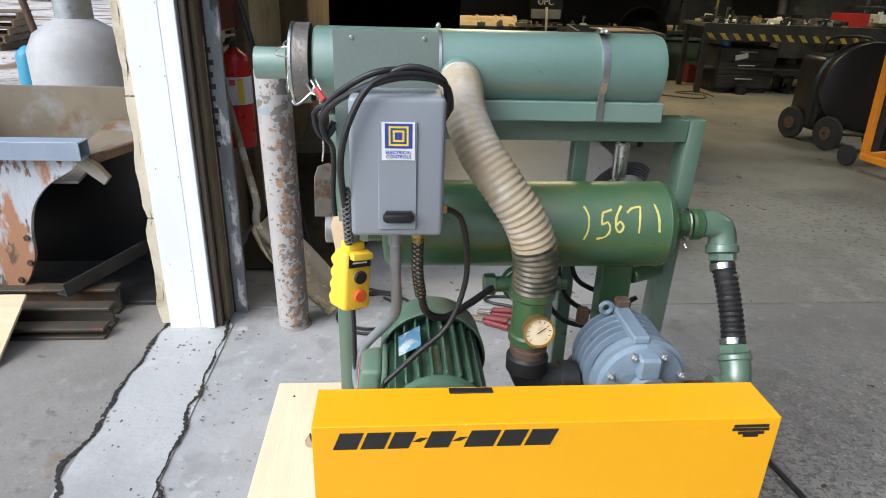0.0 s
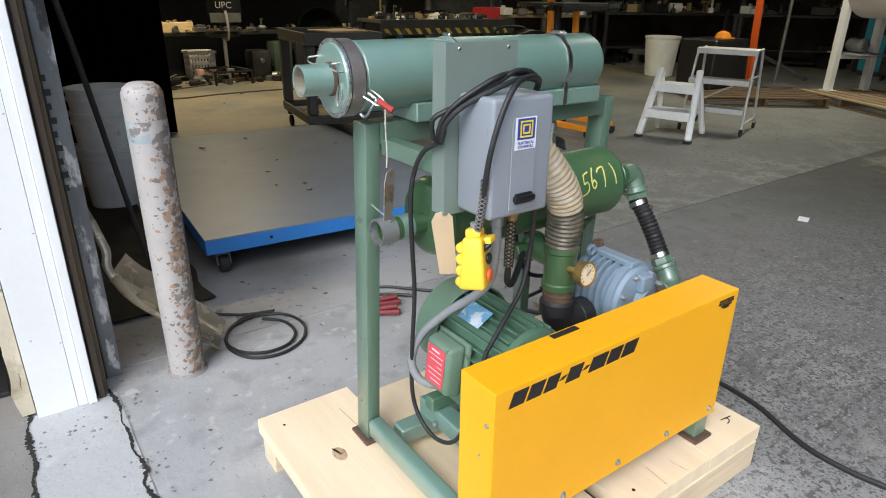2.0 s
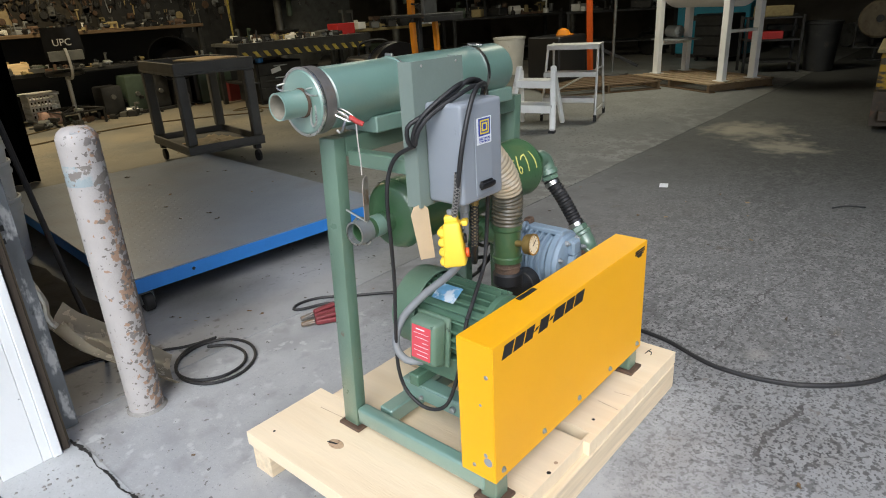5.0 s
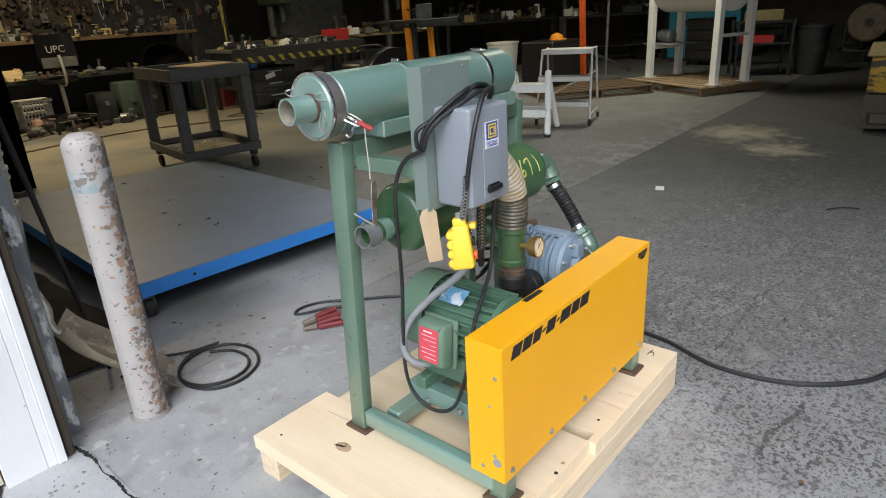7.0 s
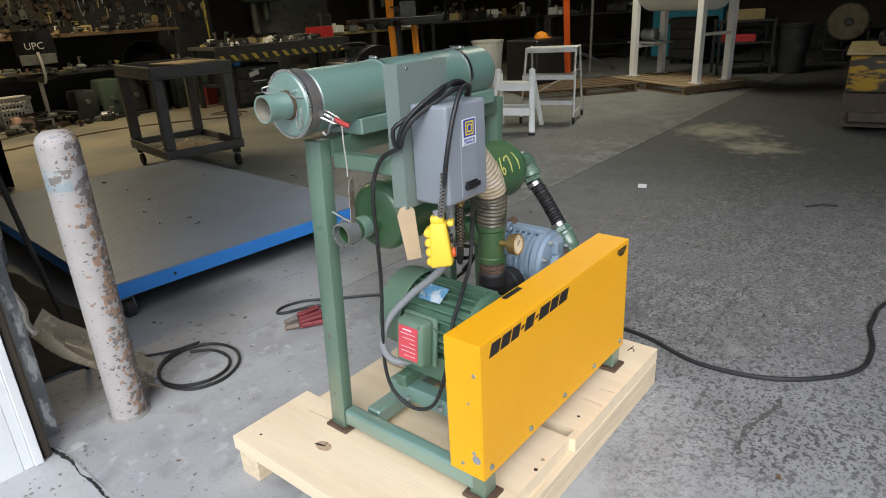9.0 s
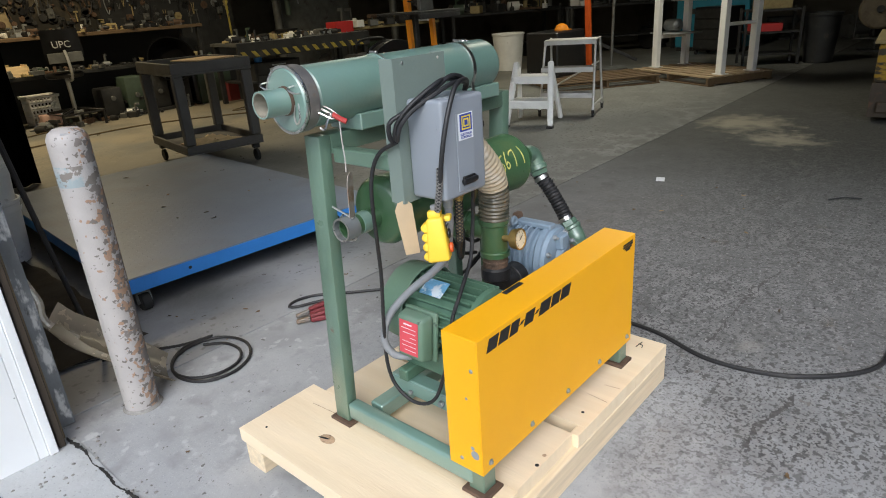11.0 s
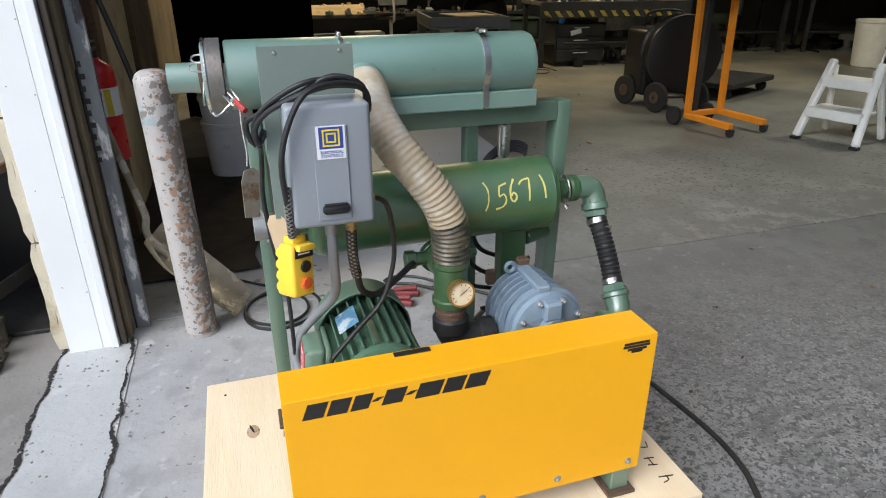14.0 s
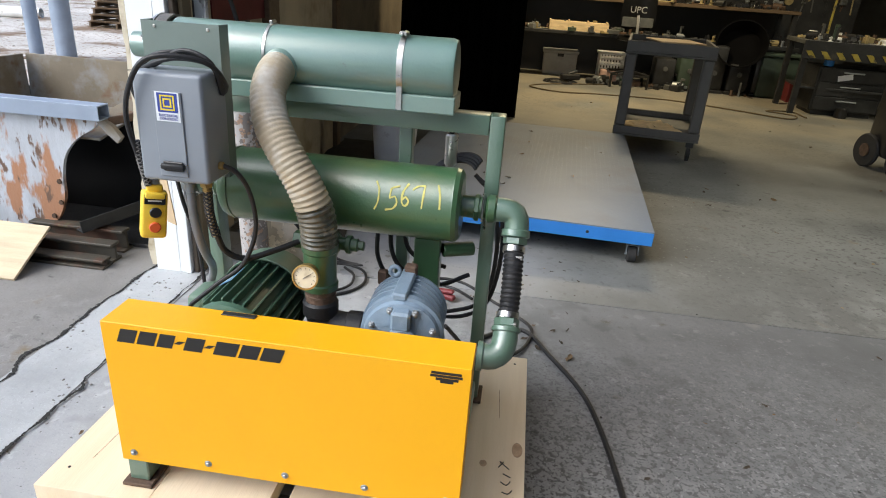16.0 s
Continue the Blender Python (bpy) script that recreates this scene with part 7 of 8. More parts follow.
# cream panel for the lit upper wall over the bench, with tools
solid("tool_board", box(0.61, 2.30, 11.594, 11.5995, 1.34, 3.1, 0.001), M("lit_cream_wall", (0.36, 0.29, 0.17), 0.8, 0, 0.2, 2, 0.1, 30, (0.16, 0.12, 0.07), 2.5, 0.5, 0.66), "cream panel for the lit wall behind the hung tools", "board")
solid("wall_shelf", box(0.62, 1.75, 11.42, 11.593, 1.30, 1.325, 0.003), block_cream, "cream shelf board under the hung tools", "shelf")
for k in range(150):
    x, z = 0.8 + 2.75 * rng.random() ** 0.7, 1.36 + 1.0 * rng.random()
    ln = rng.uniform(0.08, 0.30)
    solid("wall_tool", join(beam((x, 11.585, z), (x + rng.uniform(-0.1, 0.1), 11.585, z + ln), 0.025, 0.02), cyl((x, 11.56, z), (x, 11.595, z), rng.uniform(0.02, 0.06), 12)), rng.choice([dark_steel, rust, black_plastic, black_plastic, dark_steel, dark_steel]), "hand tool hung on the wall", "tool", "wall tools")

# chair with stencilled back
ch = thing("shop_chair", (2.36, 9.9, 0.004), "black drafting chair with a stencilled backrest and a chrome back bar", "chair")
bm = bmesh.new()
gr = []
for w in range(11):
    hw = 0.26 * math.sqrt(max(0.0, 1 - (1 - min(1, (w + 1.2) / 4.5)) ** 2)) * (1 - 0.1 * (w / 10))
    gr.append([bm.verts.new((hw * (u / 5 - 1), 0.06 * (1 - (u / 5 - 1) ** 2), 0.46 * w / 10)) for u in range(11)])
for a, b in zip(gr, gr[1:]):
    for u in range(10):
        bm.faces.new((a[u], a[u + 1], b[u + 1], b[u]))
bmesh.ops.solidify(bm, geom=bm.faces[:], thickness=0.028)
part("backrest", moved(bm, pose(2.34, 9.93, 0.84, -4)), black_plastic, ch)
part("stencil", text_mesh("UPC", 0.125, pose(2.335, 9.961, 1.10, -4) @ FRONT), tank_grey, ch, "white stencilled letters UPC")
part("back_panel", moved(box(-0.22, 0.22, -0.012, 0.0, 0.0, 0.13, 0.004), pose(2.34, 9.925, 0.87, -4)), mid_steel, ch, "grey lower panel of the backrest")
part("seat", moved(lathe([(0, 0.2), (0.01, 0.235), (0.05, 0.245), (0.075, 0.225), (0.085, 0.0)], (0, 0, 0), (0, 0, 1), 28), pose(2.36, 10.2, 0.66)), black_plastic, ch)
part("back_bar", sweep([(2.335, 9.90, 1.03), (2.345, 9.885, 0.90), (2.355, 9.90, 0.74), (2.36, 9.98, 0.64), (2.36, 10.16, 0.63)], 0.019, 8), alu, ch, "bright steel back bar")
part("post", cyl((2.36, 10.16, 0.13), (2.36, 10.16, 0.655), 0.028, 14), alu, ch, "bright steel post")
for sx, sy in ((-1, -1), (1, -1), (-1, 1), (1, 1)):
    lg_ = part("leg", beam((2.36 + sx * 0.02, 10.16 + sy * 0.02, 0.24), (2.36 + sx * 0.27, 10.16 + sy * 0.27, 0.20), 0.032, 0.028, 0.006), black_plastic, ch)
    part("foot", cyl((2.36 + sx * 0.27, 10.16 + sy * 0.27, 0.004), (2.36 + sx * 0.27, 10.16 + sy * 0.27, 0.21), 0.018, 12), black_plastic, lg_)
for a, b in (((-1, -1), (1, -1)), ((1, -1), (1, 1)), ((1, 1), (-1, 1)), ((-1, 1), (-1, -1))):
    part("foot_rail", cyl((2.36 + a[0] * 0.27, 10.16 + a[1] * 0.27, 0.19), (2.36 + b[0] * 0.27, 10.16 + b[1] * 0.27, 0.19), 0.012, 8), black_plastic, ch)

# tools, chains and hooks hung on the dark panel behind the benches
for k in range(150):
    x, y, z = 2.7 + 3.2 * rng.random(), 11.575, 1.25 + 1.0 * rng.random()
    y = 11.6005 if x < 3.6 else 11.5805
    ln, tilt = rng.uniform(0.08, 0.30), rng.uniform(-0.12, 0.12)
    m_ = rng.choice([dark_steel, dark_steel, black_plastic, mid_steel, rust, mid_steel, galv, tan_wood])
    sort = rng.randrange(4)
    if sort == 0:
        b = join(beam((x, y - 0.012, z), (x + tilt * ln, y - 0.012, z - ln), 0.02, 0.014, 0.003), cyl((x - 0.035, y - 0.014, z + 0.01), (x + 0.035, y - 0.014, z + 0.01), 0.014, 8))
        nm = "hammer"
    elif sort == 1:
        b = join(cyl((x, y - 0.02, z), (x, y, z), rng.uniform(0.03, 0.07), 14), cyl((x, y - 0.03, z), (x, y - 0.02, z), 0.02, 10))
        nm = "grinding_disc"
    elif sort == 2:
        b = join(beam((x - 0.02, y - 0.008, z), (x - 0.005, y - 0.008, z - ln), 0.012, 0.008, 0.002), beam((x + 0.025, y - 0.008, z), (x + 0.005, y - 0.008, z - ln), 0.012, 0.008, 0.002))
        nm = "shears"
    else:
        b = join(box(x - 0.05, x + 0.05, y - 0.05, y, z - ln * 0.5, z, 0.008), cyl((x, y - 0.05, z - ln * 0.25), (x, y - 0.075, z - ln * 0.25), 0.018, 10))
        nm = "wall_tool"
    solid(nm, b, m_, "dusty " + nm.replace("_", " ") + " hung behind the benches", "tool", "hung tools")
for k in range(10):
    x, z, ln = 2.8 + 0.3 * k + 0.1 * rng.random(), 1.75 + 0.4 * rng.random(), rng.uniform(0.25, 0.5)
    solid("chain_loop", sweep([(x - 0.03, 11.56, z), (x - 0.045, 11.56, z - ln * 0.6), (x - 0.01, 11.56, z - ln), (x + 0.04, 11.56, z - ln * 0.55), (x + 0.03, 11.56, z)], rng.uniform(0.006, 0.011), 6, True, 0.04), rng.choice([dark_steel, galv, black_rubber]), "loop of chain hung among the wall tools", "chain", "hung chains")
solid("hanger_rail", box(3.601, 6.0, 11.58, 11.64, 0.004, 3.0, 0.004), dark_steel, "dark steel panel carrying hung tools", "panel")
solid("ratchet_strap", join(box(5.045, 5.075, 10.196, 10.204, 0.9, 3.3, 0.001), box(5.0, 5.12, 10.17, 10.24, 3.3005, 4.601, 0.004)), hazard_y, "yellow ratchet strap hanging from the roof", "strap")
bk_ = thing("board_panel", (7.4, 11.0, 0.004), "grey-green sheet metal panel standing behind the tables", "panel")
part("sheet", box(6.7, 8.4, 11.0, 11.03, 0.30, 1.8, 0.004), mid_steel, bk_)
part("foot", box(6.9, 7.0, 10.9, 11.2, 0.004, 0.299, 0.004), dark_steel, bk_)
part("foot", box(8.1, 8.2, 10.9, 11.2, 0.004, 0.299, 0.004), dark_steel, bk_)


# under and beside the layout table
du = thing("drawer_cabinet", (4.95, 9.1, 0.004), "dark steel drawer cabinet with a white label under the table", "cabinet")
part("body", box(4.55, 5.4, 8.9, 9.45, 0.06, 0.62, 0.01), dark_steel, du)
part("plinth", box(4.6, 5.35, 8.95, 9.4, 0.004, 0.0595, 0.004), dark_steel, du)
for k in range(3):
    dr_ = part("drawer", box(4.58, 5.37, 8.884, 8.8995, 0.08 + 0.18 * k, 0.245 + 0.18 * k, 0.004), dark_steel, du)
    part("handle", cyl((4.85, 8.87, 0.2 + 0.18 * k), (5.1, 8.87, 0.2 + 0.18 * k), 0.01, 8), galv, dr_)
part("label", moved(box(-0.09, 0.09, -0.002, 0.0, -0.035, 0.035, 0), pose(4.88, 8.866, 0.50, 0, -12)), white_lab, du, "white paper label")
solid("blue_canister", lathe([(0, 0.05), (0.01, 0.06), (0.1, 0.06), (0.13, 0.03), (0.15, 0.03)], (4.68, 8.98, 0.62), (0, 0, 1), 20), blue_paint, "blue plastic canister on the drawer cabinet", "canister")
rc = thing("red_crate", (4.9, 10.0, 0.004), "dull red plastic crate on the floor", "crate")
for b in (box(4.62, 5.08, 9.86, 9.875, 0.02, 0.3, 0.004), box(4.62, 5.08, 10.06, 10.075, 0.02, 0.3, 0.004), box(4.62, 4.635, 9.8755, 10.0595, 0.02, 0.3, 0.004), box(5.065, 5.08, 9.8755, 10.0595, 0.02, 0.3, 0.004)):
    part("side", b, soot, rc)
part("bottom", box(4.62, 5.08, 9.86, 10.075, 0.004, 0.0195, 0.003), soot, rc)
coil_ = [(1.35 + (0.2 + 0.06 * math.sin(2.3 * a)) * math.cos(a), 9.95 + (0.2 + 0.05 * math.cos(1.7 * a)) * math.sin(a), 0.014 + 0.004 * (a / 6.28)) for a in np.linspace(0, 21, 60)]
solid("cable_coil", sweep(coil_, 0.009, 6, True, 0.04), black_rubber, "loose coil of dark cable on the shop floor", "cable")
gt = thing("power_tool", (1.5, 10.05, 0.03), "black hand power tool lying on the cable", "tool")
part("body", beam((1.35, 10.0, 0.08), (1.65, 10.1, 0.08), 0.09, 0.09, 0.02), black_plastic, gt)
part("handle", beam((1.45, 10.03, 0.12), (1.6, 10.08, 0.17), 0.03, 0.03, 0.008), dark_steel, gt)
bm = box(-0.13, 0.13, -0.1, 0.1, 0.0, 0.17, 0.02, 2)
bmesh.ops.subdivide_edges(bm, edges=bm.edges[:], cuts=2, use_grid_fill=True)
for v in bm.verts:
    v.co += Vector((noise.noise(v.co * 14), noise.noise(v.co * 14 + Vector((5, 0, 0))), 0.6 * max(-0.2, noise.noise(v.co * 12 + Vector((0, 7, 0)))))) * 0.035
solid("rag", moved(bm, pose(2.12, 10.5, 0.012)), M("pinkish_rag", (0.42, 0.28, 0.24), 0.9, 0, 0.25, 12, 0.2, 40), "crumpled pinkish rag on the floor", "rag")

# laundry basket
ba = thing("basket", (2.17, 10.9, 0.004), "white slatted plastic basket on the floor", "basket")
basket_white = M("white_basket_plastic", (0.82, 0.82, 0.80), 0.4, 0, 0.05, 6, 0.03, 60)
for ax_, fixed in ((0, 10.75), (0, 11.06), (1, 1.98), (1, 2.36)):
    lo_, hi_ = (1.98, 2.36) if ax_ == 0 else (10.76, 11.05)
    wall_ = []
    for k in range(9):
        u = lo_ + (hi_ - lo_) * k / 8
        wall_.append(box(u - 0.009, u + 0.009, fixed - 0.006, fixed + 0.006, 0.02, 0.40, 0.001) if ax_ == 0 else box(fixed - 0.006, fixed + 0.006, u - 0.009, u + 0.009, 0.02, 0.40, 0.001))
    for z in (0.035, 0.135, 0.235, 0.325):
        wall_.append(box(lo_, hi_, fixed - 0.005, fixed + 0.005, z - 0.013, z + 0.013, 0.001) if ax_ == 0 else box(fixed - 0.005, fixed + 0.005, lo_, hi_, z - 0.013, z + 0.013, 0.001))
    part("lattice_side", join(*wall_), basket_white, ba)
part("bottom", box(1.98, 2.36, 10.75, 11.06, 0.004, 0.0195, 0.003), basket_white, ba)
part("rim", join(box(1.95, 2.39, 10.725, 10.755, 0.385, 0.425, 0.006), box(1.95, 2.39, 11.055, 11.085, 0.385, 0.425, 0.006), box(1.95, 1.985, 10.756, 11.054, 0.385, 0.425, 0.006), box(2.355, 2.39, 10.756, 11.054, 0.385, 0.425, 0.006)), basket_white, ba)
gm_ = thing("metal_box", (1.4, 11.0, 0.004), "grey steel box on the floor under the bench", "box")
part("body", box(1.08, 1.62, 10.75, 11.1, 0.004, 0.35, 0.01), tank_grey, gm_)
part("lid", box(1.06, 1.64, 10.73, 11.12, 0.351, 0.40, 0.008), tank_grey, gm_)
part("latch", box(1.30, 1.40, 10.738, 10.7495, 0.30, 0.345, 0.003), dark_steel, gm_)
# round black tub leaning behind the cart
solid("rubber_tub", lathe([(0, 0.24), (0.02, 0.29), (0.2, 0.34), (0.22, 0.36), (0.22, 0.34), (0.04, 0.28), (0.03, 0.0)], (3.95, 10.3, 0.66), (-0.25, -1, 0.45), 40), black_cloth, "round black rubber tub leaning on the bench", "tub")
for n_ in range(5):
    x = 2.9 + 0.36 * n_
    bk3 = thing("floor_machine", (x, 10.35, 0.004), "dark dusty shop machine on the floor", "machine", "floor machines")
    part("body", box(x - 0.15, x + 0.15, 10.15, 10.5, 0.05, 0.45 + 0.12 * (n_ % 3), 0.03, 2), rng.choice([dark_steel, black_plastic, green_shop]), bk3)
    part("base", box(x - 0.17, x + 0.17, 10.13, 10.52, 0.004, 0.0495, 0.005), dark_steel, bk3)
    part("knob", cyl((x, 10.149, 0.3), (x, 10.12, 0.3), 0.035, 14), mid_steel, bk3)
gb = thing("storage_bin", (4.55, 10.4, 0.004), "dark green storage bin", "bin")
part("tub", box(4.25, 4.85, 10.1, 10.6, 0.004, 0.6, 0.03, 2), green_shop, gb)
part("lid", box(4.22, 4.88, 10.07, 10.63, 0.601, 0.64, 0.01), green_shop, gb)
pale_wood = wood("pale_box_wood", (0.72, 0.56, 0.34), (0.6, 0.44, 0.24), (1.5, 10, 10))
cr = thing("open_crate", (1.55, 10.45, 0.73), "pale wooden tray of small parts", "crate")
part("tray", join(box(1.1, 2.0, 10.38, 10.395, 0.726, 0.86, 0.003), box(1.1, 2.0, 10.6, 10.615, 0.726, 0.86, 0.003), box(1.1, 2.0, 10.396, 10.599, 0.726, 0.74, 0.002), *[box(1.1 + 0.29 * k, 1.115 + 0.29 * k, 10.37, 10.6, 0.741, 0.88, 0.003) for k in range(4)]), pale_wood, cr)

# ---- the yard ----
hb = thing("loader_bucket", (-1.8, 3.4, 0.0), "rusty blue steel loader bucket lying in the yard", "loader bucket")
curve = [(-1.22, 0.60), (-1.26, 0.56), (-1.36, 0.50), (-1.43, 0.42), (-1.46, 0.32), (-1.47, 0.22), (-1.52, 0.12), (-1.60, 0.06)]
hb.location += Vector((0.155, -0.285, 0))
hb.scale = (1, 1, 1.065)
part("side_plate", prism([(-3.2, 0.60), *[(p.x, p.z) for p in smooth_path([(x, 0, z) for x, z in curve], 0.02)], (-3.2, 0.04)], 2.90, 2.92), rust_blue, hb)
sheet = prism([(-1.27, 0.0), (-1.2, 0.0), (-0.99, 0.28), (-0.99, 0.40), (-1.27, 0.40)], 0.0, 0.014)
sheet = moved(sheet, pose(0, 2.925, 0.60, 8.0) @ Matrix.Rotation(radians(-90), 4, 'X'))
part("trough_lip", sheet, rust_brown, hb)
part("trough_floor", beam((-1.59, 2.945, 0.50), (-1.59, 3.326, 0.56), 0.64, 0.012, 0.001), rust_brown, hb)
part("trough_back", moved(box(-1.905, -0.985, 0.0, 0.012, -0.09, 0.155, 0.002), pose(0, 3.327, 0.632, -4)), rust_brown, hb)
part("trough_end", box(-1.920, -1.906, 2.945, 3.326, 0.50, 0.785, 0.002), rust_brown, hb)
part("sheet_rim", beam((-1.2, 2.925, 0.588), (-0.995, 3.205, 0.628), 0.02, 0.035, 0.004), rust, hb)
# added dark plates put the cavity's deep shade into their colour
part("inner_plate", box(-2.2, -2.18, 2.921, 3.34, 0.02, 0.585, 0.002), dark_steel, hb)
part("floor_plate", box(-2.17, -0.99, 2.93, 3.36, 0.003, 0.02, 0.002), dark_steel, hb)
part("lining", box(-2.17, -0.99, 3.345, 3.36, 0.021, 0.63, 0.002), black_plastic, hb)
part("rear_plate", box(-3.2, -2.21, 3.327, 3.341, 0.02, 0.62, 0.002), rust_brown, hb)
TT = ((0.004, 0.076, 0.0, 0.006), (0.004, 0.076, 0.058, 0.064), (0.0, 0.0038, 0.0, 0.064), (0.0762, 0.08, 0.0, 0.064))
part("top_tube", join(*[box(-3.2, -1.2, 2.86 + a, 2.86 + b, 0.601 + c_, 0.601 + d_, 0.0008) for a, b, c_, d_ in TT]), tube_blue, hb, "hollow blue-grey box tube")
part("end_scroll", prism([(-1.205, 0.600), (-1.165, 0.575), (-1.13, 0.53), (-1.15, 0.505), (-1.20, 0.545), (-1.24, 0.590)], 2.895, 2.925), rust_brown, hb, "bent steel lip")
for x, z in ((-1.48, 0.30), (-1.49, 0.20), (-1.54, 0.13)):
    part("bolt", cyl((x, 2.90, z), (x, 2.89, z), 0.012, 8), rust, hb)
rail_rust = M("greenish_rusty_rail", (0.058, 0.05, 0.037), 0.65, 0.1, 0.25, 7, 0.1, 60, (0.10, 0.05, 0.03), 5, 0.5, 0.6, (0.2, 0.2, 0.09), 4, 0.62, 0.7)
for x0, x1, y0, z0, hgt in ((-1.47, -0.985, 2.365, 0.003, 0.045), (-1.50, -0.99, 2.445, 0.003, 0.09), (-1.50, -1.01, 2.565, 0.003, 0.11)):
    rl = solid("steel_rail", join(box(x0, x1, y0, y0 + 0.075, z0, z0 + 0.012, 0.002), box(x0, x1, y0 + 0.03, y0 + 0.045, z0 + 0.0125, z0 + hgt - 0.014, 0.002), box(x0, x1, y0 + 0.005, y0 + 0.07, z0 + hgt - 0.0135, z0 + hgt, 0.003)), rail_rust, "rusty steel rail on the ground", "rail", "scrap rails")
solid("steel_angle", moved(join(box(0, 0.45, 0, 0.06, 0, 0.008, 0.001), box(0, 0.45, 0, 0.008, 0.008, 0.06, 0.001)), pose(-1.16, 2.50, 0.113, 0, -6, 62)), dark_steel, "rusty angle iron lying on the rails", "angle iron")
pale_ply = wood("pale_plywood", (0.62, 0.50, 0.33), (0.54, 0.41, 0.25), (1.0, 9, 9))
solid("plywood_board", moved(box(-0.3, 0.3, -0.15, 0.15, 0, 0.012, 0.001), pose(-1.57, 2.13, 0.003, 0, 0, 0) @ pose(0, 0.18, 0.075, 30)), pale_ply, "pale plywood board leaning on the bucket", "board")
pt = thing("propane_tank", (-2.28, 5.42, 0.0), "grey-white steel gas tank in the yard", "gas tank")
part("shell", lathe([(0, 0.3), (0.02, 0.36), (0.74, 0.36), (0.86, 0.3), (0.93, 0.2), (0.97, 0.13)], (-2.28, 5.42, 0.0), (0, 0, 1), 36), tank_grey, pt)
part("collar", pipe((-2.28, 5.42, 0.95), (-2.28, 5.42, 1.14), 0.13, 0.006, 24), galv, pt)
part("valve", cyl((-2.28, 5.42, 1.02), (-2.28, 5.42, 1.12), 0.03, 12), brass, pt)
for x, y, r in ((-5.67, 7.92, 0.085), (-5.22, 7.90, 0.12)):
    po = thing("pipe_post", (x, y, 0.005), "blue-grey steel pipe post", "post", "yard posts")
    part("pipe", cyl((x, y, 0.005), (x, y, 3.2), r, 18), tube_blue, po)
    part("base_plate", box(x - r - 0.08, x + r + 0.08, y - r - 0.08, y + r + 0.08, 0.005, 0.02, 0.002), rust, po)
for k in range(5):
    old_pallet(pose(-7.2 + 0.05 * k, 12.5, 0.005 + 0.127 * k, 0, 0, 4 * k), 1.2, 1.0)
tp_ = thing("t_post", (-3.98, 8.34, 0.005), "rusty T-topped steel pipe in the yard", "post")
part("pipe", cyl((-3.98, 8.34, 0.005), (-4.2, 8.24, 1.40), 0.04, 14), rust, tp_)
part("cross_bar", beam((-4.42, 8.11, 1.41), (-4.0, 8.34, 1.41), 0.05, 0.04, 0.006), rust, tp_)
# parked car and a grey container far out in the yard
pc = thing("parked_car", (-17.5, 36, 0), "white parked car with red tail lights far off", "car")
CM = pose(-17.0, 35.0, 0.005, 0, 0, 24)
part("body", moved(join(box(-0.9, 0.9, -2.1, 2.1, 0.28, 0.95, 0.12, 3)), CM), white_enamel, pc)
part("cabin", moved(prism([(-1.7, 0.951), (-1.2, 1.5), (0.7, 1.5), (1.3, 0.951)], -0.78, 0.78), CM @ Matrix.Rotation(radians(90), 4, 'Z')), white_enamel, pc)
part("rear_window", moved(box(-0.65, 0.65, -1.62, -1.5, 1.02, 1.4, 0.02), CM), black_plastic, pc)
for sx in (-1, 1):
    part("tail_light", moved(box(sx * 0.75 - 0.14, sx * 0.75 + 0.14, -2.13, -2.08, 0.68, 0.86, 0.01), CM), ext_red, pc)
    for y in (-1.3, 1.35):
        part("wheel", moved(cyl((sx * 0.86 - 0.1, y, 0.315), (sx * 0.86 + 0.1, y, 0.315), 0.31, 20), CM), tyre, pc)
for y_ in (12.2, 12.55):
    solid("pale_pipe", pipe((-12.6, y_, 0.105), (-9.6, y_ + 0.5, 0.105), 0.1, 0.012, 20), white_plastic, "pale plastic pipe lying in the yard", "pipe", "yard pipes")
solid("teal_drum", lathe([(0, 0.09), (0.02, 0.10), (0.62, 0.10), (0.66, 0.08), (0.69, 0.04), (0.70, 0.03)], (-2.98, 6.0, 0.005), (0, 0, 1), 24), teal, "narrow teal plastic drum in the yard", "drum")

# ---- cables and litter on the ground ----
solid("ground_cable", sweep([(0.62, 1.72, 0.30), (0.66, 1.95, 0.06), (0.78, 2.2, 0.011), (0.93, 2.29, 0.011), (1.04, 2.12, 0.010), (1.17, 1.85, 0.007), (1.235, 1.43, 0.007), (1.23, 1.18, 0.007), (1.14, 0.92, 0.007), (1.19, 0.66, 0.007), (1.38, 0.455, 0.007), (1.6, 0.42, 0.007), (1.85, 0.45, 0.007), (2.2, 0.35, 0.007), (2.9, -0.3, 0.007)], 0.0090, 8, True, 0.03), black_rubber, "black power cable lying on the concrete", "cable")
loops = [(-0.5 + 0.2 * t, 3.05 - 0.05 * t, 0.009) for t in (0, 0.6)] + [(-0.2, 2.93, 0.009), (0.0, 2.77, 0.009)]
for k in range(18):
    a = 1.1 + 2 * math.pi * k / 8.5
    r = 1.0 - 0.34 * (k / 18)
    loops.append((0.045 - 0.035 * (k / 18) + 0.018 * math.sin(0.74 * k) + 0.195 * r * math.cos(a) + 0.01 * math.sin(k), 2.555 + 0.195 * r * math.sin(a), 0.008 + 0.0035 * (k // 8)))
solid("ground_cable", sweep(loops, 0.0065, 8, True, 0.02), black_rubber, "loops of black cable on the floor by the bollard", "cable")
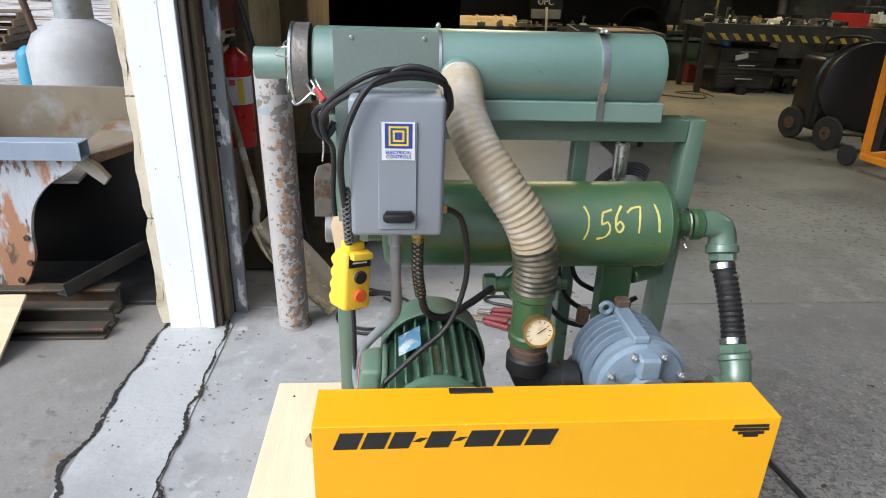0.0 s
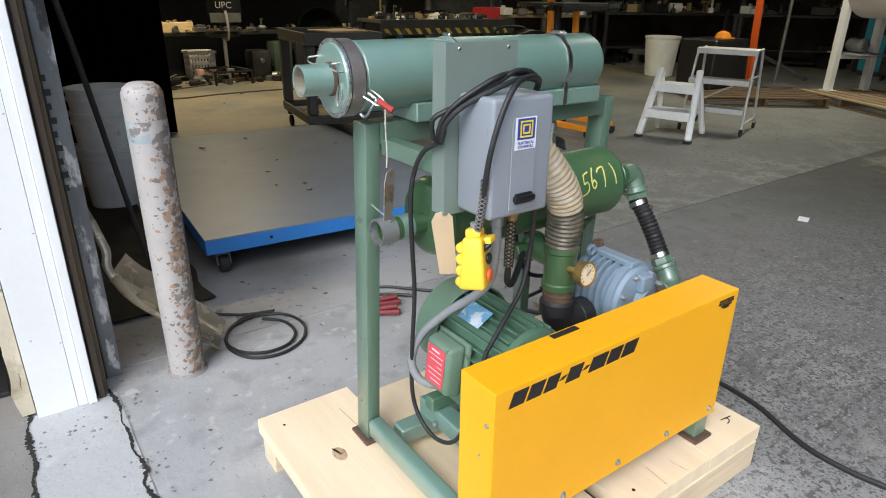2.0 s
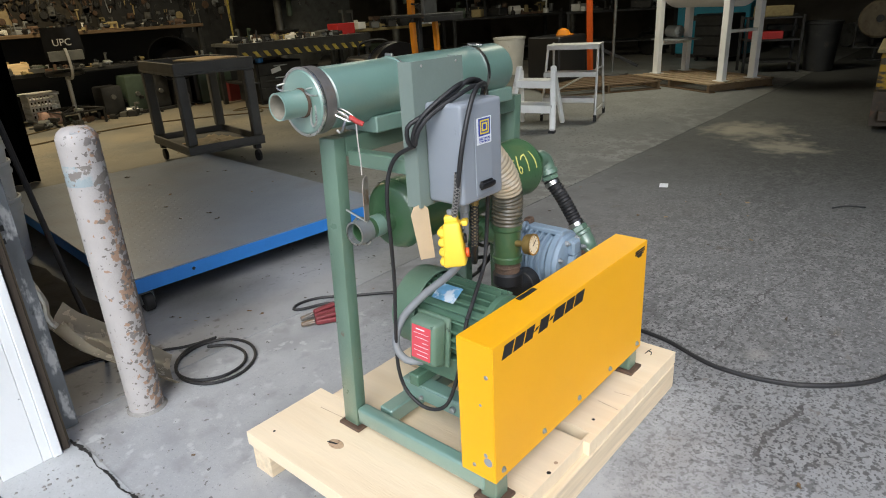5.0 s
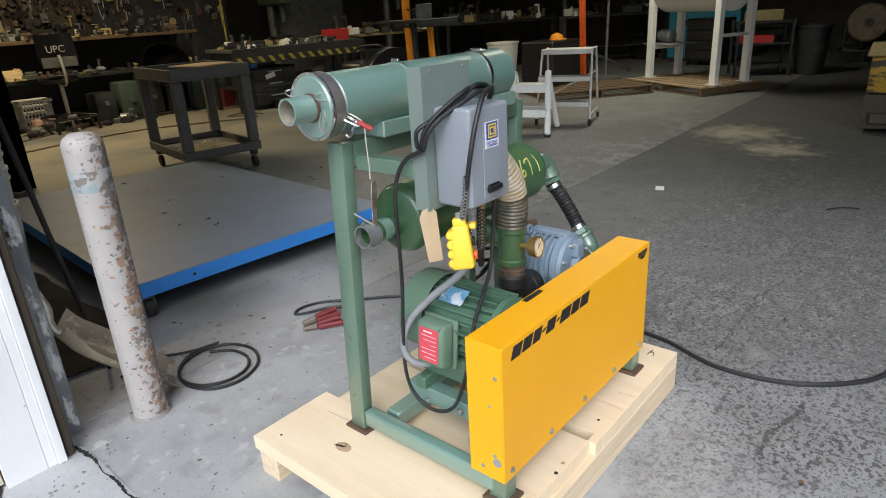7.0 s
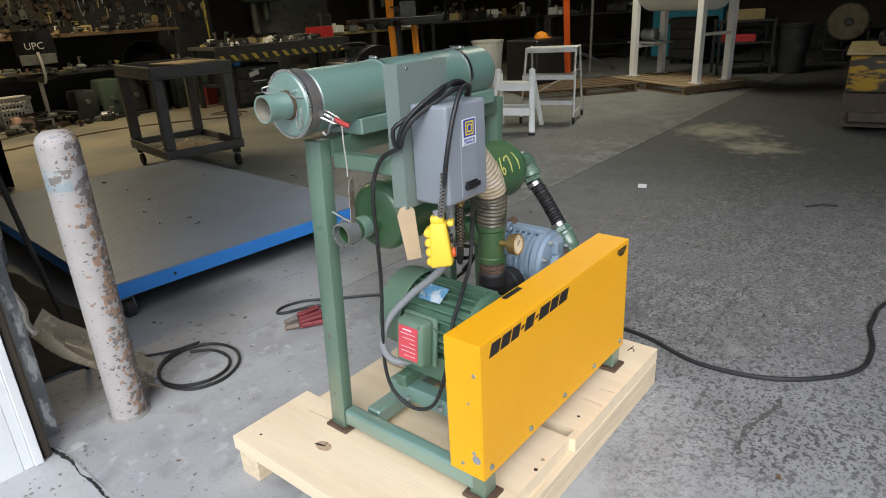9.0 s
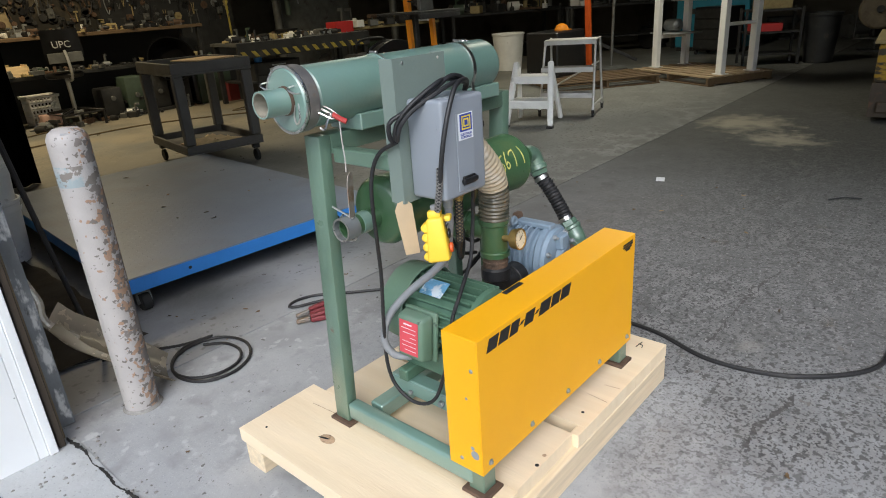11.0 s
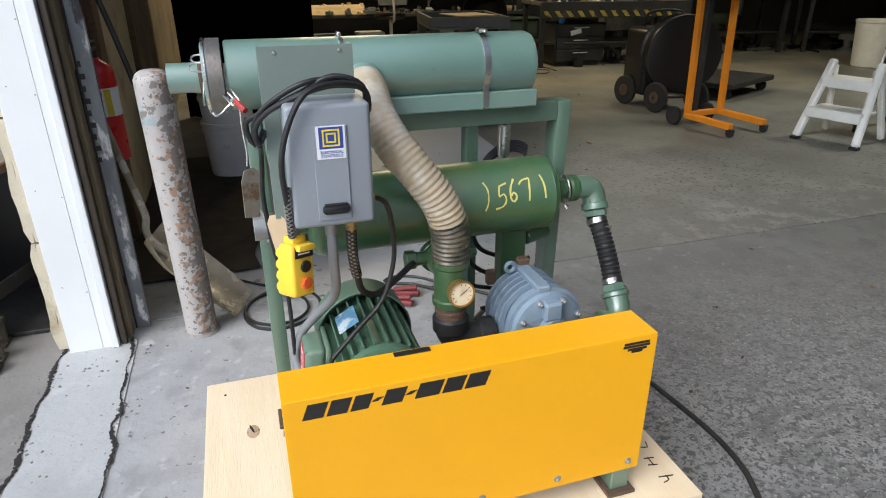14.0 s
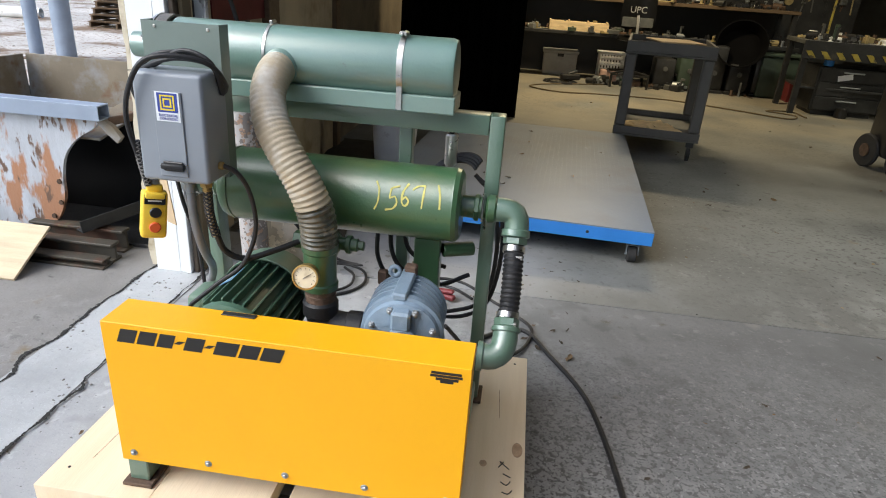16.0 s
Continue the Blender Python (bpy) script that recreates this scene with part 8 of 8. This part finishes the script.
solid("ground_cable", sweep([(0.70, 2.50, 0.018), (0.62, 2.585, 0.012), (0.53, 2.63, 0.010), (0.505, 2.665, 0.010), (0.56, 2.69, 0.010), (0.66, 2.655, 0.010), (0.78, 2.53, 0.010), (0.89, 2.42, 0.010), (0.97, 2.30, 0.010), (0.92, 2.12, 0.012), (0.78, 1.98, 0.04), (0.66, 1.75, 0.3)], 0.007, 8, True, 0.02), black_rubber, "black lead ending in battery clips", "cable")
clip_red = M("dark_red_grip", (0.19, 0.03, 0.035), 0.55, 0, 0.15, 20, 0.05, 60)
for k, (x, y, a) in enumerate(((0.475, 2.46, -28), (0.515, 2.52, -14))):
    jc = thing("battery_clip", (x, y, 0.004), "dark red-handled battery clip on the floor", "clip", "battery clips")
    cm = pose(x, y, 0.004, 0, 0, a) @ Matrix.Scale(1.05, 4)
    part("jaw", moved(join(beam((0, 0, 0.0121), (-0.06, 0.01, 0.008), 0.02, 0.012), beam((0, 0, 0.024), (-0.06, 0.01, 0.014), 0.02, 0.008)), cm), band_iron, jc)
    part("grip", moved(join(beam((0, 0, 0.012), (0.11, -0.012, 0.014), 0.03, 0.022, 0.006), beam((0, 0, 0.028), (0.10, 0.0, 0.036), 0.026, 0.016, 0.005)), cm), clip_red, jc)
solid("ground_cable", sweep([(2.0, 10.0, 0.015), (1.2, 9.6, 0.015), (0.9, 9.2, 0.015), (1.3, 8.9, 0.015), (1.9, 9.0, 0.015), (2.8, 9.0, 0.015), (3.6, 8.6, 0.015), (4.1, 8.3, 0.015), (4.3, 8.6, 0.015), (4.0, 8.8, 0.015), (4.35, 8.9, 0.015), (4.4, 8.5, 0.015)], 0.009, 6, True, 0.05), M("olive_lead", (0.11, 0.08, 0.04), 0.6, 0, 0.1, 9, 0.03, 60), "brown extension lead across the shop floor", "cable")


def leaves(n, x0, x1, y0, y1, z, seed, smin=0.012, smax=0.035):
    """Curled dry leaves with ragged outlines, in three browns."""
    r = random.Random(seed)
    vs, fs, ms = [], [], []
    for _ in range(n):
        x, y, s, a = r.uniform(x0, x1), r.uniform(y0, y1), r.uniform(smin, smax), r.uniform(0, 6.28)
        lean, m_ = r.uniform(0.25, 0.6), r.choice((0, 0, 1, 1, 1, 2))
        b0, k_ = len(vs), 9
        vs.append((x, y, z + 0.001 + s * 0.06))
        for q in range(k_):
            g = 2 * math.pi * q / k_
            rad = r.uniform(0.55, 1.1) * (1.0 if q % 2 else 0.8)
            dx, dy = rad * math.cos(g), lean * rad * math.sin(g)
            vs.append((x + s * (dx * math.cos(a) - dy * math.sin(a)), y + s * (dx * math.sin(a) + dy * math.cos(a)), z + 0.001 + s * r.uniform(0.0, 0.35)))
        for q in range(k_):
            fs.append((b0, b0 + 1 + q, b0 + 1 + (q + 1) % k_))
            ms.append(m_)
    me_ = bpy.data.meshes.new("leaf_litter")
    me_.from_pydata(vs, [], fs)
    for m_ in (leaf, leaf_dark, leaf_tan):
        me_.materials.append(m_)
    me_.polygons.foreach_set("material_index", ms)
    return tagged(new("leaf_litter", me_), "dry brown leaves and scraps scattered on the ground", "leaves", kind="stuff")


def chips(n, spots, seed, smin=0.002, smax=0.009, mat_=None, label="crumbs of broken concrete and grit on the ground"):
    """Broken bits of concrete round the given spots (x, y, spread)."""
    r = random.Random(seed)
    vs, fs = [], []
    for _ in range(n):
        cx_, cy_, sd = r.choice(spots)
        x, y, s_ = r.gauss(cx_, sd), r.gauss(cy_, sd * 1.6), r.uniform(smin, smax)
        b0 = len(vs)
        for k in range(5):
            a = 2 * math.pi * k / 5 + r.uniform(-0.4, 0.4)
            vs.append((x + s_ * math.cos(a) * r.uniform(0.6, 1.2), y + s_ * math.sin(a) * r.uniform(0.6, 1.2), 0.004))
        vs.append((x + s_ * r.uniform(-0.3, 0.3), y + s_ * r.uniform(-0.3, 0.3), 0.004 + s_ * r.uniform(0.4, 0.9)))
        for k in range(5):
            fs.append((b0 + k, b0 + (k + 1) % 5, b0 + 5))
    me_ = bpy.data.meshes.new("rubble")
    me_.from_pydata(vs, [], fs)
    me_.materials.append(mat_ or side_concrete)
    return tagged(new("rubble", me_), label, "rubble", kind="stuff")


chips(120, [(-0.56, 2.40, 0.05), (-0.62, 2.36, 0.06), (-0.80, 2.3, 0.04), (-0.79, 1.9, 0.04), (-0.52, 2.0, 0.03), (-0.53, 1.5, 0.04)], 31)
chips(220, [(0.3, 2.5, 0.6), (1.6, 1.4, 0.7), (-0.3, 1.9, 0.3), (2.2, 2.2, 0.6), (-1.2, 2.0, 0.3)], 32, 0.002, 0.006)
chips(70, [(1.6, 2.2, 0.7), (2.4, 3.4, 0.9), (3.4, 4.6, 0.9), (1.8, 1.0, 0.6)], 33, 0.002, 0.007, M("dark_grit", (0.045, 0.042, 0.038), 0.9, 0, 0.2, 30, 0.2, 60), "dark bits of dirt trodden onto the floor")
leaves(40, -0.4, 3.0, 2.65, 6.0, 0.004, 4, 0.008, 0.028)
leaves(9, 0.93, 1.12, 2.12, 2.36, 0.004, 15, 0.012, 0.028)
leaves(30, 0.1, 1.2, 2.45, 3.15, 0.004, 14, 0.006, 0.018)
leaves(40, -1.0, 3.5, 0.2, 2.6, 0.004, 5, 0.006, 0.022)
leaves(30, 1.0, 5.5, 4.0, 9.0, 0.004, 6, 0.01, 0.04)
leaves(14, 0.4, 1.5, 3.4, 5.4, 0.201, 7, 0.012, 0.04)
leaves(170, -12, -3.3, 3.4, 14, 0.006, 8, 0.02, 0.06)
solid("paper_scrap", moved(box(-0.05, 0.05, -0.03, 0.03, 0, 0.002, 0), pose(3.35, 2.05, 0.001, 0, 0, 20)), white_lab, "white scrap of paper on the concrete", "paper")
solid("twig", sweep([(3.36, 0.98, 0.006), (3.4, 0.9, 0.02), (3.47, 0.82, 0.006)], 0.005, 6), dark_steel, "dark bent twig on the concrete", "twig")
